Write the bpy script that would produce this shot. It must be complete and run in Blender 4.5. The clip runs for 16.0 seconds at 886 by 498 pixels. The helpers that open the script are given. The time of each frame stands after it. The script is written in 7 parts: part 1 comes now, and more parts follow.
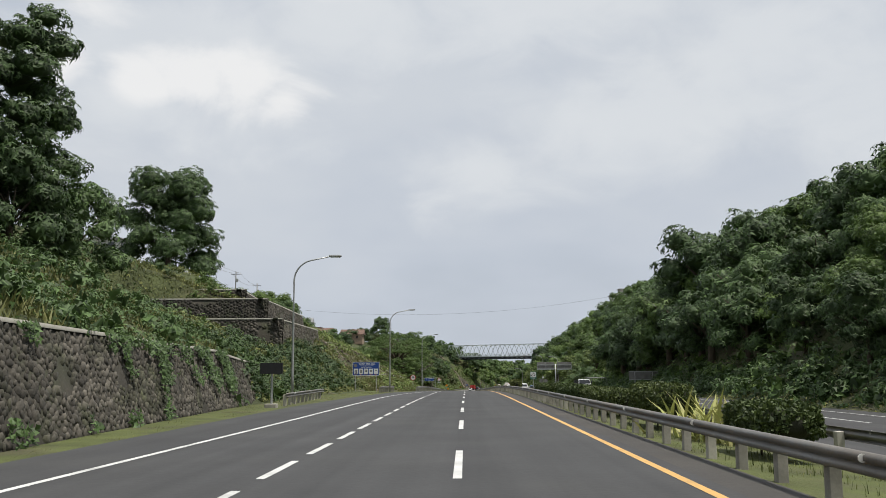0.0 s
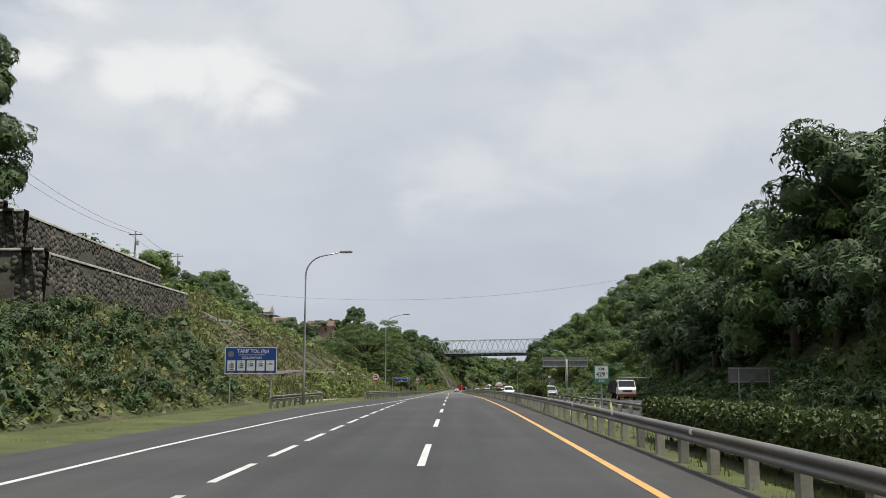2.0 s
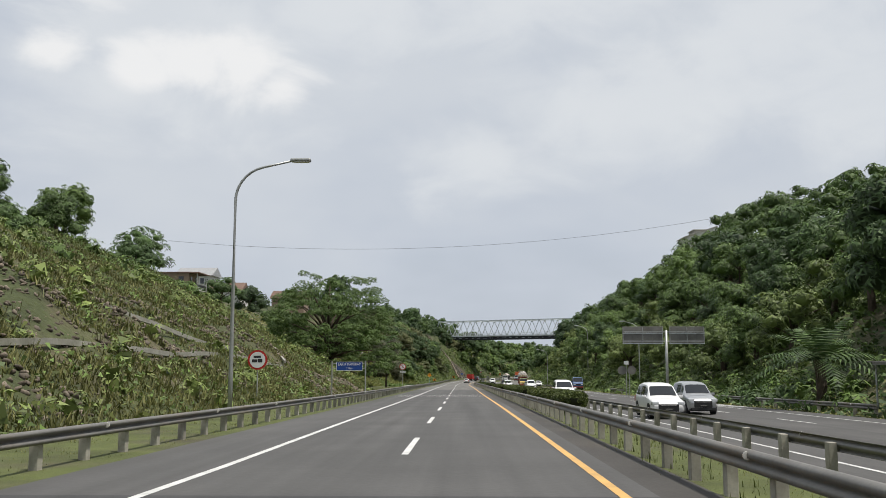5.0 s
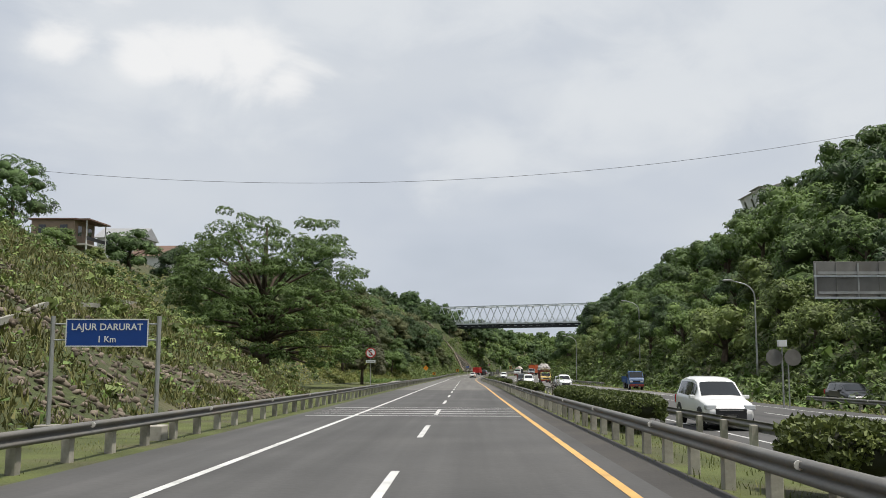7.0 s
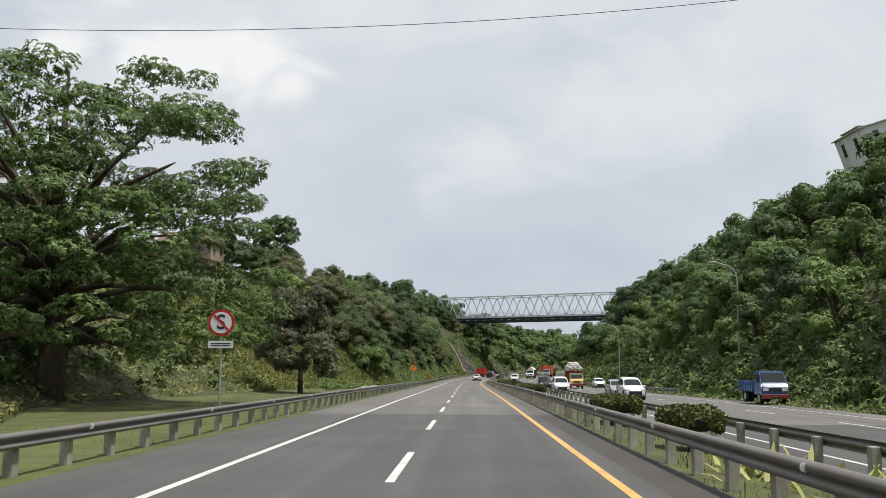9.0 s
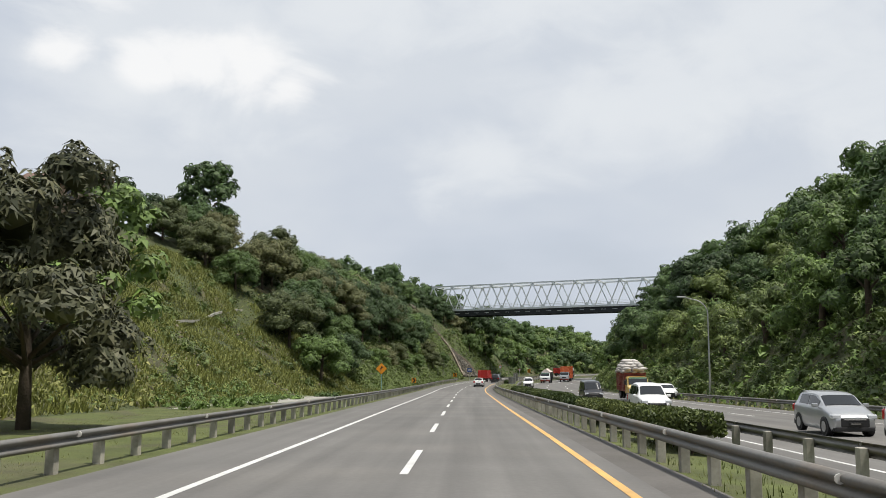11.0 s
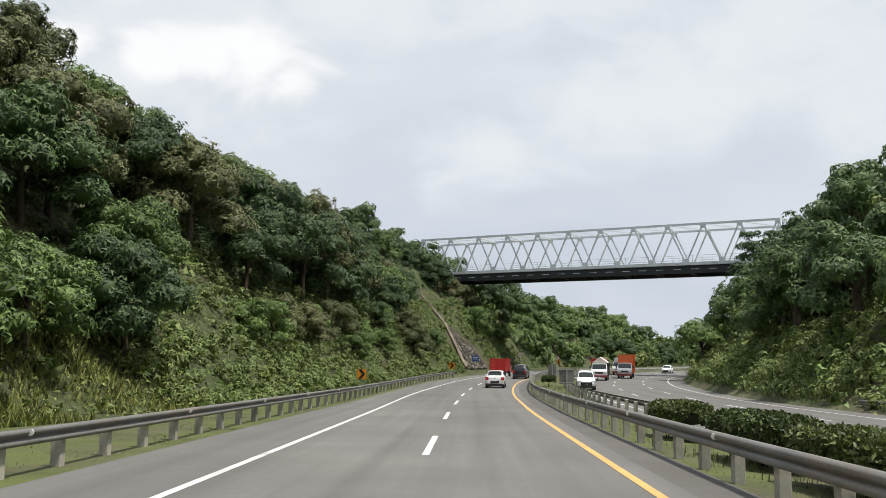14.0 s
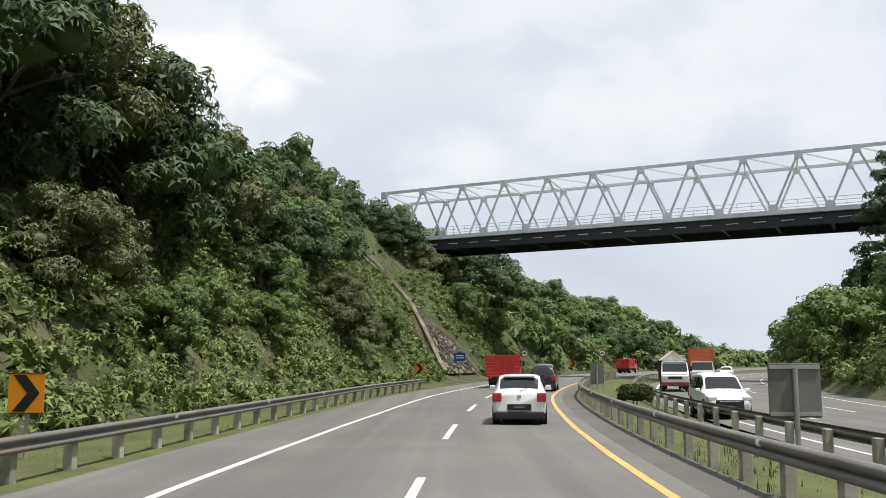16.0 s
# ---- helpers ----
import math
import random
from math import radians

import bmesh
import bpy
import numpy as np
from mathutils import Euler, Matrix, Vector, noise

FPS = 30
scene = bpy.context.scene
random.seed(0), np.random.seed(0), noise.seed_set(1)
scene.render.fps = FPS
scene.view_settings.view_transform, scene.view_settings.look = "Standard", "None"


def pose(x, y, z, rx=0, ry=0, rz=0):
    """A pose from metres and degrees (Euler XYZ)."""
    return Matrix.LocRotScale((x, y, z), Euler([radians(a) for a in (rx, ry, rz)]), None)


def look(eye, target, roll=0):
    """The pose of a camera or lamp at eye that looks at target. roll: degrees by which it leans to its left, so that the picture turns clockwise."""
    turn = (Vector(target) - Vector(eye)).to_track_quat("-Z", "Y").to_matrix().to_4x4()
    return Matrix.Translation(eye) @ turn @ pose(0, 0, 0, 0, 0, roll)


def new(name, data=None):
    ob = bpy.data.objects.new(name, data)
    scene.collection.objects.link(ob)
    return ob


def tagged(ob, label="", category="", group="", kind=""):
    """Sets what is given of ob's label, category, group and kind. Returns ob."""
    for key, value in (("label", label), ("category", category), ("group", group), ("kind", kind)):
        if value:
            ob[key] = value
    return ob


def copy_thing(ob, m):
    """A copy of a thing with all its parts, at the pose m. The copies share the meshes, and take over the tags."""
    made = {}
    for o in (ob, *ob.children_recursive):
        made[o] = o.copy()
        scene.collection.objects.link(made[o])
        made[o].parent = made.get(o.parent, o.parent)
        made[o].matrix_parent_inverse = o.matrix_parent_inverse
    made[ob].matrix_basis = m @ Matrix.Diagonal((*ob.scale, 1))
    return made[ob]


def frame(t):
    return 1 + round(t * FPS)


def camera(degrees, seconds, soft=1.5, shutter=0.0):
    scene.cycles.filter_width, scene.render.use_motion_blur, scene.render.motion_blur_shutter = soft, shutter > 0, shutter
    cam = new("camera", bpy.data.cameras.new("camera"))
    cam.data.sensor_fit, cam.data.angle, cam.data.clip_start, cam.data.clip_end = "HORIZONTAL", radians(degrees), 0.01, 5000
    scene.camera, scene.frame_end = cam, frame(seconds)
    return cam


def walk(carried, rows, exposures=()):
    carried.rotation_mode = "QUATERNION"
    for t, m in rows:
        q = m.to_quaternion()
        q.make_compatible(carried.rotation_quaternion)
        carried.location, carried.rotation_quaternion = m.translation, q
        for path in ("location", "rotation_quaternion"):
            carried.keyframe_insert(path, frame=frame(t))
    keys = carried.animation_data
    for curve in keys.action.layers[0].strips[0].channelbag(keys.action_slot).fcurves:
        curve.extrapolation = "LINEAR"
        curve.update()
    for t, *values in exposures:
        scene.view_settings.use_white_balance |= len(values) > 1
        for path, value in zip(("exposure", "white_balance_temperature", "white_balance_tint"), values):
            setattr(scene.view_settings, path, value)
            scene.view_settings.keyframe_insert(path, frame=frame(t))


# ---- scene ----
cam = camera(52.976, 16.0, soft=0.55)
walk(cam, [
    (0.0, pose(0.000, 0.000, 1.650, 97.593, 0.206, 1.320)),
    (0.5, pose(0.057, 12.638, 1.541, 97.459, -0.086, 1.099)),
    (1.0, pose(0.166, 25.303, 1.430, 97.534, -0.099, 0.818)),
    (1.5, pose(0.336, 37.993, 1.318, 97.527, 0.045, 0.565)),
    (2.0, pose(0.545, 50.708, 1.203, 97.499, 0.072, 0.485)),
    (2.5, pose(0.759, 63.449, 1.076, 97.529, 0.291, 0.564)),
    (3.0, pose(0.947, 76.217, 0.926, 97.393, 0.550, 0.783)),
    (3.5, pose(1.089, 89.010, 0.742, 97.301, 0.159, 0.963)),
    (4.0, pose(1.199, 101.830, 0.524, 97.235, 0.033, 1.002)),
    (4.5, pose(1.297, 114.608, 0.276, 96.914, -0.054, 1.035)),
    (5.0, pose(1.374, 127.275, 0.001, 96.754, -0.000, 1.186)),
    (5.5, pose(1.417, 139.831, -0.298, 96.638, -0.000, 1.350)),
    (6.0, pose(1.427, 152.277, -0.619, 96.655, 0.066, 1.483)),
    (6.5, pose(1.420, 164.612, -0.959, 96.516, 0.056, 1.525)),
    (7.0, pose(1.404, 176.837, -1.307, 96.352, -0.143, 1.535)),
    (7.5, pose(1.390, 188.952, -1.652, 96.451, -0.232, 1.481)),
    (8.0, pose(1.386, 200.957, -1.990, 96.377, 0.154, 1.473)),
    (8.5, pose(1.379, 212.936, -2.324, 96.462, 0.172, 1.546)),
    (9.0, pose(1.350, 224.971, -2.656, 96.474, -0.082, 1.671)),
    (9.5, pose(1.306, 237.063, -2.986, 96.476, -0.121, 1.646)),
    (10.0, pose(1.273, 249.213, -3.308, 96.573, -0.000, 1.568)),
    (10.5, pose(1.254, 261.419, -3.623, 96.592, -0.000, 1.541)),
    (11.0, pose(1.230, 273.682, -3.942, 96.708, 0.025, 1.609)),
    (11.5, pose(1.191, 286.002, -4.279, 96.335, -0.105, 1.668)),
    (12.0, pose(1.138, 298.378, -4.632, 96.306, 0.025, 1.737)),
    (12.5, pose(1.075, 310.788, -4.989, 96.422, 0.224, 1.798)),
    (13.0, pose(1.002, 323.208, -5.344, 96.382, -0.098, 1.807)),
    (13.5, pose(0.922, 335.639, -5.702, 96.349, -0.402, 1.801)),
    (14.0, pose(0.840, 348.082, -6.059, 96.292, -0.525, 1.774)),
    (14.5, pose(0.773, 360.535, -6.412, 96.324, -0.521, 1.651)),
    (15.0, pose(0.748, 373.000, -6.754, 96.445, -0.307, 1.409)),
    (15.5, pose(0.788, 385.476, -7.084, 96.464, 0.236, 1.140)),
    (16.0, pose(0.919, 397.962, -7.407, 96.751, 0.142, 0.628)),
], exposures=[(0.0, -0.05), (7.0, 0.0), (9.0, 0.05), (12.5, 0.12), (14.5, 0.2), (16.0, 0.28)])

# ---- sky, sun, exposure ----
SUN_EL, SUN_AZ = radians(69), radians(112)   # azimuth from +y towards +x
sun_dir = Vector((math.sin(SUN_AZ) * math.cos(SUN_EL), math.cos(SUN_AZ) * math.cos(SUN_EL), math.sin(SUN_EL)))
sun = new("sun", bpy.data.lights.new("sun", "SUN"))
sun.data.energy, sun.data.angle, sun.data.color = 4.2, radians(3.0), (1.0, 0.95, 0.87)
sun.matrix_world = look((0, 0, 300), tuple(Vector((0, 0, 300)) - sun_dir))
scene.view_settings.exposure = 0.0


def sky_world():
    w = bpy.data.worlds.new("cloudy_sky")
    scene.world = w
    w.use_nodes = True
    nt = w.node_tree
    nt.nodes.clear()
    N, L = nt.nodes.new, nt.links.new

    def math_node(op, a, b=None, c=None):
        n = N("ShaderNodeMath")
        n.operation = op
        for i, v in enumerate((a, b, c)):
            if v is None:
                continue
            if isinstance(v, (int, float)):
                n.inputs[i].default_value = v
            else:
                L(v, n.inputs[i])
        return n.outputs[0]

    def smooth(v, lo, hi):
        n = N("ShaderNodeMapRange")
        n.interpolation_type = "SMOOTHSTEP"
        L(v, n.inputs["Value"])
        n.inputs["From Min"].default_value, n.inputs["From Max"].default_value = lo, hi
        return n.outputs["Result"]

    def mixc(f, a, b):
        n = N("ShaderNodeMix")
        n.data_type = "RGBA"
        L(f, n.inputs[0])
        for i, v in ((6, a), (7, b)):
            if isinstance(v, tuple):
                n.inputs[i].default_value = (*v, 1)
            else:
                L(v, n.inputs[i])
        return n.outputs[2]

    tc = N("ShaderNodeTexCoord").outputs["Generated"]

    def cloud_noise(scale, detail, stretch, dist=0.0):
        mp = N("ShaderNodeMapping")
        mp.inputs["Scale"].default_value = (1, 1, stretch)
        L(tc, mp.inputs["Vector"])
        n = N("ShaderNodeTexNoise")
        n.inputs["Scale"].default_value, n.inputs["Detail"].default_value = scale, detail
        n.inputs["Roughness"].default_value, n.inputs["Distortion"].default_value = 0.55, dist
        L(mp.outputs[0], n.inputs["Vector"])
        return n.outputs["Fac"]

    sky = N("ShaderNodeTexSky")
    sky.sky_type = "NISHITA"
    sky.sun_disc = False
    sky.sun_elevation, sky.sun_rotation = SUN_EL, SUN_AZ
    sky.air_density, sky.dust_density = 1.2, 3.0
    bg_blue = N("ShaderNodeVectorMath")
    bg_blue.operation = "SCALE"
    L(sky.outputs[0], bg_blue.inputs[0])
    bg_blue.inputs["Scale"].default_value = 0.10
    base = cloud_noise(2.2, 4.0, 2.2)
    fine = cloud_noise(7.5, 8.0, 1.8, 0.35)
    veil = mixc(smooth(base, 0.35, 0.65), (0.545, 0.595, 0.675), (0.625, 0.665, 0.72))
    sky_c = mixc(math_node("MULTIPLY_ADD", smooth(base, 0.30, 0.48), 0.12, 0.88), bg_blue.outputs[0], veil)
    # heaps of cloud: direction and half-width
    def heaps(rows, squash):
        heap = None
        for az, el, wid in rows:
            d = (math.sin(radians(az)) * math.cos(radians(el)), math.cos(radians(az)) * math.cos(radians(el)), math.sin(radians(el)))
            sub = N("ShaderNodeVectorMath")
            sub.operation = "SUBTRACT"
            L(tc, sub.inputs[0])
            sub.inputs[1].default_value = d
            sc = N("ShaderNodeVectorMath")
            sc.operation = "MULTIPLY"
            L(sub.outputs[0], sc.inputs[0])
            sc.inputs[1].default_value = (1.0 / wid, 1.0 / wid, squash / wid)
            ln = N("ShaderNodeVectorMath")
            ln.operation = "LENGTH"
            L(sc.outputs[0], ln.inputs[0])
            m = math_node("SUBTRACT", 1.0, ln.outputs["Value"])
            heap = m if heap is None else math_node("MAXIMUM", heap, m)
        return heap

    ragged = math_node("SUBTRACT", fine, 0.5)
    soft = math_node("ADD", heaps(VEILS, 1.9), math_node("MULTIPLY", ragged, 2.6))
    pale = mixc(math_node("MULTIPLY", smooth(soft, -0.3, 0.9), 0.62), sky_c, (0.785, 0.81, 0.83))
    edge = math_node("ADD", heaps(CLOUDS, 1.7), math_node("MULTIPLY", ragged, 2.4))
    out = mixc(math_node("MULTIPLY", smooth(edge, -0.05, 0.75), 0.85), pale, (0.90, 0.90, 0.90))
    bg = N("ShaderNodeBackground")
    L(out, bg.inputs["Color"])
    bg.inputs["Strength"].default_value = 1.0
    o = N("ShaderNodeOutputWorld")
    L(bg.outputs[0], o.inputs["Surface"])


# azimuth, elevation, half-width of the white heaps and of the broad pale veils
CLOUDS = [(-11.6, 16.9, 0.055), (-14.2, 17.8, 0.072), (-17.2, 17.8, 0.065), (-20.6, 17.2, 0.050), (-25.5, 17.6, 0.04), (-25, 23.5, 0.08), (-10, 26, 0.08)]
VEILS = [(2.0, 12.6, 0.10), (8.0, 15.5, 0.13), (13.5, 16.5, 0.14), (19, 18.5, 0.16), (24, 16, 0.15), (5, 23, 0.15), (-9, 22, 0.15), (-17, 19.5, 0.19), (-22, 16.0, 0.14), (-2, 28, 0.2), (16, 26, 0.2)]
sky_world()

# ---- materials ----
def material(name, color, rough=0.8, metal=0.0, vary=0.25, scale=3.0, fine=40.0, bump=0.15, object_vary=0.0, island_vary=0.0, tint=None,
             spec=0.5, dirt=None, dirt_amount=0.0, trans=0.0, coat=0.0, bump_dist=0.02, streak=0.0):
    """A surface with mottling at two scales, relief and, where wanted, tone that differs from piece to piece."""
    m = bpy.data.materials.new(name)
    m.use_nodes = True
    nt = m.node_tree
    N, L = nt.nodes.new, nt.links.new
    b = nt.nodes["Principled BSDF"]
    b.inputs["Roughness"].default_value, b.inputs["Metallic"].default_value = rough, metal
    b.inputs["Specular IOR Level"].default_value = spec
    if coat:
        b.inputs["Coat Weight"].default_value, b.inputs["Coat Roughness"].default_value = coat, 0.05
    geo = N("ShaderNodeNewGeometry")
    tc = N("ShaderNodeTexCoord")
    n1, n2 = N("ShaderNodeTexNoise"), N("ShaderNodeTexNoise")
    for n, sc, det in ((n1, scale, 3.0), (n2, fine, 4.0)):
        n.inputs["Scale"].default_value, n.inputs["Detail"].default_value = sc, det
        L(geo.outputs["Position"], n.inputs["Vector"])
    add = N("ShaderNodeMath")
    add.operation = "MULTIPLY_ADD"
    L(n2.outputs["Fac"], add.inputs[0])
    add.inputs[1].default_value = 0.5
    L(n1.outputs["Fac"], add.inputs[2])
    rng = N("ShaderNodeMapRange")
    L(add.outputs[0], rng.inputs["Value"])
    rng.inputs["From Min"].default_value, rng.inputs["From Max"].default_value = 0.45, 1.05
    rng.inputs["To Min"].default_value, rng.inputs["To Max"].default_value = 1 - vary, 1 + vary
    val = rng.outputs["Result"]

    def scaled(v, src, amount):
        r = N("ShaderNodeMapRange")
        L(src, r.inputs["Value"])
        r.inputs["To Min"].default_value, r.inputs["To Max"].default_value = 1 - amount, 1 + amount
        k = N("ShaderNodeMath")
        k.operation = "MULTIPLY"
        L(v, k.inputs[0])
        L(r.outputs["Result"], k.inputs[1])
        return k.outputs[0]

    info = N("ShaderNodeObjectInfo")
    if streak:                                # wear drawn out along the road
        mp = N("ShaderNodeMapping")
        mp.inputs["Scale"].default_value = (1.5, 0.02, 1.0)
        L(geo.outputs["Position"], mp.inputs["Vector"])
        ns = N("ShaderNodeTexNoise")
        ns.inputs["Scale"].default_value, ns.inputs["Detail"].default_value = 1.0, 4.0
        L(mp.outputs[0], ns.inputs["Vector"])
        val = scaled(val, ns.outputs["Fac"], streak)
    if object_vary:
        val = scaled(val, info.outputs["Random"], object_vary)
    if island_vary:
        val = scaled(val, geo.outputs["Random Per Island"], island_vary)
    col = N("ShaderNodeRGB")
    col.outputs[0].default_value = (*color, 1)
    c = col.outputs[0]
    if tint:
        mx = N("ShaderNodeMix")
        mx.data_type = "RGBA"
        src = geo.outputs["Random Per Island"] if island_vary else n1.outputs["Fac"]
        if object_vary and island_vary:
            av = N("ShaderNodeMath")
            av.operation = "MULTIPLY_ADD"
            L(info.outputs["Random"], av.inputs[0])
            av.inputs[1].default_value = 0.7
            sc2 = N("ShaderNodeMath")
            sc2.operation = "MULTIPLY"
            L(geo.outputs["Random Per Island"], sc2.inputs[0])
            sc2.inputs[1].default_value = 0.3
            L(sc2.outputs[0], av.inputs[2])
            src = av.outputs[0]
        L(src, mx.inputs[0])
        L(c, mx.inputs[6])
        mx.inputs[7].default_value = (*tint, 1)
        c = mx.outputs[2]
    if dirt:
        n3 = N("ShaderNodeTexNoise")
        n3.inputs["Scale"].default_value, n3.inputs["Detail"].default_value = scale * 0.6, 5.0
        L(geo.outputs["Position"], n3.inputs["Vector"])
        r = N("ShaderNodeMapRange")
        L(n3.outputs["Fac"], r.inputs["Value"])
        r.inputs["From Min"].default_value, r.inputs["From Max"].default_value = 0.5, 0.72
        r.inputs["To Max"].default_value = dirt_amount
        mx = N("ShaderNodeMix")
        mx.data_type = "RGBA"
        L(r.outputs["Result"], mx.inputs[0])
        L(c, mx.inputs[6])
        mx.inputs[7].default_value = (*dirt, 1)
        c = mx.outputs[2]
    mul = N("ShaderNodeVectorMath")
    mul.operation = "SCALE"
    L(c, mul.inputs[0])
    L(val, mul.inputs["Scale"])
    L(mul.outputs[0], b.inputs["Base Color"])
    if bump:
        bp = N("ShaderNodeBump")
        bp.inputs["Strength"].default_value, bp.inputs["Distance"].default_value = bump, bump_dist
        L(n2.outputs["Fac"], bp.inputs["Height"])
        L(bp.outputs[0], b.inputs["Normal"])
    if trans:
        out = nt.nodes["Material Output"]
        tr = N("ShaderNodeBsdfTranslucent")
        L(mul.outputs[0], tr.inputs["Color"])
        ms = N("ShaderNodeMixShader")
        ms.inputs[0].default_value = trans
        L(b.outputs[0], ms.inputs[1])
        L(tr.outputs[0], ms.inputs[2])
        L(ms.outputs[0], out.inputs["Surface"])
    return m


M_asphalt = material("asphalt", (0.046, 0.046, 0.047), 0.86, vary=0.18, scale=0.35, fine=9.0, bump=0.25, dirt=(0.062, 0.061, 0.059), dirt_amount=0.6, streak=0.45)
M_asphalt_mid = material("asphalt_mid", (0.078, 0.076, 0.074), 0.86, vary=0.16, scale=0.35, fine=9.0, bump=0.25, dirt=(0.098, 0.094, 0.09), dirt_amount=0.6, streak=0.45)
M_asphalt_old = material("asphalt_old", (0.135, 0.130, 0.122), 0.88, vary=0.14, scale=0.3, fine=9.0, bump=0.25, dirt=(0.165, 0.155, 0.14), dirt_amount=0.6, streak=0.45)
M_shoulder = material("shoulder_asphalt", (0.105, 0.098, 0.090), 0.9, vary=0.2, scale=0.5, fine=12.0, bump=0.3, dirt=(0.10, 0.092, 0.08), dirt_amount=0.7)
M_shoulder_new = material("dark_shoulder_asphalt", (0.056, 0.052, 0.048), 0.9, vary=0.2, scale=0.5, fine=12.0, bump=0.3, dirt=(0.078, 0.068, 0.056), dirt_amount=0.7)
M_white = material("road_paint_white", (0.60, 0.60, 0.58), 0.7, vary=0.18, scale=1.5, fine=18.0, bump=0.1, dirt=(0.30, 0.30, 0.29), dirt_amount=0.5)
M_yellow = material("road_paint_yellow", (0.62, 0.37, 0.115), 0.7, vary=0.15, scale=1.5, fine=18.0, bump=0.1, dirt=(0.40, 0.25, 0.10), dirt_amount=0.6)
M_ground = material("earth_and_weeds", (0.054, 0.066, 0.022), 0.95, vary=0.45, scale=0.30, fine=2.5, bump=0.8, dirt=(0.115, 0.092, 0.055), dirt_amount=0.85, bump_dist=0.25)
M_steel = material("galvanised_steel", (0.165, 0.16, 0.148), 0.55, 0.2, vary=0.25, scale=0.8, fine=14.0, bump=0.05, dirt=(0.20, 0.15, 0.10), dirt_amount=0.55)
M_post = material("weathered_concrete_post", (0.36, 0.34, 0.29), 0.85, vary=0.25, scale=2.0, fine=18.0, bump=0.2, object_vary=0.22, dirt=(0.16, 0.15, 0.12), dirt_amount=0.7)
M_concrete = material("concrete", (0.40, 0.38, 0.34), 0.9, vary=0.25, scale=0.8, fine=9.0, bump=0.3, dirt=(0.17, 0.16, 0.13), dirt_amount=0.7)
M_truss = material("pale_grey_truss_paint", (0.62, 0.66, 0.67), 0.5, 0.1, vary=0.1, scale=0.6, fine=8.0, bump=0.05, dirt=(0.36, 0.35, 0.32), dirt_amount=0.5)
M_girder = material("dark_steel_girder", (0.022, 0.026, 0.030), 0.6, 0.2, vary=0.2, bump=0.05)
M_bark = material("bark", (0.085, 0.065, 0.045), 0.95, vary=0.35, scale=2.0, fine=15.0, bump=0.8, bump_dist=0.06)
LEAF = dict(rough=0.62, vary=0.16, scale=0.5, fine=3.0, bump=0.0, object_vary=0.22, island_vary=0.48, trans=0.14, spec=0.45)
M_leaf = [material("leaves_deep", (0.044, 0.084, 0.024), tint=(0.072, 0.120, 0.034), **LEAF),
          material("leaves_mid", (0.072, 0.128, 0.028), tint=(0.112, 0.170, 0.038), **LEAF),
          material("leaves_light", (0.100, 0.150, 0.034), tint=(0.155, 0.195, 0.052), **LEAF),
          material("leaves_brownish", (0.082, 0.115, 0.034), tint=(0.125, 0.120, 0.048), **LEAF),
          material("leaves_purplish", (0.050, 0.078, 0.030), tint=(0.092, 0.082, 0.044), **LEAF)]
M_grass = material("grass", (0.110, 0.145, 0.030), tint=(0.175, 0.172, 0.056), **LEAF)
M_drygrass = material("dry_grass", (0.175, 0.148, 0.070), tint=(0.105, 0.125, 0.045), **LEAF)
M_meadow = material("meadow_grass", (0.200, 0.236, 0.048), tint=(0.270, 0.238, 0.078), **LEAF)
M_slope = material("slope_grass", (0.098, 0.132, 0.030), tint=(0.170, 0.150, 0.058), **LEAF)
M_drain = material("dirty_drain_concrete", (0.15, 0.135, 0.105), 0.95, vary=0.35, scale=0.8, fine=8.0, bump=0.4, dirt=(0.07, 0.065, 0.04), dirt_amount=0.8)
M_rubble = material("pitched_rubble", (0.165, 0.135, 0.105), 0.95, vary=0.35, scale=1.2, fine=10.0, bump=0.5, island_vary=0.45, bump_dist=0.05, dirt=(0.06, 0.055, 0.035), dirt_amount=0.7)
M_stone = material("river_stone", (0.062, 0.056, 0.046), 0.95, vary=0.45, scale=1.2, fine=10.0, bump=0.5, island_vary=0.5, object_vary=0.4, bump_dist=0.05, dirt=(0.030, 0.034, 0.016), dirt_amount=0.85)
M_mortar = material("mossy_mortar", (0.040, 0.036, 0.027), 0.95, vary=0.4, scale=0.6, fine=6.0, bump=0.6, dirt=(0.026, 0.034, 0.012), dirt_amount=0.8, bump_dist=0.05)

# ---- the line of the road: station s, offset u to the right, height h over the carriageway ----
GRADE = [(-400, 3.4), (0, 0.0), (25, -0.22), (50, -0.44), (75, -0.71), (100, -1.09), (125, -1.60), (150, -2.21), (175, -2.90), (200, -3.61), (225, -4.31),
         (250, -4.98), (275, -5.63), (300, -6.33), (325, -7.05), (350, -7.76), (375, -8.46), (400, -9.11), (415, -9.41), (430, -9.58), (437, -9.64), (449.5, -9.75),
         (468.5, -9.87), (481, -9.96), (503, -10.12), (538, -10.4), (600, -11.0), (700, -11.5), (3000, -12.0)]
LAT = [(-400, 0.0), (0, 0.0), (50, 0.06), (100, 0.23), (185, 0.33), (240, 0.25), (300, 0.22), (330, 0.10), (375, 0.07), (386, 0.08), (394, 0.19), (402, 0.32), (412, 0.39), (420, 0.37), (431, 0.24), (438, 0.08), (448, -0.15), (3000, -0.15)]   # slight sway of the line
CURVE_S, CURVE_R, CURVE_END = 402.0, 330.0, 580.0


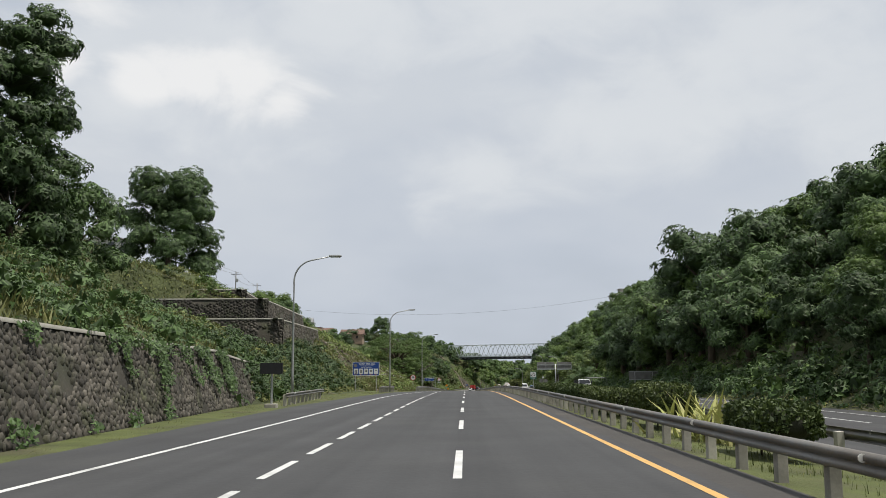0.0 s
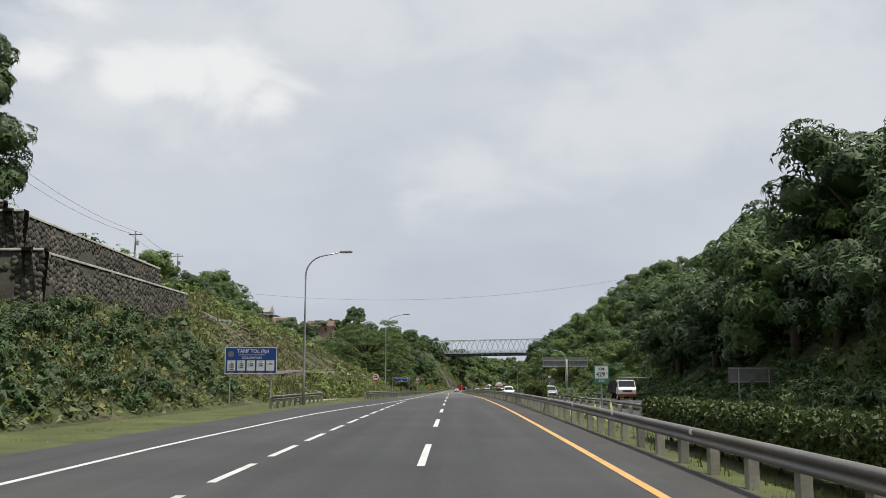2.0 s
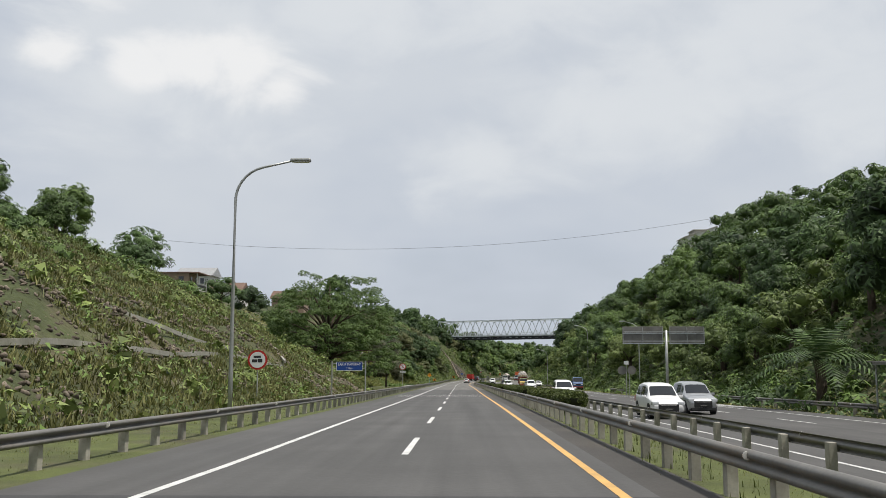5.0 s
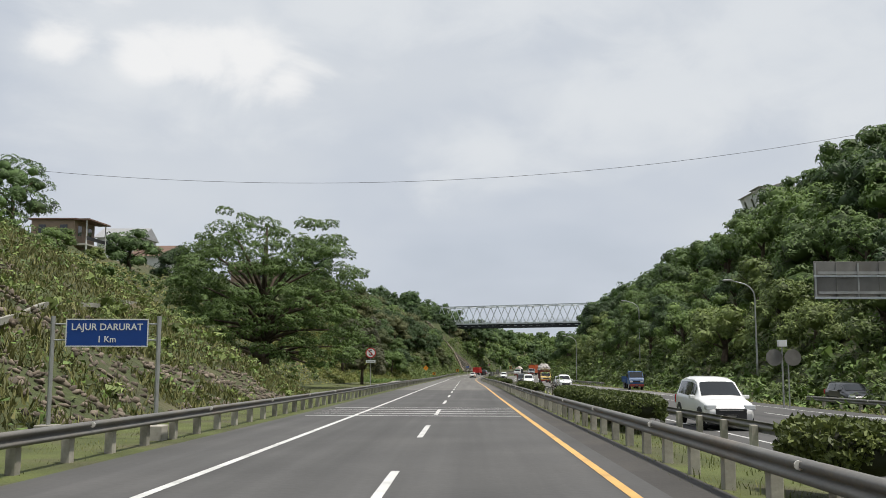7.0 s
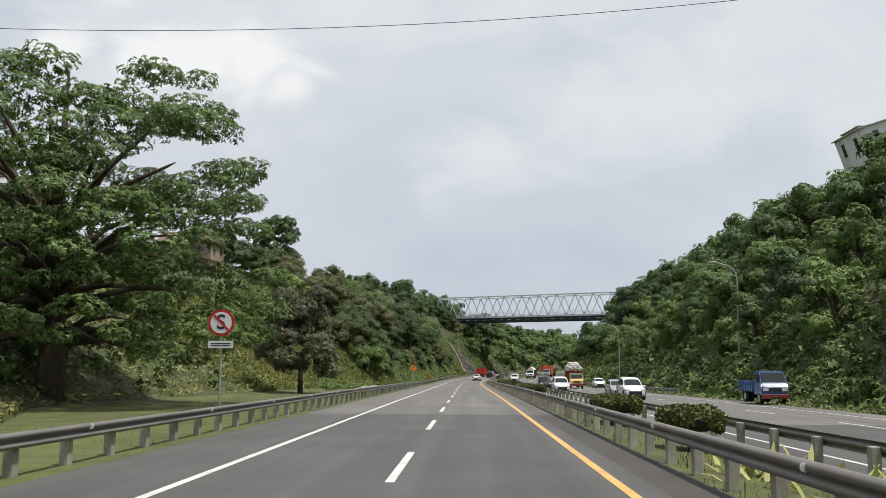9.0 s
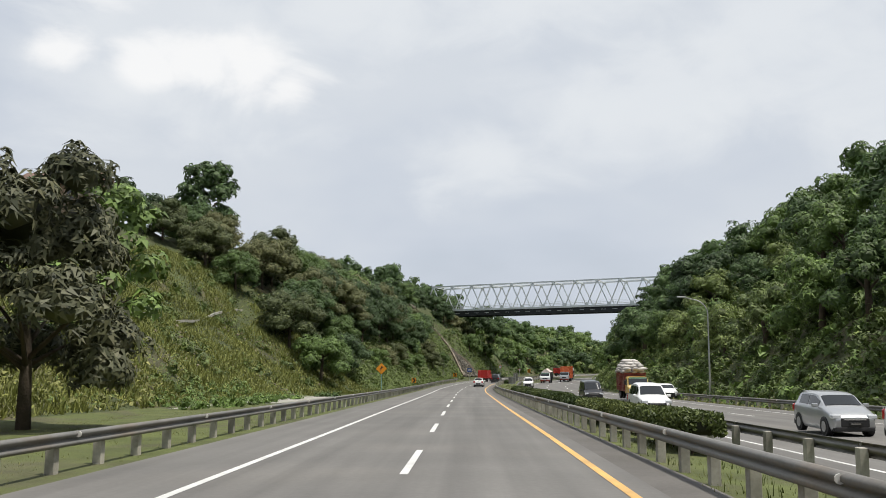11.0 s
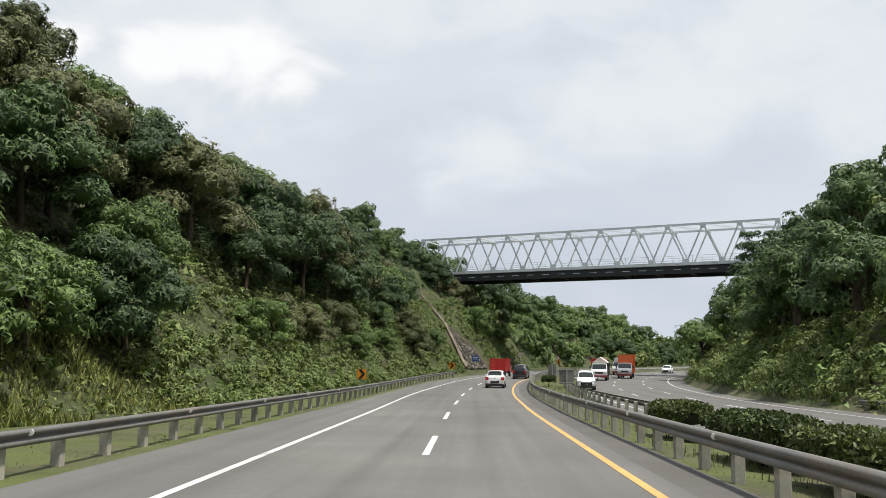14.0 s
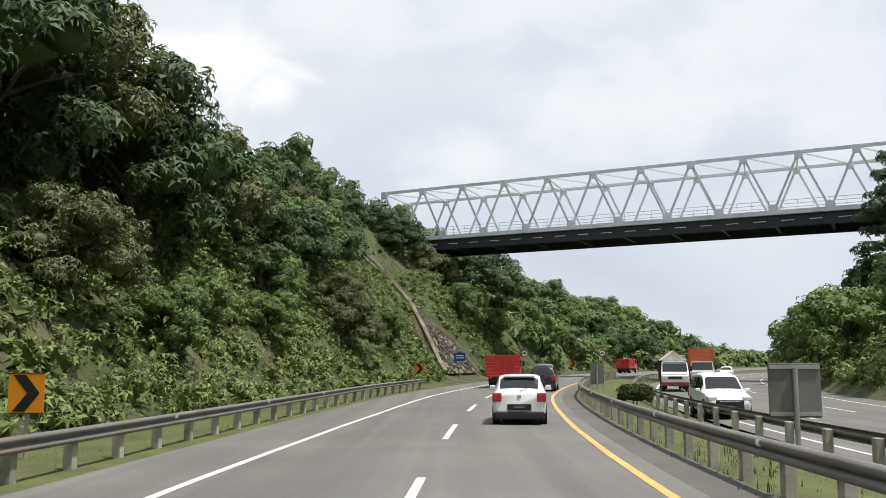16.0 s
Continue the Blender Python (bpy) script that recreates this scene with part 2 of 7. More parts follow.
def zroad(s):
    """Height of the carriageway, smoothed between the levels."""
    xs, zs = [g[0] for g in GRADE], [g[1] for g in GRADE]
    return sum(np.interp(np.asarray(s, float) + d, xs, zs) * w for d, w in ((-12, 0.15), (-6, 0.2), (0, 0.3), (6, 0.2), (12, 0.15)))


def W(s, u, h=0.0):
    """World points of stations, offsets and heights (arrays or numbers)."""
    s, u, h = np.broadcast_arrays(np.asarray(s, float), np.asarray(u, float), np.asarray(h, float))
    a = (np.clip(s, CURVE_S, CURVE_END) - CURVE_S) / CURVE_R
    e = np.maximum(s - CURVE_END, 0)
    x = np.where(s < CURVE_S, u, CURVE_R - (CURVE_R - u) * np.cos(a) + e * np.sin(a))
    y = np.where(s < CURVE_S, s, CURVE_S + (CURVE_R - u) * np.sin(a) + e * np.cos(a))
    return np.stack([x, y, zroad(s) + h], -1)


def lane(s, u, h=0.0):
    """World points that follow the slight sway of the lanes."""
    return W(s, np.asarray(u, float) + np.interp(s, [g[0] for g in LAT], [g[1] for g in LAT]), h)


def heading(s):
    return -math.degrees((min(max(s, CURVE_S), CURVE_END) - CURVE_S) / CURVE_R)


def at(s, u, h=0.0, turn=0.0):
    """A pose at a station, with y along the road."""
    p = W(s, u, h)
    return pose(float(p[0]), float(p[1]), float(p[2]), 0, 0, heading(s) + turn)


def mesh(name, verts, faces, mat, smooth=False):
    me = bpy.data.meshes.new(name)
    verts = np.asarray(verts, float)
    faces = np.asarray(faces)
    k = faces.shape[1]
    me.vertices.add(len(verts))
    me.vertices.foreach_set("co", verts.ravel())
    me.loops.add(faces.size)
    me.loops.foreach_set("vertex_index", faces.ravel().astype(np.int32))
    me.polygons.add(len(faces))
    me.polygons.foreach_set("loop_start", np.arange(0, faces.size, k, dtype=np.int32))
    me.update(calc_edges=True)
    me.materials.append(mat)
    if smooth:
        me.polygons.foreach_set("use_smooth", np.ones(len(faces), bool))
    me.validate()
    return me


def grid_faces(n, m):
    i, j = np.meshgrid(np.arange(n - 1), np.arange(m - 1), indexing="ij")
    a = i * m + j
    return np.stack([a, a + 1, a + m + 1, a + m], -1).reshape(-1, 4)[:, ::-1]


def strip(name, ss, u0, u1, h, mat, label="", thick=0.0):
    """A flat band along the road between two offsets (numbers or functions of s)."""
    ss = np.asarray(ss, float)
    f0 = u0(ss) if callable(u0) else np.full(len(ss), float(u0))
    f1 = u1(ss) if callable(u1) else np.full(len(ss), float(u1))
    v = np.stack([lane(ss, f0, h), lane(ss, f1, h)], 1).reshape(-1, 3)
    f = grid_faces(len(ss), 2)
    me = mesh(name, v, f, mat)
    ob = new(name, me)
    return ob


def from_bm(name, bm, mat, smooth=False):
    me = bpy.data.meshes.new(name)
    bm.normal_update()
    bm.to_mesh(me)
    bm.free()
    for m in (mat if isinstance(mat, (list, tuple)) else [mat]):
        me.materials.append(m)
    if smooth:
        me.polygons.foreach_set("use_smooth", np.ones(len(me.polygons), bool))
    return me


def thing(name, label, category, m, group="", kind=""):
    e = new(name)
    e.empty_display_size = 0.2
    e.matrix_basis = m
    return tagged(e, label, category, group, kind)


def part(name, data, parent, label="", m=None, mat=None, smooth=False):
    """One mesh object under a thing or a part. data: a mesh, or a bmesh with its material."""
    if isinstance(data, bmesh.types.BMesh):
        data = from_bm(name, data, mat, smooth)
    o = new(name, data)
    o.parent = parent
    if m is not None:
        o.matrix_basis = m
    if label:
        tagged(o, label)
    return o


def box(bm, x0, x1, y0, y1, z0, z1, bevel=0.0):
    g = bmesh.ops.create_cube(bm, size=1, matrix=Matrix.LocRotScale(((x0 + x1) / 2, (y0 + y1) / 2, (z0 + z1) / 2), None, (x1 - x0, y1 - y0, z1 - z0)))
    if bevel:
        es = list({e for v in g["verts"] for e in v.link_edges})
        bmesh.ops.bevel(bm, geom=es, offset=bevel, segments=2, affect="EDGES", profile=0.5)
    return bm


def boxmesh(x0, x1, y0, y1, z0, z1, bevel=0.0):
    return box(bmesh.new(), x0, x1, y0, y1, z0, z1, bevel)


def rod(bm, a, b, r0, r1=None, n=8):
    a, b = Vector(a), Vector(b)
    d = b - a
    m = Matrix.Translation((a + b) / 2) @ d.to_track_quat("Z", "Y").to_matrix().to_4x4()
    bmesh.ops.create_cone(bm, cap_ends=True, segments=n, radius1=r0, radius2=r0 if r1 is None else r1, depth=d.length, matrix=m)
    return bm


def beam(bm, a, b, w, h):
    """A straight bar of rectangular section from a to b."""
    a, b = Vector(a), Vector(b)
    d = b - a
    q = d.to_track_quat("Y", "Z").to_matrix().to_4x4()
    bmesh.ops.create_cube(bm, size=1, matrix=Matrix.Translation((a + b) / 2) @ q @ Matrix.Diagonal((w, d.length, h, 1)))
    return bm


def tube(bm, pts, radii, n=8):
    """A tapered tube through points."""
    rings = []
    for i, p in enumerate(pts):
        d = (Vector(pts[min(i + 1, len(pts) - 1)]) - Vector(pts[max(i - 1, 0)])).normalized()
        q = d.to_track_quat("Z", "Y")
        rings.append([bm.verts.new(Vector(p) + q @ Vector((math.cos(k * math.tau / n) * radii[i], math.sin(k * math.tau / n) * radii[i], 0))) for k in range(n)])
    for a, b in zip(rings, rings[1:]):
        for k in range(n):
            bm.faces.new((a[k], a[(k + 1) % n], b[(k + 1) % n], b[k]))
    bm.faces.new(rings[0][::-1])
    bm.faces.new(rings[-1])
    return bm


# ---- ground ----
LEFT = {-200: [(-5, 0), (-10.7, 0), (-10.95, 0), (-11.5, 3.0), (-26, 9.5), (-45, 18), (-80, 24), (-200, 26)],
        15: [(-5, 0), (-10.7, 0), (-10.95, 0), (-11.5, 3.0), (-26, 9.5), (-45, 18), (-80, 24), (-200, 26)],
        48: [(-5, 0), (-12.8, 0), (-13.1, 0), (-13.7, 3.0), (-26, 9.0), (-45, 17), (-80, 23), (-200, 25)],
        62: [(-5, 0), (-12.0, 0), (-13.0, 0.3), (-15.5, 3.2), (-22, 6), (-32, 10), (-60, 21), (-200, 24)],
        94.5: [(-5, 0), (-12.0, 0), (-13.0, 0.3), (-17.5, 4.2), (-24, 4.8), (-36, 7.5), (-60, 18), (-200, 24)],
        98.0: [(-5, 0), (-12.0, 0), (-13.0, 0.3), (-17.5, 4.6), (-23.5, 9.8), (-34, 14), (-60, 22), (-200, 24)],
        115: [(-5, 0), (-11.5, 0), (-12.5, 0.3), (-17.2, 4.4), (-23, 9.0), (-34, 13.5), (-60, 21), (-200, 24)],
        180: [(-5, 0), (-8.4, 0), (-9.4, 0.3), (-16, 4.0), (-22, 7.6), (-34, 13), (-50, 19), (-200, 24)],
        240: [(-5, 0), (-9.0, 0), (-10.0, 0.3), (-15, 2.8), (-22, 6.6), (-34, 13), (-52, 21), (-200, 26)],
        266: [(-5, 0), (-18.5, 0), (-20.0, 0.5), (-22, 2.0), (-26, 5.0), (-35, 11), (-52, 18.5), (-200, 24)],
        305: [(-5, 0), (-16.0, 0), (-17.0, 0.4), (-20, 2.0), (-26, 5.6), (-35, 11.5), (-50, 18), (-200, 24)],
        360: [(-5, 0), (-14.5, 0), (-15.5, 0.4), (-19, 2.6), (-26, 7.4), (-34, 13), (-52, 21), (-200, 27)],
        400: [(-5, 0), (-8.4, 0), (-9.4, 0.4), (-13, 4.2), (-18, 9.6), (-26, 16), (-38, 21.5), (-200, 28)],
        470: [(-5, 0), (-8.4, 0), (-9.4, 0.4), (-13, 4.8), (-18, 10.6), (-26, 17), (-42, 23), (-200, 29)],
        500: [(-5, 0), (-8.6, 0), (-9.8, 0.4), (-12.9, 5.4), (-17, 11), (-24, 17.5), (-46, 25), (-200, 30)],
        560: [(-5, 0), (-9, 0), (-11, 0.6), (-16, 5.0), (-22, 9.5), (-30, 13.0), (-50, 17), (-200, 22)],
        620: [(-5, 0), (-9, 0), (-12, 0.6), (-18, 4.6), (-25, 9.0), (-35, 11.5), (-60, 13), (-200, 16)],
        690: [(-5, 0), (-9, 0), (-12, 0.5), (-18, 1.6), (-26, 2.8), (-42, 3.6), (-80, 4.2), (-200, 5)],
        800: [(-5, 0), (-12, 0), (-20, 0.4), (-30, 0.8), (-45, 1.2), (-70, 1.6), (-110, 2.4), (-200, 4)],
        2400: [(-5, 0), (-20, 0), (-40, 0.6), (-60, 1.2), (-80, 2), (-100, 3), (-140, 4), (-200, 6)]}
RIGHT = {-200: [(19, -0.5), (22, -0.5), (25, 0.5), (31, 7), (40, 14), (54, 21), (90, 28), (200, 30)],
         120: [(19, -0.5), (22, -0.5), (25, 0.5), (31, 7), (40, 14), (54, 21), (90, 28), (200, 30)],
         165: [(19, -0.5), (24, -0.4), (26, 0.5), (32, 5), (41, 9.5), (54, 15), (90, 22), (200, 26)],
         215: [(19, -0.5), (25, -0.4), (27, 0.5), (33, 5.5), (42, 11), (53, 16), (90, 24), (200, 30)],
         300: [(19, -0.5), (24, -0.4), (26, 0.8), (32, 7), (42, 16), (53, 24), (64, 31), (200, 36)],
         370: [(19, -0.5), (23, -0.4), (25, 0.8), (31, 7), (41, 15), (52, 22), (64, 28), (200, 34)],
         440: [(19, -0.5), (22, -0.5), (23, 0.6), (29, 5.6), (38, 12), (48, 17), (70, 22), (200, 26)],
         520: [(19, -0.5), (22, -0.5), (23, 0.4), (30, 4), (38, 9), (50, 14), (70, 18), (200, 20)],
         580: [(19, -0.5), (22, -0.5), (26, 0.1), (36, 1.0), (50, 2.5), (70, 4), (100, 6), (200, 8)],
         2400: [(19, -0.5), (22, -0.5), (26, 0), (36, 0.4), (50, 1), (70, 2), (100, 3), (200, 4)]}
OPP = -0.4                                   # level of the other carriageway


def side(table, s, u):
    ks = sorted(table)
    s = np.clip(s, ks[0], ks[-1])
    out = np.zeros(np.shape(s))
    for a, b in zip(ks, ks[1:]):
        m = (s >= a) & (s <= b)
        if not m.any():
            continue
        f = (s[m] - a) / (b - a)
        pa, pb = np.array(table[a], float), np.array(table[b], float)
        pu = pa[None, :, 0] * (1 - f[:, None]) + pb[None, :, 0] * f[:, None]
        ph = pa[None, :, 1] * (1 - f[:, None]) + pb[None, :, 1] * f[:, None]
        v = np.abs(u[m])
        k = np.clip((np.abs(pu) <= v[:, None]).sum(1) - 1, 0, pu.shape[1] - 2)
        r = np.arange(len(v))
        u0, u1, h0, h1 = np.abs(pu[r, k]), np.abs(pu[r, k + 1]), ph[r, k], ph[r, k + 1]
        out[m] = h0 + (h1 - h0) * np.clip((v - u0) / np.maximum(u1 - u0, 1e-6), 0, 1)
    return out


def wobble(s, u, size, seed):
    """Smooth relief out of a few waves."""
    r = np.random.RandomState(seed)
    t = np.zeros(np.shape(s))
    for _ in range(7):
        a, k, ph = r.uniform(0, math.tau), r.uniform(0.6, 1.7) / size * math.tau, r.uniform(0, math.tau)
        t += np.sin((s * math.cos(a) + u * math.sin(a)) * k + ph)
    return t / 7


def ground_h(s, u):
    """Height of the ground over the carriageway."""
    s, u = np.broadcast_arrays(np.asarray(s, float), np.asarray(u, float))
    s, u = np.atleast_1d(s).astype(float), np.atleast_1d(u).astype(float)
    h = np.where(u < -5, side(LEFT, s, u), np.where(u > 19, side(RIGHT, s, u), 0))
    mid = (u >= -5) & (u <= 19)
    h = np.where(mid, np.interp(u, [-5, 4.6, 5.2, 8.4, 9.2, 19], [0, 0, -0.02, OPP + 0.12, OPP, OPP - 0.1]), h)
    amp = np.clip((h - 0.6) / 4, 0, 1)
    return h + amp * (wobble(s, u, 14, 3) * 1.3 + wobble(s, u, 4.5, 4) * 0.45) - 0.06


def G3(s, u, dh=0.0):
    """World point on the ground."""
    return W(s, u, ground_h(s, u) + dh)


S_GROUND = np.concatenate([np.arange(-800, -60, 40), np.arange(-60, 30, 6), np.arange(30, 560, 2.5), np.arange(560, 900, 12), np.arange(900, 3001, 100)])
U_GROUND = np.concatenate([[-1600, -900, -500, -300], np.arange(-200, -60, 14), np.arange(-60, -30, 3), np.arange(-30, -15, 0.9), np.arange(-15, -8.9, 0.45), np.arange(-8.7, -5, 0.9), [-5, 0, 4.6, 5.2, 6.5, 8.4, 9.2, 12, 19],
                           np.arange(20, 60, 1.6), np.arange(62, 200, 14), [200, 300, 450, 640]])
sg, ug = np.meshgrid(S_GROUND, U_GROUND, indexing="ij")
ground = new("ground", mesh("ground", G3(sg.ravel(), ug.ravel()), grid_faces(len(S_GROUND), len(U_GROUND)), M_ground, smooth=True))
tagged(ground, "earth and weed covered cutting slopes beside a highway", "ground", kind="structure")

# ---- carriageways and markings ----
S_ROAD = np.concatenate([np.arange(-300, 0, 20), np.arange(0, 640, 4), np.arange(640, 1601, 20)])
left_edge = lambda s: np.interp(s, [-300, 0, 20, 48, 60, 100, 125, 140, 2000], [-8.7, -8.7, -9.0, -9.4, -9.2, -8.4, -6.6, -5.7, -5.7])
white_edge = lambda s: np.interp(s, [-300, 13, 35, 73, 91, 103, 108, 115, 122, 130, 145, 386, 400, 412, 432, 2000], [-6.8, -6.75, -6.52, -6.5, -6.0, -5.2, -4.75, -4.2, -3.85, -3.6, -3.3, -3.3, -3.55, -3.6, -3.35, -3.3])
far_edge = lambda s: np.interp(s, [-300, 2000], [22.0, 22.0])
for i, (s0, s1, mat, lab) in enumerate([(-300, 140, M_asphalt, "dark grey asphalt carriageway with painted lane lines"), (140, 262, M_asphalt_mid, "grey asphalt carriageway with painted lane lines"),
                                        (262, 1600, M_asphalt_old, "light grey worn asphalt carriageway")]):
    ss = np.unique(np.clip(S_ROAD, s0, s1))
    tagged(strip("road", ss, left_edge, 3.85, 0.0, mat), lab, "road", kind="structure")
    tagged(strip("opposite_road", ss, 9.2, far_edge, OPP + 0.03, mat), "asphalt carriageway for oncoming traffic", "road", kind="structure")
for s0, s1, mat in ((-300, 262, M_shoulder_new), (262, 1600, M_shoulder)):
    tagged(strip("shoulder", np.unique(np.clip(S_ROAD, s0, s1)), 3.85, 4.75, -0.004, mat), "dusty asphalt strip beside the median guardrail", "road shoulder", kind="structure")
LINE_H, OPP_H = 0.006, OPP + 0.036
tagged(strip("edge_line_white", S_ROAD, lambda s: white_edge(s) - 0.08, lambda s: white_edge(s) + 0.08, LINE_H, M_white), "solid white edge line on asphalt", "road line", kind="structure")
yellow_u = lambda s: np.interp(s, [0, 60, 2000], [3.5, 3.36, 3.36])
tagged(strip("edge_line_yellow", S_ROAD, lambda s: yellow_u(s) - 0.08, lambda s: yellow_u(s) + 0.08, LINE_H, M_yellow), "solid yellow edge line on asphalt", "road line", kind="structure")
for u in (10.1, 20.0):
    tagged(strip("edge_line_white", S_ROAD, u - 0.07, u + 0.07, OPP_H, M_white), "solid white edge line of the oncoming lanes", "road line", kind="structure")


def dashes(name, u, starts, length, h, label):
    ob = thing(name, label, "road line", pose(0, 0, 0), kind="structure")
    for s in starts:
        ss = np.linspace(s, s + length, 3)
        v = np.stack([lane(ss, u - 0.075, h), lane(ss, u + 0.075, h)], 1).reshape(-1, 3)
        part("dash", mesh("dash", v, grid_faces(3, 2), M_white), ob)
    return ob


# the paint gang's spacing drifts a little from stretch to stretch
LANE_K, LANE_S = [-2, 0, 1, 4, 5, 7, 8, 14, 15, 17, 18, 22, 23, 26, 27, 29, 30, 48], [-11.5, 14.7, 28.0, 67.5, 80.8, 106.9, 119.9, 200.2, 213.0, 238.9, 252.0, 302.0, 315.0, 353.3, 366.2, 393.6, 406.9, 641]
dashes("lane_line", -0.13, np.interp(np.arange(-2, 48), LANE_K, LANE_S), 5.4, LINE_H, "dashed white lane line on asphalt")
dashes("climbing_lane_line", -3.32, np.arange(-21.9, 121, 4.57), 3.05, LINE_H, "dashed white line beside the ending left lane")
for u, off in ((13.5, -20), (16.9, -14)):
    dashes("opposite_lane_line", u, np.arange(off, 640, 13.0), 5.0, OPP_H, "dashed white lane line of the oncoming lanes")


def rumble():
    ob = thing("rumble_strip", "thin raised white bars painted across the lanes", "road marking", pose(0, 0, 0), kind="structure")
    for k in range(5):
        s = 211.8 + k * 2.0
        v = np.stack([lane(np.array([s, s + 0.24]), -5.2, 0.009), lane(np.array([s, s + 0.24]), 3.2, 0.009)], 1).reshape(-1, 3)
        part("bar", mesh("bar", v, grid_faces(2, 2), M_white), ob)
    for k in range(9):
        s = 196.0 + k * 3.0
        v = np.array([W(s, 20.4, OPP_H), W(s + 1.5, 20.4, OPP_H), W(s - 2.0, 22.0, OPP_H), W(s - 3.5, 22.0, OPP_H)])
        part("bar", mesh("bar", v, [[0, 1, 2, 3]], M_white), ob)


rumble()

# ---- turf beside the lanes ----
M_turf = material("mown_turf", (0.082, 0.098, 0.026), 0.95, vary=0.4, scale=0.7, fine=14.0, bump=0.6, dirt=(0.080, 0.068, 0.044), dirt_amount=0.75, bump_dist=0.05)
TOE = [0, 20, 48, 60, 115, 160, 180, 240, 250, 266, 305, 360, 385, 400, 600], [9.6, 10, 12, 12, 11.6, 8.8, 8.4, 9, 12, 18.5, 16, 14.5, 9, 8.6, 8.6]
toe = lambda s: -np.interp(s, *TOE)


def turf(label, ss, ua, ub):
    """A sheet of short grass close over the ground."""
    ks = np.linspace(0, 1, 7)
    S, K = np.meshgrid(ss, ks, indexing="ij")
    a, b = ua(ss)[:, None], ub(ss)[:, None]
    U = a + (b - a) * K + np.interp(ss, [g[0] for g in LAT], [g[1] for g in LAT])[:, None] * K
    v = G3(S.ravel(), U.ravel(), 0.05)
    tagged(new("verge", mesh("verge", v, grid_faces(len(ss), 7), M_turf, True)), label, "grass verge", kind="structure")


turf("mown yellowish green grass verge", np.arange(-20, 470, 2.5), lambda s: toe(s) - 0.3, lambda s: left_edge(s) + 0.15)
turf("rough grass and earth in the median strip", np.arange(-20, 500, 5.0), lambda s: np.full(len(s), 9.1), lambda s: np.full(len(s), 4.66))

# ---- guardrails ----
WAVE = [(0.0, 0.0), (0.03, 0.010), (0.085, 0.035), (0.085, 0.080), (0.0, 0.115), (0.0, 0.155), (0.085, 0.19), (0.085, 0.235), (0.03, 0.262), (0.0, 0.27)]
rail_post_mesh = from_bm("post", boxmesh(-0.085, 0.085, -0.10, 0.10, -0.3, 0.62, 0.012), M_post)
block_mesh = from_bm("spacer_block", boxmesh(-0.05, 0.11, -0.06, 0.06, 0.36, 0.62, 0.01), M_steel)


reflector_mesh = from_bm("reflector", rod(bmesh.new(), (0, -0.012, 0), (0, 0.012, 0), 0.055, 0.055, 10), material("reflector_pale", (0.62, 0.60, 0.55), 0.35, vary=0.1, bump=0.0))


def guardrail(s0, s1, u, base_h, face, label, step=2.0, top=0.71, group="guardrails along the highway"):
    """Corrugated steel beam on posts; face: +1 when the beam looks to the right."""
    uf = u if callable(u) else (lambda s: np.full(np.shape(s), float(u)))
    p0 = W(s0, float(uf(np.array([s0]))[0]), base_h)
    ob = thing("guardrail", label, "guardrail", pose(*[float(c) for c in p0]), group)
    inv = ob.matrix_basis.inverted()
    ss = np.arange(s0, s1 + 0.01, 2.0)
    rows = []
    for q, z in WAVE:
        rows.append(lane(ss, uf(ss) + face * (0.10 + q), base_h + top - 0.27 + z))
    v = np.stack(rows, 1).reshape(-1, 3) - p0
    me = mesh("beam", v, grid_faces(len(ss), len(WAVE)), M_steel, smooth=False)
    b = part("beam", me, ob, "galvanised corrugated steel beam, dusty")
    md = b.modifiers.new("thick", "SOLIDIFY")
    md.thickness = 0.012
    for s in np.arange(s0 + 3.0, s1, 8.0):
        c = lane(s, float(uf(np.array([s]))[0]) + face * 0.195, base_h + top - 0.06) - p0
        part("reflector", reflector_mesh, ob, "small pale round reflector", pose(*[float(x) for x in c], 0, 0, heading(s)))
    for s in np.arange(s0 + 0.4, s1, step):
        c = lane(s, float(uf(np.array([s]))[0]), base_h) - p0
        part("post", rail_post_mesh, ob, m=pose(*[float(x) for x in c], 0, 0, heading(s)))
    return ob


guardrail(-40, 500, 4.95, 0.0, -1, "weathered steel guardrail on concrete posts along the median")
guardrail(-40, 500, 8.25, -0.22, 1, "rusty steel guardrail on concrete posts facing the oncoming lanes", 2.6)
guardrail(127, 461, lambda s: np.interp(s, [127, 140, 160], [-7.0, -6.6, -6.3]), 0.0, 1, "dusty steel guardrail on the grass verge")
guardrail(100, 121.6, lambda s: np.interp(s, [100, 121.6], [-9.6, -9.7]), 0.0, 1, "short steel guardrail on the grass verge")
guardrail(50, 70, lambda s: np.interp(s, [50, 70], [-10.1, -11.2]), 0.0, 1, "short steel guardrail in front of a lamp post")
for a, b, u in ((176, 236, 23.4), (250, 262, 23.4), (318, 352, 22.8), (352, 400, 22.8)):
    guardrail(a, b, u, -0.45, -1, "steel guardrail at the far edge of the oncoming lanes", 2.6)

# ---- the footbridge ----
B0, B1 = Vector((-10.76, 516.93, 7.54)), Vector((51.8, 487.35, 8.03))


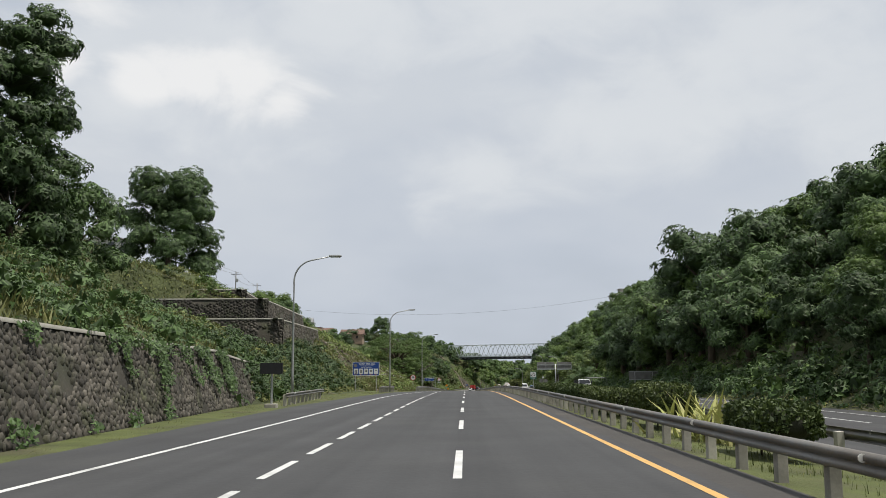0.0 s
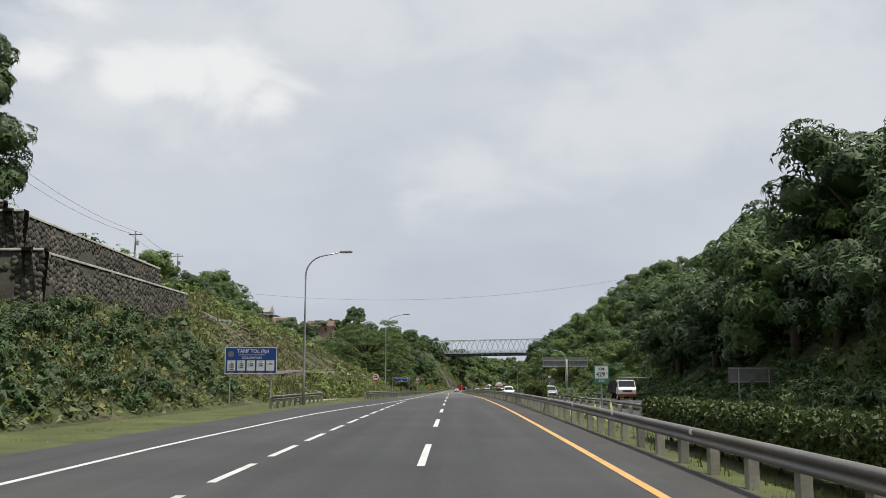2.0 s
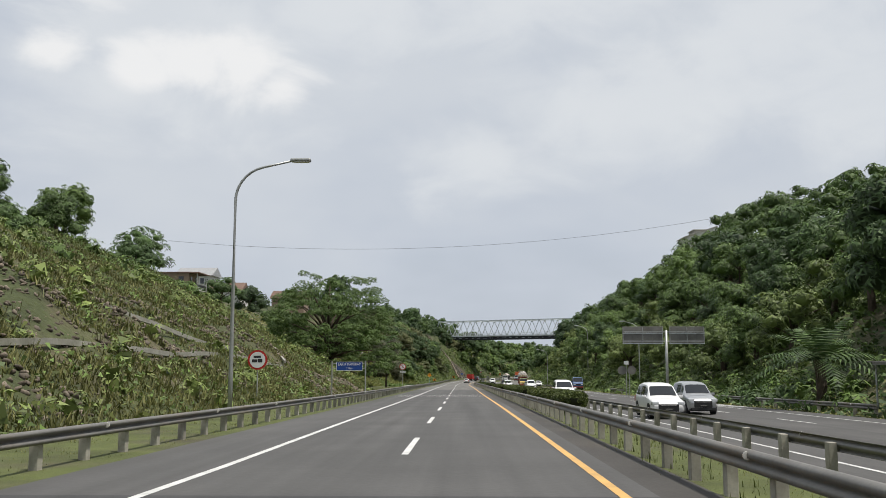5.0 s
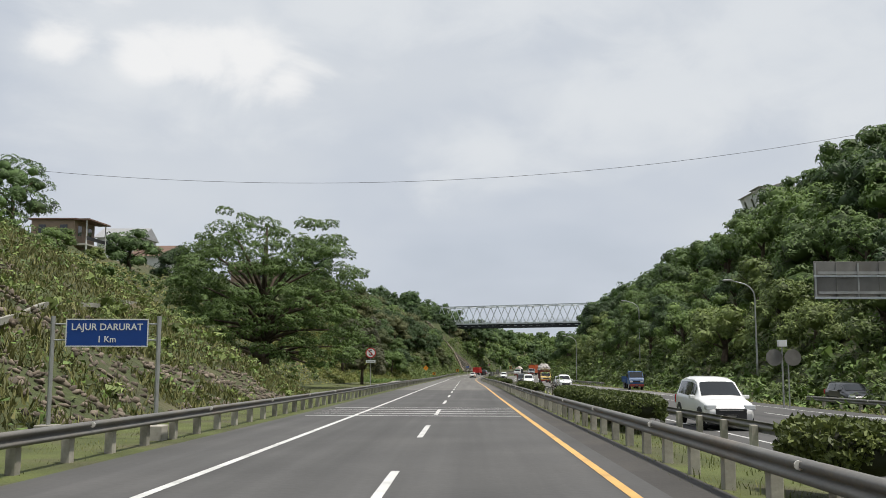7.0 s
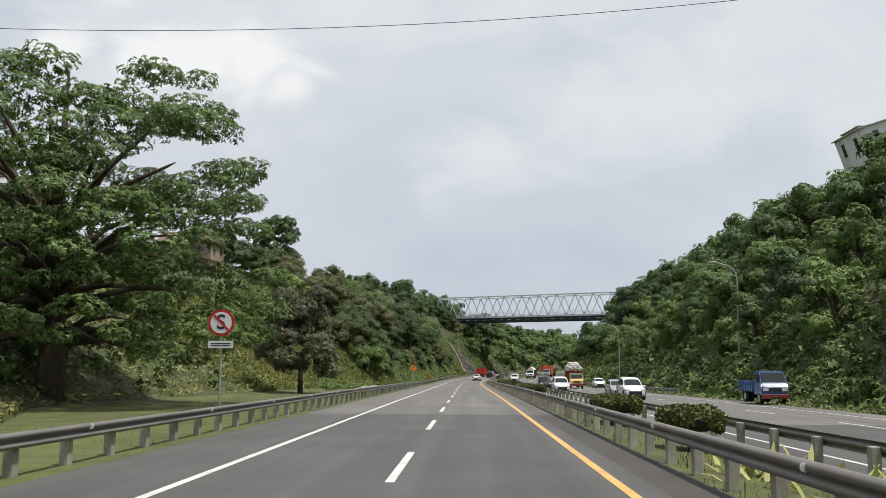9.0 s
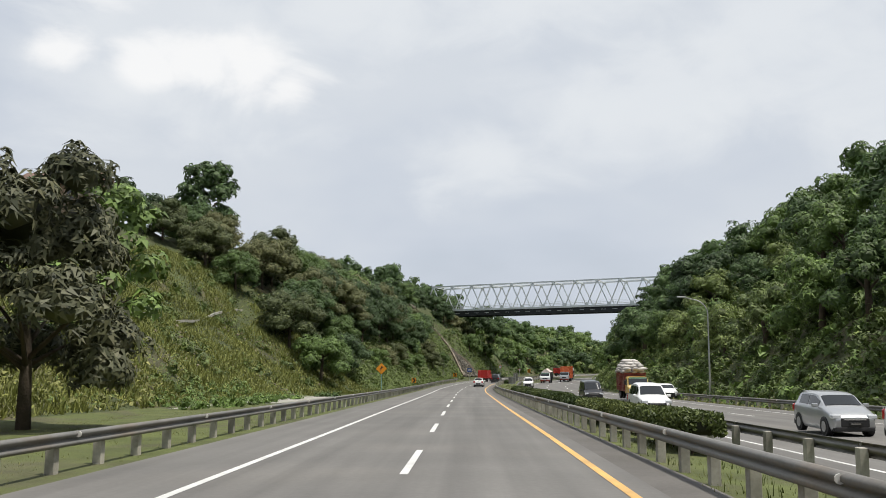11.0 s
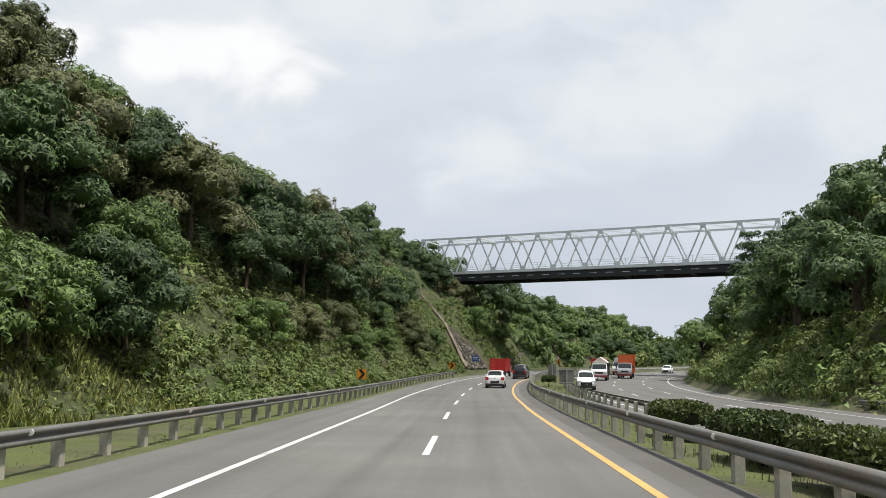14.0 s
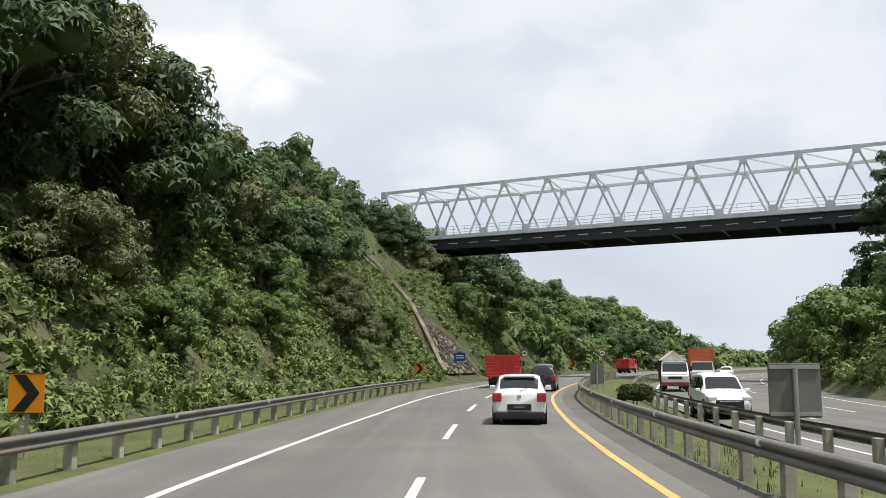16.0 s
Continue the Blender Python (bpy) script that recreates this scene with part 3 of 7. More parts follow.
def truss_bridge():
    d = (B1 - B0)
    length = Vector((d.x, d.y, 0)).length
    ang = math.degrees(math.atan2(d.y, d.x))
    ob = thing("truss_bridge", "pale grey steel truss bridge across the highway cutting", "bridge", pose(B0.x, B0.y, B0.z, 0, -math.degrees(math.atan2(d.z, length)), ang))
    n = 12
    pw, hgt, wid, skew = length / n, 6.5, 9.0, -0.9
    for y in (0, wid):
        k = skew * y / wid
        part("bottom_chord", beam(bmesh.new(), (k, y, 0), (length + k, y, 0), 0.40, 0.50), ob, mat=M_truss)
        part("top_chord", beam(bmesh.new(), (pw * 0.5 + k, y, hgt), (length - pw * 0.5 + k, y, hgt), 0.34, 0.34), ob, mat=M_truss)
        for i in range(n):
            part("diagonal", beam(bmesh.new(), (i * pw + k, y, 0), ((i + 0.5) * pw + k, y, hgt), 0.20, 0.24), ob, mat=M_truss)
            part("diagonal", beam(bmesh.new(), ((i + 0.5) * pw + k, y, hgt), ((i + 1) * pw + k, y, 0), 0.20, 0.24), ob, mat=M_truss)
            part("gusset_plate", boxmesh(i * pw - 0.5 + k, i * pw + 0.5 + k, y - 0.23, y + 0.23, -0.15, 0.85, 0.03), ob, mat=M_truss)
            part("gusset_plate", boxmesh((i + 0.5) * pw - 0.42 + k, (i + 0.5) * pw + 0.42 + k, y - 0.2, y + 0.2, hgt - 0.7, hgt + 0.2, 0.03), ob, mat=M_truss)
    for i in range(n):
        part("cross_strut", beam(bmesh.new(), ((i + 0.5) * pw, 0, hgt - 0.05), ((i + 0.5) * pw + skew, wid, hgt - 0.05), 0.18, 0.22), ob, mat=M_truss)
        if i < n - 1:
            part("cross_brace", beam(bmesh.new(), ((i + 0.5) * pw, 0, hgt), ((i + 1.5) * pw + skew, wid, hgt), 0.13, 0.13), ob, mat=M_truss)
    part("deck", boxmesh(-1, length + 1, 0.45, wid - 0.45, -0.05, 0.12), ob, "concrete roadway", mat=M_concrete)
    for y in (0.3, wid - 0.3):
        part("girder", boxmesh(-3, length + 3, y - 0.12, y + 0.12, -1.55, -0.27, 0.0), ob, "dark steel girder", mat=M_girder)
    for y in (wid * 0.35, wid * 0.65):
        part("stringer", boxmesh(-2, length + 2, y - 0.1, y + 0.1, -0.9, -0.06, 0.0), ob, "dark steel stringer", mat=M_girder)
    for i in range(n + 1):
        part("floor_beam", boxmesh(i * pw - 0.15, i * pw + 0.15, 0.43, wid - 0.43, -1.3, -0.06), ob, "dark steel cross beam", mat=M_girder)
    # pale strips laid on the girder face in place of its light slots
    for i in range(n * 2):
        part("girder_slot", boxmesh((i + 0.25) * pw / 2, (i + 0.7) * pw / 2, 0.168, 0.178, -0.92, -0.84), ob, "thin pale strip standing in for a light slot", mat=M_truss)
    for y in (0.62, wid - 0.62):
        bm = bmesh.new()
        for z in (0.6, 1.0, 1.4):
            beam(bm, (0, y, z), (length, y, z), 0.05, 0.05)
        for k in range(int(length / 1.6)):
            beam(bm, (k * 1.6, y, 0.1), (k * 1.6, y, 1.42), 0.05, 0.05)
        part("handrail", bm, ob, "thin steel handrail", mat=M_truss)
    for x in (-1.5, length + 1.5):
        part("abutment", boxmesh(x - 2.0, x + 2.0, -0.6, wid + 0.6, -9.0, -1.56, 0.05), ob, "concrete abutment in the slope", mat=M_concrete)
    return ob


truss_bridge()

# ---- plants ----
RS = np.random.RandomState(11)


def unit(n, rs):
    v = rs.normal(size=(n, 3))
    return v / np.linalg.norm(v, axis=1, keepdims=True)


def leaf_tris(c, nrm, size, rs, aspect=0.6):
    """Pointed leaves of one triangle, for foliage seen from afar."""
    n = len(c)
    a = np.cross(nrm, unit(n, rs))
    a /= np.maximum(np.linalg.norm(a, axis=1, keepdims=True), 1e-6)
    b = np.cross(nrm, a)
    L = size[:, None]
    v = np.stack([c - a * L * 0.35 - b * L * aspect * 0.5, c - a * L * 0.35 + b * L * aspect * 0.5, c + a * L * 0.6 - nrm * L * 0.15], 1)
    return v.reshape(-1, 3), np.arange(n * 3).reshape(n, 3)


def ball(n=1):
    bm = bmesh.new()
    bmesh.ops.create_icosphere(bm, subdivisions=n, radius=1)
    v = np.array([x.co[:] for x in bm.verts])
    f = np.array([[x.index for x in q.verts] for q in bm.faces])
    bm.free()
    return v, f


BALL_V, BALL_F = ball(1)


def sprays(c, axis, size, rs, k=5, wide=0.42, droop=0.35):
    """Rosettes of pointed leaves: centres, the way they face, leaf lengths. Each leaf is one triangle that arches outwards."""
    n = len(c)
    a = np.cross(axis, unit(n, rs))
    a /= np.maximum(np.linalg.norm(a, axis=1, keepdims=True), 1e-6)
    b = np.cross(axis, a)
    th = (np.arange(k) / k * math.tau)[None, :] + rs.uniform(0, math.tau, (n, 1)) + rs.uniform(-0.35, 0.35, (n, k))
    out = a[:, None] * np.cos(th)[..., None] + b[:, None] * np.sin(th)[..., None]
    tang = b[:, None] * np.cos(th)[..., None] - a[:, None] * np.sin(th)[..., None]
    L = (size[:, None] * rs.uniform(0.65, 1.25, (n, k)))[..., None]
    up = axis[:, None]
    root = c[:, None] + out * L * 0.22 + up * L * 0.10
    w = tang * L * wide * 0.5
    tip = c[:, None] + out * L - up * L * (droop * rs.uniform(0.3, 1.5, (n, k)))[..., None]
    v = np.stack([root - w, root + w, tip], 2).reshape(-1, 3)
    return v, np.arange(n * k * 3).reshape(-1, 3)


def crown_mesh(name, clumps, leaves, size, mat, seed, core=0.62, aspect=0.5, inner=9):
    """clumps: rows x, y, z, radius. Leaves stand in rosettes on the outside of each clump, round a few broad inner ones."""
    rs = np.random.RandomState(seed)
    cl = np.asarray(clumps, float)
    cnt = np.maximum(2, (leaves * cl[:, 3] ** 1.6 / 5).astype(int))
    idx = np.repeat(np.arange(len(cl)), cnt)
    n = len(idx)
    d = unit(n, rs)
    d[:, 2] = np.where(rs.rand(n) < 0.6, np.abs(d[:, 2]), d[:, 2])
    r = cl[idx, 3]
    c = cl[idx, :3] + d * (r * (0.62 + 0.42 * rs.rand(n)))[:, None] * np.array([1, 1, 0.85])
    ax = d * 0.75 + np.array([0, 0, 0.55]) + unit(n, rs) * 0.35
    ax /= np.linalg.norm(ax, axis=1, keepdims=True)
    v, f = sprays(c, ax, size * 1.15 * rs.uniform(0.7, 1.3, n), rs, 5, aspect * 0.85)
    idn = np.repeat(np.arange(len(cl)), inner)
    m = len(idn)
    v2, f2 = leaf_tris(cl[idn, :3] + unit(m, rs) * cl[idn, 3:] * 0.28, unit(m, rs), cl[idn, 3] * core * 1.7 * rs.uniform(0.7, 1.1, m), rs, 0.9)
    return mesh(name, np.concatenate([v, v2]), np.concatenate([f, f2 + len(v)]), mat)


def lobed_crown(name, lobes, per_m2, size, mat, seed, core=0.74, bumps=15, rough=0.34, low=-0.55, wide=0.40, k=6, droop=0.4, gaps=0.0):
    """lobes: rows x, y, z, radius, flatness. Each lobe is a heap of bulging clumps, closed by rosettes of leaves, with hollows between the clumps."""
    rs = np.random.RandomState(seed)
    vs, fs, q = [], [], 0
    lb = np.asarray(lobes, float)
    for i, (x, y, z, r, flat) in enumerate(lobes):
        n = max(10, int(2 * math.tau * r * r * (0.4 + 0.6 * flat) * per_m2))
        d = unit(n * 2, rs)
        d = d[d[:, 2] > low][:n]
        bd = unit(bumps, rs)
        near = d @ bd.T
        best = near.argmax(1)
        ang = np.arccos(np.clip(near[np.arange(len(d)), best], -1, 1))
        lift = np.clip(1 - (ang / (1.75 / math.sqrt(bumps))) ** 2, 0, 1)
        keep = rs.rand(len(d)) > gaps * (1 - lift) * 1.5
        d, best, lift = d[keep], best[keep], lift[keep]
        sq = np.array([1, 1, flat])
        rad = r * (1 - rough + rough * lift * rs.uniform(0.7, 1.1, bumps)[best] + rs.uniform(-0.05, 0.06, len(d)))
        c = np.array([x, y, z]) + d * rad[:, None] * sq
        if core:                                  # leaves buried in a neighbouring lobe are left out
            nb = lb[(np.linalg.norm(lb[:, :3] - (x, y, z), axis=1) < lb[:, 3] + r) & (np.arange(len(lb)) != i)]
            if len(nb):
                e = (c[:, None] - nb[None, :, :3]) / (nb[None, :, 3:4] * np.stack([np.ones(len(nb)), np.ones(len(nb)), nb[:, 4]], 1)[None])
                ok = (np.linalg.norm(e, axis=2) > 0.74).all(1)
                c, d, best = c[ok], d[ok], best[ok]
        if not len(c):
            continue
        ax = (d - bd[best] * 0.62) * 1.1 + d * 0.35 + np.array([0, 0, 0.55]) + unit(len(d), rs) * 0.3
        ax /= np.linalg.norm(ax, axis=1, keepdims=True)
        v, f = sprays(c, ax, size * rs.uniform(0.7, 1.3, len(d)), rs, k, wide, droop)
        vs.append(v)
        fs.append(f + q)
        q += len(v)
        if core:
            cv = BALL_V * r * core * (1 - rough * 0.6) * np.array([1, 1, flat]) * rs.uniform(0.85, 1.1, (len(BALL_V), 1)) + np.array([x, y, z])
            vs.append(cv)
            fs.append(BALL_F + q)
            q += len(cv)
    return mesh(name, np.concatenate(vs), np.concatenate(fs), mat)


def tree_lobes(w, h, n, rs, skirt=0.25, flat=0.8):
    """Lobes of a rounded, lopsided crown: w its half-width, h its height; the skirt hangs low round the stem."""
    out = [(rs.uniform(-0.12, 0.12) * w, rs.uniform(-0.12, 0.12) * w, h * 0.66, w * 0.62, flat)]
    for i in range(n):
        a = i * 2.39996 + rs.uniform(-0.4, 0.4)
        t = (i + 0.5) / n
        z = h * (skirt + (0.86 - skirt) * t) + rs.uniform(-0.05, 0.05) * h
        e = w * (0.66 - 0.42 * max(0, t - 0.35)) * rs.uniform(0.8, 1.1)
        r = w * rs.uniform(0.30, 0.46)
        out.append((math.cos(a) * e, math.sin(a) * e, min(z, h - r * flat), r, flat))
    return out


def trunk_mesh(height, r, limbs, seed, reach, spread=0.5):
    rs = random.Random(seed)
    bm = bmesh.new()
    top = (rs.uniform(-0.3, 0.3), rs.uniform(-0.3, 0.3), height)
    tube(bm, [(0, 0, -0.6), (top[0] * 0.2, top[1] * 0.3, height * 0.35), (top[0] * 0.8, top[1] * 0.6, height * 0.7), top], [r * 1.25, r, r * 0.75, r * 0.5], 7)
    for i in range(limbs):
        a = i * math.tau / limbs + rs.uniform(-0.4, 0.4)
        z0 = height * rs.uniform(0.55, 0.98)
        e = reach * rs.uniform(0.6, 1.0)
        rise = reach * rs.uniform(0.3, 0.9)
        p0 = Vector(top) * (z0 / height)
        p1 = p0 + Vector((math.cos(a) * e * spread, math.sin(a) * e * spread, rise * 0.6))
        p2 = p0 + Vector((math.cos(a) * e, math.sin(a) * e, rise))
        tube(bm, [p0, p1, p2], [r * 0.45, r * 0.3, r * 0.1], 5)
    return from_bm("trunk", bm, M_bark, True)


TREES = []
for i, (w, h, n, mi, sz) in enumerate([(4.0, 6.2, 9, 0, 0.38), (4.4, 6.8, 9, 1, 0.38), (3.6, 5.2, 8, 2, 0.36), (4.2, 5.6, 9, 3, 0.36), (4.8, 7.8, 10, 0, 0.40), (3.2, 6.6, 9, 1, 0.36), (3.9, 4.2, 8, 2, 0.36)]):
    rs = np.random.RandomState(100 + i)
    TREES.append((lobed_crown("crown", tree_lobes(w, h, n, rs, 0.2, 0.78), 3.9, sz, M_leaf[mi], 200 + i, k=5, bumps=22), trunk_mesh(h * 0.55, 0.16 + 0.03 * w, 5, 300 + i, w * 0.55)))
for i, (w, h, n, mi, sz) in enumerate([(4.4, 7.6, 12, 0, 0.32), (4.8, 8.2, 12, 3, 0.32), (4.2, 7.2, 11, 1, 0.32)]):
    rs = np.random.RandomState(140 + i)
    TREES.append((lobed_crown("crown", tree_lobes(w, h, n, rs, 0.24, 0.72), 6.0, sz, M_leaf[mi], 240 + i, bumps=26, k=5), trunk_mesh(h * 0.55, 0.2, 6, 340 + i, w * 0.6)))
for i, (w, h, n, mi) in enumerate([(4.2, 6.4, 8, 0), (4.6, 7.0, 8, 1), (4.8, 7.8, 9, 0)]):
    rs = np.random.RandomState(160 + i)
    TREES.append((lobed_crown("crown", tree_lobes(w, h, n, rs, 0.3, 0.78), 1.9, 0.50, M_leaf[mi], 260 + i, k=5), trunk_mesh(h * 0.55, 0.26, 5, 360 + i, w * 0.55)))
TREE_LABEL = ["dark green broadleaf tree on the slope", "green broadleaf tree on the slope", "light green leafy tree on the slope", "brownish flowering broadleaf tree on the slope",
              "tall dark green broadleaf tree on the slope", "slim green tree on the slope", "low light green spreading tree on the slope",
              "dense dark green tree on the steep slope", "dense brownish green flowering tree on the steep slope", "dense green tree on the steep slope",
              "dark green tree near the top of the hill", "green tree near the top of the hill", "tall dark tree near the top of the hill"]
MADE = {}


def tree(kind, s, u, scale=1.0, label=None, sink=0.0, turn=None, zs=1.0):
    p = G3(s, u, -sink)[0]
    m = pose(float(p[0]), float(p[1]), float(p[2]), 0, 0, RS.uniform(0, 360) if turn is None else turn)
    if kind not in MADE:
        ob = thing("tree", TREE_LABEL[kind], "tree", m, "trees on the slopes")
        part("trunk", TREES[kind][1], ob)
        part("crown", TREES[kind][0], ob)
        MADE[kind] = ob
    else:
        ob = copy_thing(MADE[kind], m)
    ob.scale = (scale, scale, scale * zs)
    if label:
        tagged(ob, label)
    return ob


def plant_rows(s0, s1, us, step, kinds, lo, hi):
    for u in us:
        s = s0 + RS.uniform(0, step)
        while s < s1:
            kind, ds, du, size = int(RS.choice(kinds)), RS.uniform(-1.2, 1.2), RS.uniform(-1.6, 1.6), RS.uniform(lo, hi)
            if not (167 < s + ds < 197 and 20 < u + du < 32):          # the palm and the shelter stand free
                tree(kind, s + ds, u + du, size, sink=0.5)
            s += step * RS.uniform(0.8, 1.25)


def woods(name, label, spots, mi, seed, size=0.75):
    """Far rows of trees, joined: spots are s, u, crown half-width, height."""
    rs = np.random.RandomState(seed)
    lb = []
    for s, u, w, h in spots:
        p = G3(s, u, -0.5)[0]
        lb += [(x + p[0], y + p[1], z + p[2], r, f) for x, y, z, r, f in tree_lobes(w, h, 6, rs, 0.25, 0.8)]
    ob = new(name, lobed_crown(name, lb, 0.95, size, M_leaf[mi], seed, bumps=10, k=5))
    return tagged(ob, label, "trees", kind="stuff")


def rows_of(s0, s1, us, step, w0, w1, h0, h1, rs):
    return [(s + rs.uniform(-2, 2), u + rs.uniform(-2, 2), rs.uniform(w0, w1), rs.uniform(h0, h1)) for u in us for s in np.arange(s0 + rs.uniform(0, step), s1, step)]


rsw = np.random.RandomState(15)
woods("hill_woods", "dark green trees along the top of the hill", rows_of(70, 190, [49, 58], 9, 4.5, 6.0, 8, 11, rsw), 0, 21)
woods("hill_woods", "green trees along the top of the hill", rows_of(190, 240, [51, 60], 9, 4.0, 5.0, 5, 7, rsw) + rows_of(240, 330, [51, 60], 9, 4.5, 6.0, 9, 12.5, rsw) + rows_of(330, 374, [50], 8, 3.5, 4.5, 4, 6, rsw) + rows_of(374, 480, [51, 60], 9, 4.5, 6.0, 9, 12, rsw), 1, 22)
woods("hill_woods", "green trees along the top of the wooded slope", rows_of(372, 432, [-45], 8, 4.0, 5.0, 5.0, 7.5, rsw) + rows_of(432, 530, [-34, -44], 8, 3.5, 4.5, 3.5, 5.0, rsw), 0, 23)
woods("hill_woods", "tall trees on the ridge beside the bridge", rows_of(492, 560, [-36, -46, -56], 8, 4.0, 5.5, 7, 11, rsw), 0, 25)
woods("hill_woods", "trees behind the grassy shelf", rows_of(286, 325, [-33], 8, 3.0, 4.0, 4, 5.5, rsw), 1, 24)
plant_rows(40, 80, [28, 34], 6.4, [7, 9, 7], 0.72, 0.95)
plant_rows(46, 88, [41], 7.2, [10, 11, 12], 1.15, 1.55)
plant_rows(80, 90, [28, 34], 6.4, [0, 4], 1.0, 1.3)
plant_rows(88, 130, [28.5, 34], 7.2, [0, 0, 1, 4, 5], 1.25, 1.6)
plant_rows(88, 130, [41], 7.5, [10, 11, 12], 1.2, 1.5)
plant_rows(130, 200, [29, 35], 8.0, [0, 0, 1, 4, 4], 1.25, 1.6)
plant_rows(130, 200, [42], 8.2, [10, 11, 12], 1.15, 1.5)
plant_rows(200, 285, [29.5, 36], 8.4, [0, 1, 1, 2, 2, 5, 6], 0.95, 1.4)
plant_rows(200, 285, [43.5], 8.4, [10, 11, 12, 11], 1.0, 1.4)
plant_rows(285, 400, [30, 36.5], 8.8, [0, 1, 1, 2, 2, 5, 6], 0.95, 1.35)
plant_rows(285, 400, [44], 8.4, [10, 11, 11], 1.05, 1.4)
plant_rows(400, 470, [29, 36.5], 8.6, [0, 1, 1, 2, 2, 5, 4], 1.05, 1.4)
plant_rows(400, 470, [44], 9.0, [10, 11, 12], 1.2, 1.5)
plant_rows(524, 640, [-13, -21, -31], 9.0, [10, 11, 11, 12], 0.7, 1.15)
plant_rows(470, 545, [25.5, 32, 39], 9.0, [10, 11, 11], 0.8, 1.2)
for s0, s1, u, lo, hi in ((398, 416, -15.8, 0.85, 1.0), (416, 440, -15.8, 1.1, 1.3), (398, 416, -21, 0.8, 0.95), (416, 440, -21, 1.05, 1.25), (398, 440, -27, 0.8, 0.95), (440, 472, -15.5, 0.8, 0.95), (440, 472, -21, 0.5, 0.65), (396, 472, -12.3, 0.42, 0.6)):
    plant_rows(s0, s1, [u], 5.8, [7, 8, 9], lo, hi)
plant_rows(472, 478, [-14.5, -20], 6.8, [0, 3], 0.65, 0.9)
plant_rows(499, 520, [-14.5, -20], 6.8, [0, 3, 1], 0.65, 0.9)
plant_rows(472, 520, [-27], 6.8, [0, 3, 1, 3, 1], 0.65, 0.95)
for s0, u, lo, hi in ((386, -38, 0.7, 0.9), (381, -32, 0.75, 0.95), (377, -26, 0.8, 1.0), (374, -20, 0.75, 0.95), (372, -14.6, 0.66, 0.85)):
    plant_rows(s0, 397, [u], 5.6, [7, 8, 8, 9], lo, hi)
for s, u, k, sc, zs in [(120, 33, 4, 1.75, 1.0), (142, 32, 4, 1.7, 1.0), (150, 37, 4, 1.7, 1.0), (474, 36, 4, 1.5, 1.0), (481, 41, 12, 1.6, 1.0), (499, -20.0, 7, 0.75, 1.0), (504, -24.0, 0, 0.85, 1.0), (532, -18, 12, 1.1, 1.0), (540, -24, 12, 1.2, 1.0), (436, 37, 0, 1.6, 1.1), (60, -36, 0, 1.2, 1.0), (160, -36, 1, 0.6, 1.0), (168, -37.5, 0, 0.7, 1.0), (175, -36, 4, 0.6, 1.0), (190, -37, 1, 0.55, 1.0), (198, -36, 0, 0.6, 1.0), (182, -43, 0, 0.8, 1.0), (205, -42, 4, 0.85, 0.8), (225, -44, 1, 0.8, 1.0),
                        (255, -46, 0, 0.9, 1.0), (240, -50, 1, 1.0, 1.0), (296, -44.5, 0, 1.15, 0.9), (309, -42, 4, 0.95, 0.9), (278, -46, 1, 0.55, 0.8), (286, -45, 2, 0.5, 0.8)]:
    tree(k, s, u, sc, zs=zs, sink=0.3)


def own_tree(label, s, u, half, height, trunk_h, n, per_m2, size, mat, seed, r, limbs=7, wide=0.40, skirt=0.2, flat=0.8, gaps=0.0, core=0.7, k=6):
    """A single tree with a crown of its own: n lobes, leaves of that size."""
    rs = np.random.RandomState(seed)
    lb = [(x, y, z + trunk_h * 0.8, q, f) for x, y, z, q, f in tree_lobes(half, height - trunk_h * 0.8, n, rs, skirt, flat)]
    p = G3(s, u, -0.1)[0]
    ob = thing("tree", label, "tree", pose(*[float(c) for c in p]), "trees on the slopes")
    part("trunk", trunk_mesh(trunk_h + height * 0.3, r, limbs, seed, half * 0.62, 0.55), ob)
    part("crown", lobed_crown("crown", lb, per_m2, size, mat, seed, core=core, wide=wide, gaps=gaps, k=k), ob)
    return ob


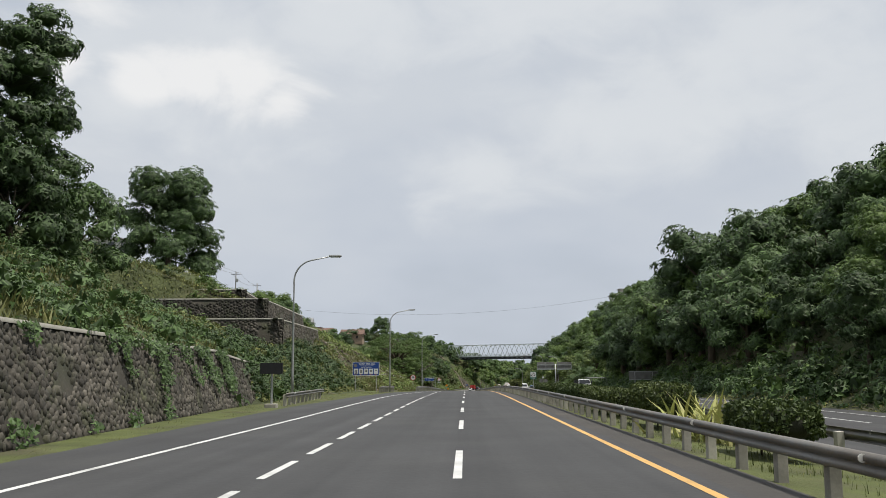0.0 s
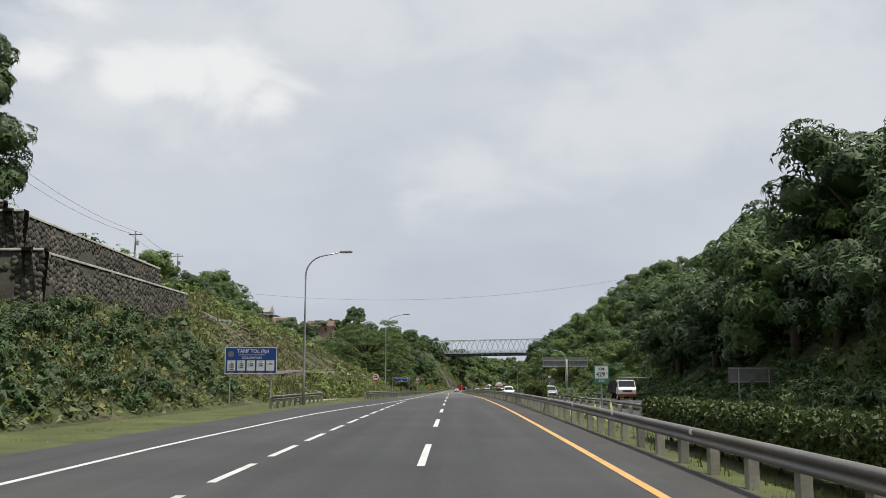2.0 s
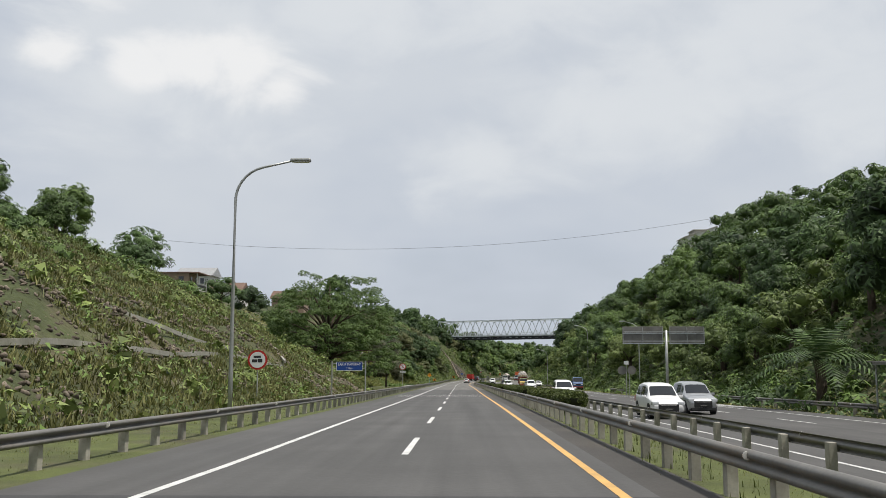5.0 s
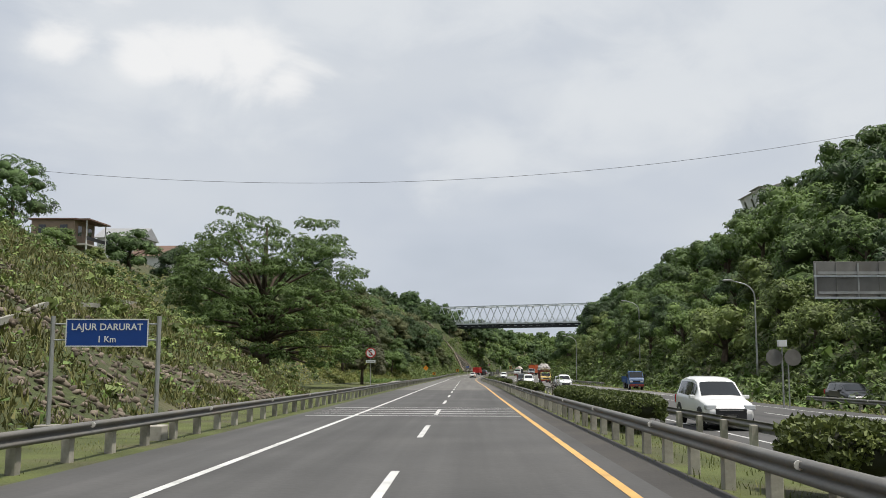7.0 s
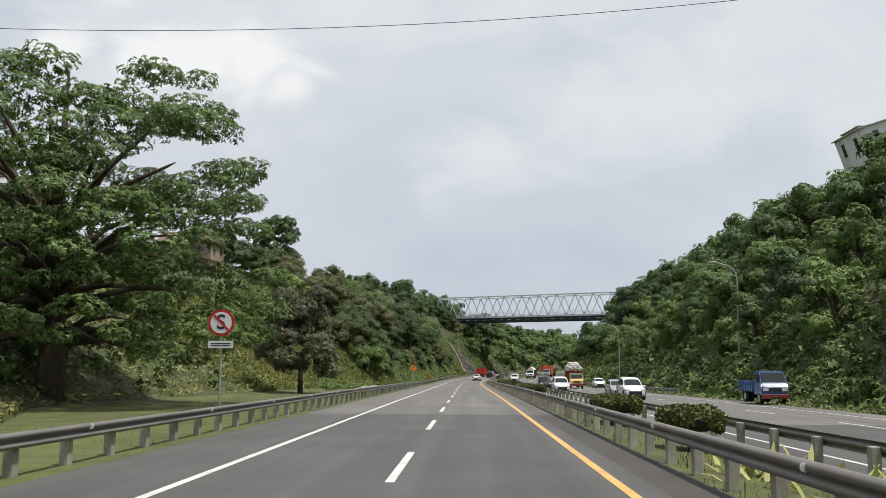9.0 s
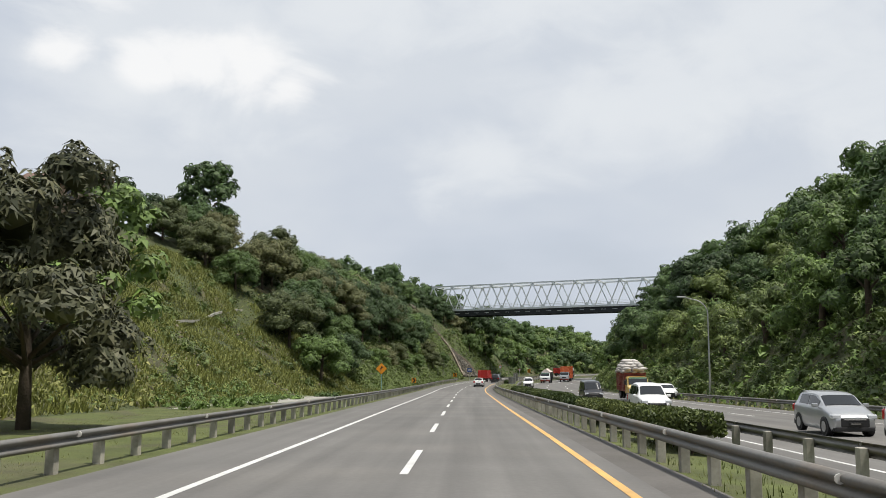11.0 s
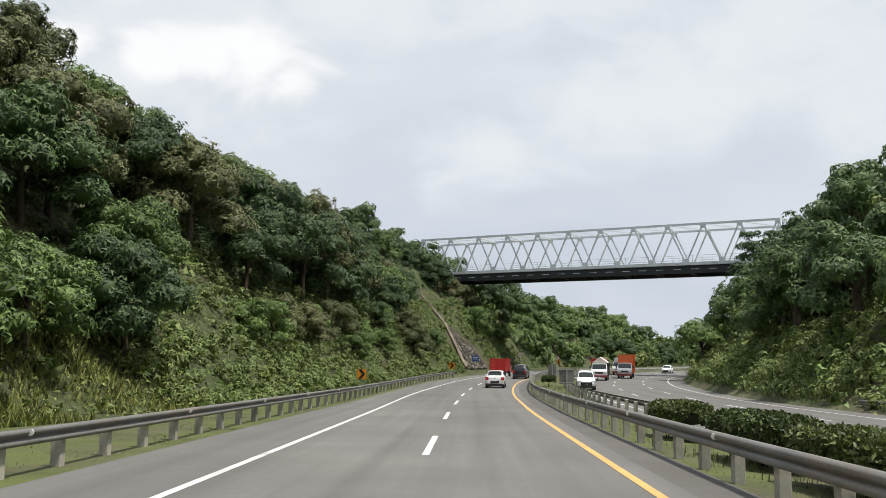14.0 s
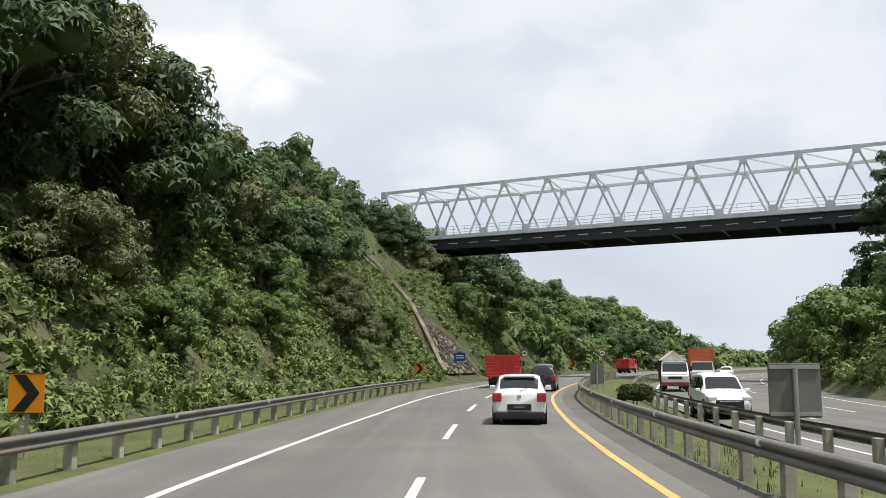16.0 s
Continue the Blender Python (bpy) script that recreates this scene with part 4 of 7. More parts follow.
def rain_tree(s, u, half, top, label):
    """Umbrella crown of many flat pads of leaves on forking limbs, with daylight between them."""
    rs = np.random.RandomState(41)
    p = G3(s, u, -0.1)[0]
    ob = thing("rain_tree", label, "tree", pose(*[float(c) for c in p]), "trees on the slopes")
    pads = []
    n = 205
    for i in range(n):
        e = math.asin(-0.46 + 1.44 * (i + 0.5) / n) if i < n * 0.985 else 1.45
        a = i * 2.39996
        bulge = 1.0 + 0.06 * math.sin(3 * a + 1.3) + 0.05 * math.sin(5 * a + e * 6)
        q = rs.uniform(0.86, 1.02) * bulge * (1.0 if i % 4 else 0.60)
        rim = max(0.05, math.cos(e)) ** -0.28
        z = top * 0.34 + math.sin(e) * q * top * (0.60 if e > 0 else 0.62)
        pads.append((math.cos(a) * math.cos(e) * half * 0.92 * q * rim, math.sin(a) * math.cos(e) * half * 0.92 * q * rim, z, rs.uniform(1.2, 2.15), rs.uniform(0.45, 0.62)))
    bm = bmesh.new()
    tube(bm, [(0, 0, -0.6), (0.1, 0.05, 0.8), (0.15, -0.1, 2.4), (0.2, 0.0, 4.0)], [1.0, 0.72, 0.62, 0.5], 10)
    tube(bm, [(0.2, 0, 3.8), (-0.3, 0.3, 7.5), (0.2, -0.2, 12.0), (0.1, 0.3, top * 0.9)], [0.5, 0.4, 0.26, 0.08], 8)
    for i, q in enumerate(pads[::3]):
        g = Vector(q[:3]) - Vector((0, 0, 0.5))
        f = Vector((0.05, 0, min(2.6 + 0.45 * g.z * (0.6 + 0.1 * (i % 4)), g.z - 0.4 if g.z > 4 else 2.6)))
        m1 = f.lerp(g, 0.35) + Vector((0, 0, 0.7))
        m2 = f.lerp(g, 0.7) + Vector((rs.uniform(-0.6, 0.6), rs.uniform(-0.6, 0.6), 0.3))
        tube(bm, [f, m1, m2, g.lerp(f, 0.2)], [0.24, 0.16, 0.08, 0.02], 6)
    part("trunk", from_bm("trunk", bm, M_bark, True), ob, "thick dark trunk and forking limbs")
    part("crown", lobed_crown("crown", pads, 9.5, 0.20, M_leaf[1], 41, core=0.0, bumps=12, rough=0.34, low=-0.4, wide=0.55, gaps=0.3, k=5), ob)
    return ob


rain_tree(270, -20.0, 10.9, 18.7, "huge spreading rain tree with dark limbs on the verge")
own_tree("dark purplish green round tree beside the guardrail", 303, -13.4, 4.3, 9.8, 0.8, 14, 6.0, 0.36, M_leaf[4], 42, 0.22, skirt=0.12)
own_tree("teak tree with very large dark leaves", 402, -37, 4.9, 13.8, 2.5, 15, 2.4, 0.62, M_leaf[0], 43, 0.25, wide=0.62, gaps=0.3, core=0.55, k=5)
own_tree("teak tree with large drooping leaves", 322, -18.8, 3.3, 12.5, 2.5, 13, 3.4, 0.52, M_leaf[1], 44, 0.2, limbs=5, wide=0.6, gaps=0.5, core=0.4, k=5)
own_tree("big dark round tree on the terraced slope", 117, -39.3, 7.6, 15.6, 0.4, 22, 3.4, 0.44, M_leaf[0], 45, 0.4, skirt=0.1)
own_tree("feathery open tree on the ridge beside a house", 290, -58, 6.5, 12.0, 3.0, 16, 2.6, 0.42, M_leaf[0], 46, 0.3, gaps=0.5, core=0.5)
own_tree("tall dark drooping tree above the stone wall", 51, -27.0, 4.8, 16.0, 0.5, 36, 4.0, 0.34, M_leaf[0], 47, 0.35, skirt=0.06, flat=0.62)
own_tree("dark leafy tree above the stone wall", 44, -30.5, 5.0, 16.0, 0.5, 32, 3.6, 0.36, M_leaf[0], 48, 0.35, skirt=0.06, flat=0.62)
own_tree("dark bushy tree above the stone wall", 55, -24.5, 3.6, 7.0, 0.4, 12, 4.4, 0.34, M_leaf[0], 49, 0.2, skirt=0.1)
own_tree("dark bushy tree at the edge of the slope", 48, -25.0, 3.4, 6.5, 0.4, 12, 4.4, 0.34, M_leaf[0], 50, 0.2, skirt=0.1)


own_tree("dark layered tree beside the end of the bridge", 490, 33.0, 5.4, 16.0, 2.0, 22, 3.0, 0.50, M_leaf[0], 51, 0.3, skirt=0.15, flat=0.32, gaps=0.3, core=0.5)


def palm(s, u):
    p = G3(s, u, -0.1)[0]
    ob = thing("palm", "oil palm with drooping dark fronds", "palm tree", pose(*[float(c) for c in p]))
    bm = bmesh.new()
    tube(bm, [(0, 0, -0.4), (0.1, 0, 1.5), (0.05, 0.1, 3.2)], [0.45, 0.36, 0.4], 9)
    part("trunk", bm, ob, "rough palm trunk", mat=M_bark)
    rs = np.random.RandomState(5)
    for i in range(26):
        a, lift = i * 2.4, rs.uniform(0.15, 1.25)
        L = rs.uniform(4.8, 6.2)
        pts = []
        for t in np.linspace(0, 1, 9):
            r = L * t * math.cos(lift) * (1 - 0.15 * t)
            z = 3.2 + L * t * math.sin(lift) - 2.6 * t * t
            pts.append(Vector((math.cos(a) * r, math.sin(a) * r, z)))
        v, f = [], []
        side_v = Vector((-math.sin(a), math.cos(a), 0))
        for k in range(1, 9):
            for sg_ in (-1, 1):
                for q in (0.0, 0.5):
                    c = pts[k - 1].lerp(pts[k], q)
                    ln = 0.85 * math.sin(math.pi * min(0.95, (k + q) / 9.2)) + 0.15
                    tip = c + side_v * sg_ * ln + (pts[k] - pts[k - 1]).normalized() * ln * 0.5 + Vector((0, 0, -0.35 * ln))
                    d = (pts[k] - pts[k - 1]) * 0.28
                    n0 = len(v)
                    v += [c, c + d, tip]
                    f.append([n0, n0 + 1, n0 + 2])
        part("frond", mesh("frond", [x[:] for x in v], f, M_leaf[0]), ob)


palm(187, 25.0)


# ---- low growth ----
def scatter(n, s0, s1, u0, u1, rs, keep=None):
    s, u = rs.uniform(s0, s1, n), rs.uniform(u0, u1, n)
    if keep is not None:
        m = keep(s, u)
        s, u = s[m], u[m]
    return s, u


def shrub_mass(name, label, s, u, rmin, rmax, leaves, size, mat, seed, high=0.75, core=0.36):
    """Many low bushes as one mass of leaves on the ground."""
    rs = np.random.RandomState(seed)
    p = G3(s, u)
    r = rs.uniform(rmin, rmax, len(s))
    cl = np.concatenate([p, r[:, None]], 1)
    cl[:, 2] += r * high * 0.35
    ob = new(name, crown_mesh(name, cl, leaves, size, mat, seed, core=core))
    return tagged(ob, label, "bushes", kind="stuff")


def blades(name, label, s, u, hmin, hmax, per, mat, seed, wide=0.03, lean=0.45):
    """Tufts of grass: thin bent blades."""
    rs = np.random.RandomState(seed)
    base = np.repeat(G3(s, u), per, 0) + np.concatenate([rs.normal(0, 0.10, (len(s) * per, 2)), np.zeros((len(s) * per, 1))], 1)
    n = len(base)
    h = rs.uniform(hmin, hmax, n)
    a = rs.uniform(0, math.tau, n)
    d = np.stack([np.cos(a), np.sin(a), np.zeros(n)], 1)
    w = np.stack([-np.sin(a), np.cos(a), np.zeros(n)], 1) * (wide * rs.uniform(0.7, 1.5, n))[:, None]
    k = rs.uniform(0.2, 1.0, n)[:, None] * lean * h[:, None]
    up = np.array([0, 0, 1.0])
    v = np.stack([base - w, base + w, base + d * k * 0.35 + up * h[:, None] * 0.6 + w * 0.7, base + d * k * 0.35 + up * h[:, None] * 0.6 - w * 0.7, base + d * k + up * h[:, None] * 0.95], 1).reshape(-1, 3)
    i = np.arange(n)[:, None] * 5
    f = np.concatenate([i + [0, 1, 2], i + [0, 2, 3], i + [3, 2, 4]])
    ob = new(name, mesh(name, v, f, mat))
    return tagged(ob, label, "grass", kind="stuff")


def cover(name, label, s0, s1, u0, u1, per_m2, size, mat, seed, high=0.3, keep=None, cat="undergrowth"):
    """A closed mat of small leaves and stalks lying on the ground."""
    rs = np.random.RandomState(seed)
    s, u = scatter(int((s1 - s0) * abs(u1 - u0) * per_m2), s0, s1, u0, u1, rs, keep)
    p = G3(s, u)
    n = len(p)
    p[:, 2] += 0.05 + high * rs.rand(n) ** 2
    nr = np.array([0.12, -0.25, 0.75]) + unit(n, rs) * 0.75
    nr /= np.linalg.norm(nr, axis=1, keepdims=True)
    v, f = leaf_tris(p, nr, size * rs.uniform(0.5, 1.5, n), rs, 0.55)
    return tagged(new(name, mesh(name, v, f, mat)), label, cat, kind="stuff")


def sward(name, label, s0, s1, u0, u1, per_m2, hmin, hmax, wide, mat, seed, keep=None):
    """Rough upright grass on a slope: one leaning blade each."""
    rs = np.random.RandomState(seed)
    s, u = scatter(int((s1 - s0) * abs(u1 - u0) * per_m2), s0, s1, u0, u1, rs, keep)
    p = G3(s, u, -0.05)
    n = len(p)
    a = rs.uniform(0, math.tau, n)
    w = np.stack([np.cos(a), np.sin(a), np.zeros(n)], 1) * (wide * rs.uniform(0.6, 1.4, n))[:, None]
    b = rs.uniform(0, math.tau, n)
    h = rs.uniform(hmin, hmax, n) * (0.75 + 0.45 * wobble(s, u, 3.0, seed))
    tip = p + np.stack([np.cos(b) * 0.45, np.sin(b) * 0.45, np.full(n, 0.9)], 1) * h[:, None]
    v = np.stack([p - w, p + w, tip], 1).reshape(-1, 3)
    return tagged(new(name, mesh(name, v, np.arange(n * 3).reshape(n, 3), mat)), label, "grass", kind="stuff")


rs = np.random.RandomState(77)
off_chute = lambda s, u: (np.abs(s - 488) > np.where(u > -15.2, 1.4 + (u + 15.2) * 1.1 + 0.6, 1.7)) | (u < -25)
rocky = lambda s, u: np.where((s > 116) & (s < 212) & (u < -13.8) & (u > -21.3), 0.42, 0.0) + np.where((s > 196) & (s < 232) & (u > -13.5), 0.42, 0.0) - 0.16 + wobble(s, u, 9, 9) * 0.7 + wobble(s, u, 3.0, 10) * 0.5
# right-hand slope, a closed green cover
near_palm = lambda s, u: (np.abs(s - 182) > 13) | (u > 29)
s, u = scatter(330, 42, 205, 23.2, 27.0, rs, near_palm)
shrub_mass("undergrowth", "dark leafy bushes under the trees at the road edge", s, u, 0.8, 1.7, 46, 0.34, M_leaf[0], 520)
s, u = scatter(1250, 44, 540, 24.5, 44, rs)
shrub_mass("undergrowth", "dense green undergrowth covering the cutting slope", s, u, 0.8, 1.8, 24, 0.40, M_leaf[1], 501)
s, u = scatter(1000, 170, 540, 24.0, 32, rs, near_palm)
shrub_mass("undergrowth", "light green creepers at the foot of the slope", s, u, 0.5, 1.2, 28, 0.32, M_leaf[2], 502)
s, u = scatter(460, 392, 478, 22.9, 31, rs)
shrub_mass("undergrowth", "bright green bushes at the foot of the wooded slope", s, u, 0.6, 1.5, 55, 0.28, M_leaf[2], 524)
s, u = scatter(520, 205, 392, 24.0, 31, rs)
shrub_mass("undergrowth", "green creepers and bushes beside the oncoming lanes", s, u, 0.6, 1.5, 46, 0.30, M_leaf[2], 525)
# left: above the stone wall
s, u = scatter(420, 8, 62, -34, -12.5, rs)
shrub_mass("undergrowth", "dense bushes above the stone wall", s, u, 0.6, 1.4, 95, 0.19, M_leaf[0], 503)
s, u = scatter(330, 56, 112, -18.5, -12.8, rs)
shrub_mass("undergrowth", "thick green bushes at the foot of the terraces", s, u, 0.5, 1.1, 110, 0.19, M_leaf[0], 504)
s, u = scatter(260, 60, 135, -46, -22, rs, lambda s, u: (s < 84) | (s > 120) | (u < -34))
shrub_mass("undergrowth", "bushes on the terraced slope", s, u, 0.5, 1.4, 40, 0.30, M_leaf[0], 505)
s, u = scatter(80, 64, 100, -46, -30, rs)
shrub_mass("undergrowth", "dark green bushes high on the terraced slope", s, u, 0.6, 1.5, 40, 0.26, M_leaf[0], 526)
s, u = scatter(110, 62, 91, -37, -18, rs)
shrub_mass("undergrowth", "bushes in front of the terrace walls", s, u, 0.5, 1.1, 70, 0.22, M_leaf[1], 519)
s, u = scatter(90, 97, 119, -31, -25.5, rs)
shrub_mass("undergrowth", "green bushes and weeds on the upper terrace", s, u, 0.5, 1.2, 70, 0.24, M_leaf[1], 521)
s, u = scatter(60, 96, 117, -24.0, -21.9, rs)
shrub_mass("undergrowth", "weeds along the terrace copings", s, u, 0.25, 0.55, 120, 0.16, M_leaf[2], 522)
s, u = scatter(80, 82, 92, -36, -23, rs)
shrub_mass("undergrowth", "dark bushes beside the terrace walls", s, u, 0.7, 1.5, 60, 0.28, M_leaf[0], 523)
# left: rocky slope with scattered bushes
s, u = scatter(620, 118, 255, -30, -9.5, rs, lambda s, u: (u < toe(s) - 0.8) & (rocky(s, u) < 0.12) & (wobble(s, u, 7, 19) > -0.05))
shrub_mass("undergrowth", "scattered green bushes on the rocky slope", s, u, 0.4, 1.3, 55, 0.24, M_leaf[2], 506)
s, u = scatter(300, 118, 262, -54, -28, rs)
shrub_mass("undergrowth", "bushes along the top of the slope", s, u, 0.6, 1.7, 34, 0.32, M_leaf[1], 507)
s, u = scatter(430, 262, 384, -32, -13, rs, lambda s, u: (u < toe(s) - 1.5) & (wobble(s, u, 14, 10) > -0.02))
shrub_mass("undergrowth", "scattered bushes on the grassy slope", s, u, 0.5, 1.3, 60, 0.24, M_leaf[2], 508)
# left: wooded slope down to the guardrail
s, u = scatter(2500, 384, 520, -18, -8.9, rs, lambda s, u: (u < toe(s) - 0.3) & off_chute(s, u))
shrub_mass("undergrowth", "thick bright green creepers and bushes on the steep slope", s, u, 0.4, 1.0, 80, 0.21, M_leaf[2], 509)
s, u = scatter(700, 380, 520, -32, -17, rs, lambda s, u: off_chute(s, u))
shrub_mass("undergrowth", "dark bushes under the trees of the steep slope", s, u, 0.6, 1.2, 40, 0.30, M_leaf[0], 514)
s, u = scatter(90, 322, 346, -17.5, -12.2, rs)
shrub_mass("undergrowth", "low round bushes above the concrete slabs", s, u, 0.4, 0.8, 150, 0.15, M_leaf[1], 515)
s, u = scatter(14, 354, 358, -12.6, -10.6, rs)
shrub_mass("undergrowth", "low round bush beside the concrete slabs", s, u, 0.45, 0.75, 150, 0.15, M_leaf[1], 516)
s, u = scatter(150, 250, 330, -40, -20, rs, lambda s, u: u < toe(s) - 1.0)
shrub_mass("undergrowth", "green bushes on the slope behind the large tree", s, u, 0.6, 1.3, 60, 0.26, M_leaf[1], 517)
# far woods
s, u = scatter(180, 520, 720, -55, -10, rs)
shrub_mass("far_woods", "green trees on the hillside beyond the bridge", s, u, 1.6, 3.2, 26, 0.7, M_leaf[1], 518, high=1.3, core=0.6)
s, u = scatter(330, 520, 700, -110, -9.5, rs)
shrub_mass("far_woods", "distant green wooded hillside", s, u, 2.0, 4.2, 16, 0.95, M_leaf[1], 510, high=1.3, core=0.6)
s, u = scatter(260, 520, 760, -60, -9.5, rs)
shrub_mass("far_woods", "distant light green wooded hillside", s, u, 1.6, 3.4, 18, 0.85, M_leaf[2], 511, high=1.3, core=0.6)
s, u = scatter(260, 800, 1700, -160, 140, rs, lambda s, u: (u < -14) | (u > 30))
shrub_mass("far_woods", "distant trees at the end of the valley", s, u, 2.0, 4.0, 14, 1.5, M_leaf[0], 512, high=1.3, core=0.6)
s, u = scatter(60, 545, 640, 26, 70, rs)
shrub_mass("far_woods", "low trees beyond the hill", s, u, 1.2, 2.6, 18, 0.7, M_leaf[1], 513, high=1.0, core=0.6)
# grass
up_slope = lambda s, u: u < toe(s) - 0.5
patchy = lambda lo, hi, size, seed: (lambda s, u: (u < toe(s) - 0.4) & (wobble(s, u, size, seed) + wobble(s, u, size * 0.3, seed + 1) * 0.6 > lo) & (wobble(s, u, size, seed) + wobble(s, u, size * 0.3, seed + 1) * 0.6 < hi))
cover("slope_cover", "green weeds above the stone wall", 8, 64, -36, -11.8, 12, 0.22, M_leaf[0], 631, 0.5, lambda s, u: u < toe(s) - 1.6)
sward("slope_grass", "long fresh grass above the stone wall", 8, 100, -46, -12.0, 26, 0.3, 0.8, 0.05, M_slope, 649, lambda s, u: u < toe(s) - 1.5)
cover("slope_cover", "grass and weeds on the terraces", 56, 120, -46, -12.5, 14, 0.30, M_grass, 632, 0.4, up_slope)
sward("slope_grass", "rough green and ochre grass on the rocky slope", 112, 262, -34, -9, 48, 0.25, 0.75, 0.05, M_slope, 633, lambda s, u: (u < toe(s) - 0.4) & (rocky(s, u) < 0.22))
sward("slope_grass", "yellowing grass high on the rocky slope", 112, 262, -46, -30, 12, 0.4, 0.9, 0.07, M_slope, 646, patchy(-0.5, 9, 15, 9))
cover("slope_cover", "green weeds on the rocky slope", 112, 262, -46, -9, 8, 0.26, M_leaf[1], 634, 0.55, lambda s, u: (u < toe(s) - 0.4) & (rocky(s, u) < 0.15) & (wobble(s, u, 6, 62) > 0.0))
cover("slope_cover", "fresh green grass on the rocky slope", 112, 262, -46, -9, 5, 0.26, M_grass, 635, 0.4, lambda s, u: (u < toe(s) - 0.4) & (rocky(s, u) < 0.25))
cover("slope_cover", "green weeds under the large tree", 250, 332, -42, -12, 9, 0.30, M_grass, 636, 0.4, up_slope)
sward("slope_grass", "tall yellow green grass on the slope", 300, 386, -36, -10, 62, 0.3, 0.85, 0.055, M_meadow, 637, patchy(-0.45, 9, 13, 71))
cover("slope_cover", "yellow green grass tufts on the slope", 300, 388, -36, -10, 13, 0.17, M_meadow, 638, 0.55, up_slope)
cover("slope_cover", "bright green weeds on the slope", 300, 388, -36, -10, 7, 0.22, M_leaf[2], 647, 0.5, patchy(-9, 0.0, 13, 71))
cover("slope_cover", "creepers on the steep slope", 384, 520, -22, -8.9, 18, 0.20, M_leaf[1], 639, 0.4, lambda s, u: (u < toe(s) - 0.2) & off_chute(s, u))
cover("slope_cover", "weeds at the foot of the wooded slope", 44, 200, 22.6, 44, 4.0, 0.46, M_leaf[0], 640, 0.6)
cover("slope_cover", "green weeds at the foot of the slope", 200, 545, 22.6, 42, 4.0, 0.46, M_leaf[1], 641, 0.6)
cover("far_verge_cover", "bright grass beside the oncoming lanes", 44, 545, 22.05, 27.5, 9, 0.22, M_grass, 645, 0.18, None, "grass")
cover("slope_cover", "weeds on the far hillside", 520, 800, -90, -9.5, 0.9, 1.1, M_leaf[1], 642, 1.0)
sward("verge_grass", "short green grass on the road verge", 10, 462, -19, -5.6, 85, 0.06, 0.22, 0.018, M_grass, 643, lambda s, u: (u < left_edge(s) - 0.05) & (u > toe(s) - 0.6))
sward("median_cover", "green grass and weeds in the median strip", 8, 470, 4.75, 8.6, 75, 0.05, 0.26, 0.013, M_grass, 644, lambda s, u: wobble(s, u, 2.5, 21) > -0.15)
sward("reeds", "tall green reeds at the edge of the oncoming lanes", 404, 462, 22.5, 26.0, 16, 0.8, 1.9, 0.05, M_leaf[2], 648)
s, u = scatter(1800, 112, 260, -42, -9, rs, up_slope)
blades("slope_grass", "dry yellowish grass tufts on the rocky slope", s, u, 0.25, 0.6, 4, M_drygrass, 603, 0.02)
s, u = scatter(2600, 10, 440, 5.1, 8.1, rs)
blades("median_grass", "weeds and grass in the median strip", s, u, 0.06, 0.28, 5, M_grass, 605, 0.010)
# ---- median planting ----
STEM = from_bm('stem', rod(bmesh.new(), (0, 0, 0), (0, 0, 0.9), 0.035, 0.02, 5), M_bark)


M_hedge = material("hedge_leaves", (0.052, 0.090, 0.022), tint=(0.105, 0.120, 0.030), **LEAF)
# near-black, puts the shade deep inside the hedges into the colour
M_hedge_core = material("hedge_core_shade", (0.022, 0.024, 0.012), 0.95, vary=0.3, scale=2.0, fine=14.0, bump=0.5, bump_dist=0.04)


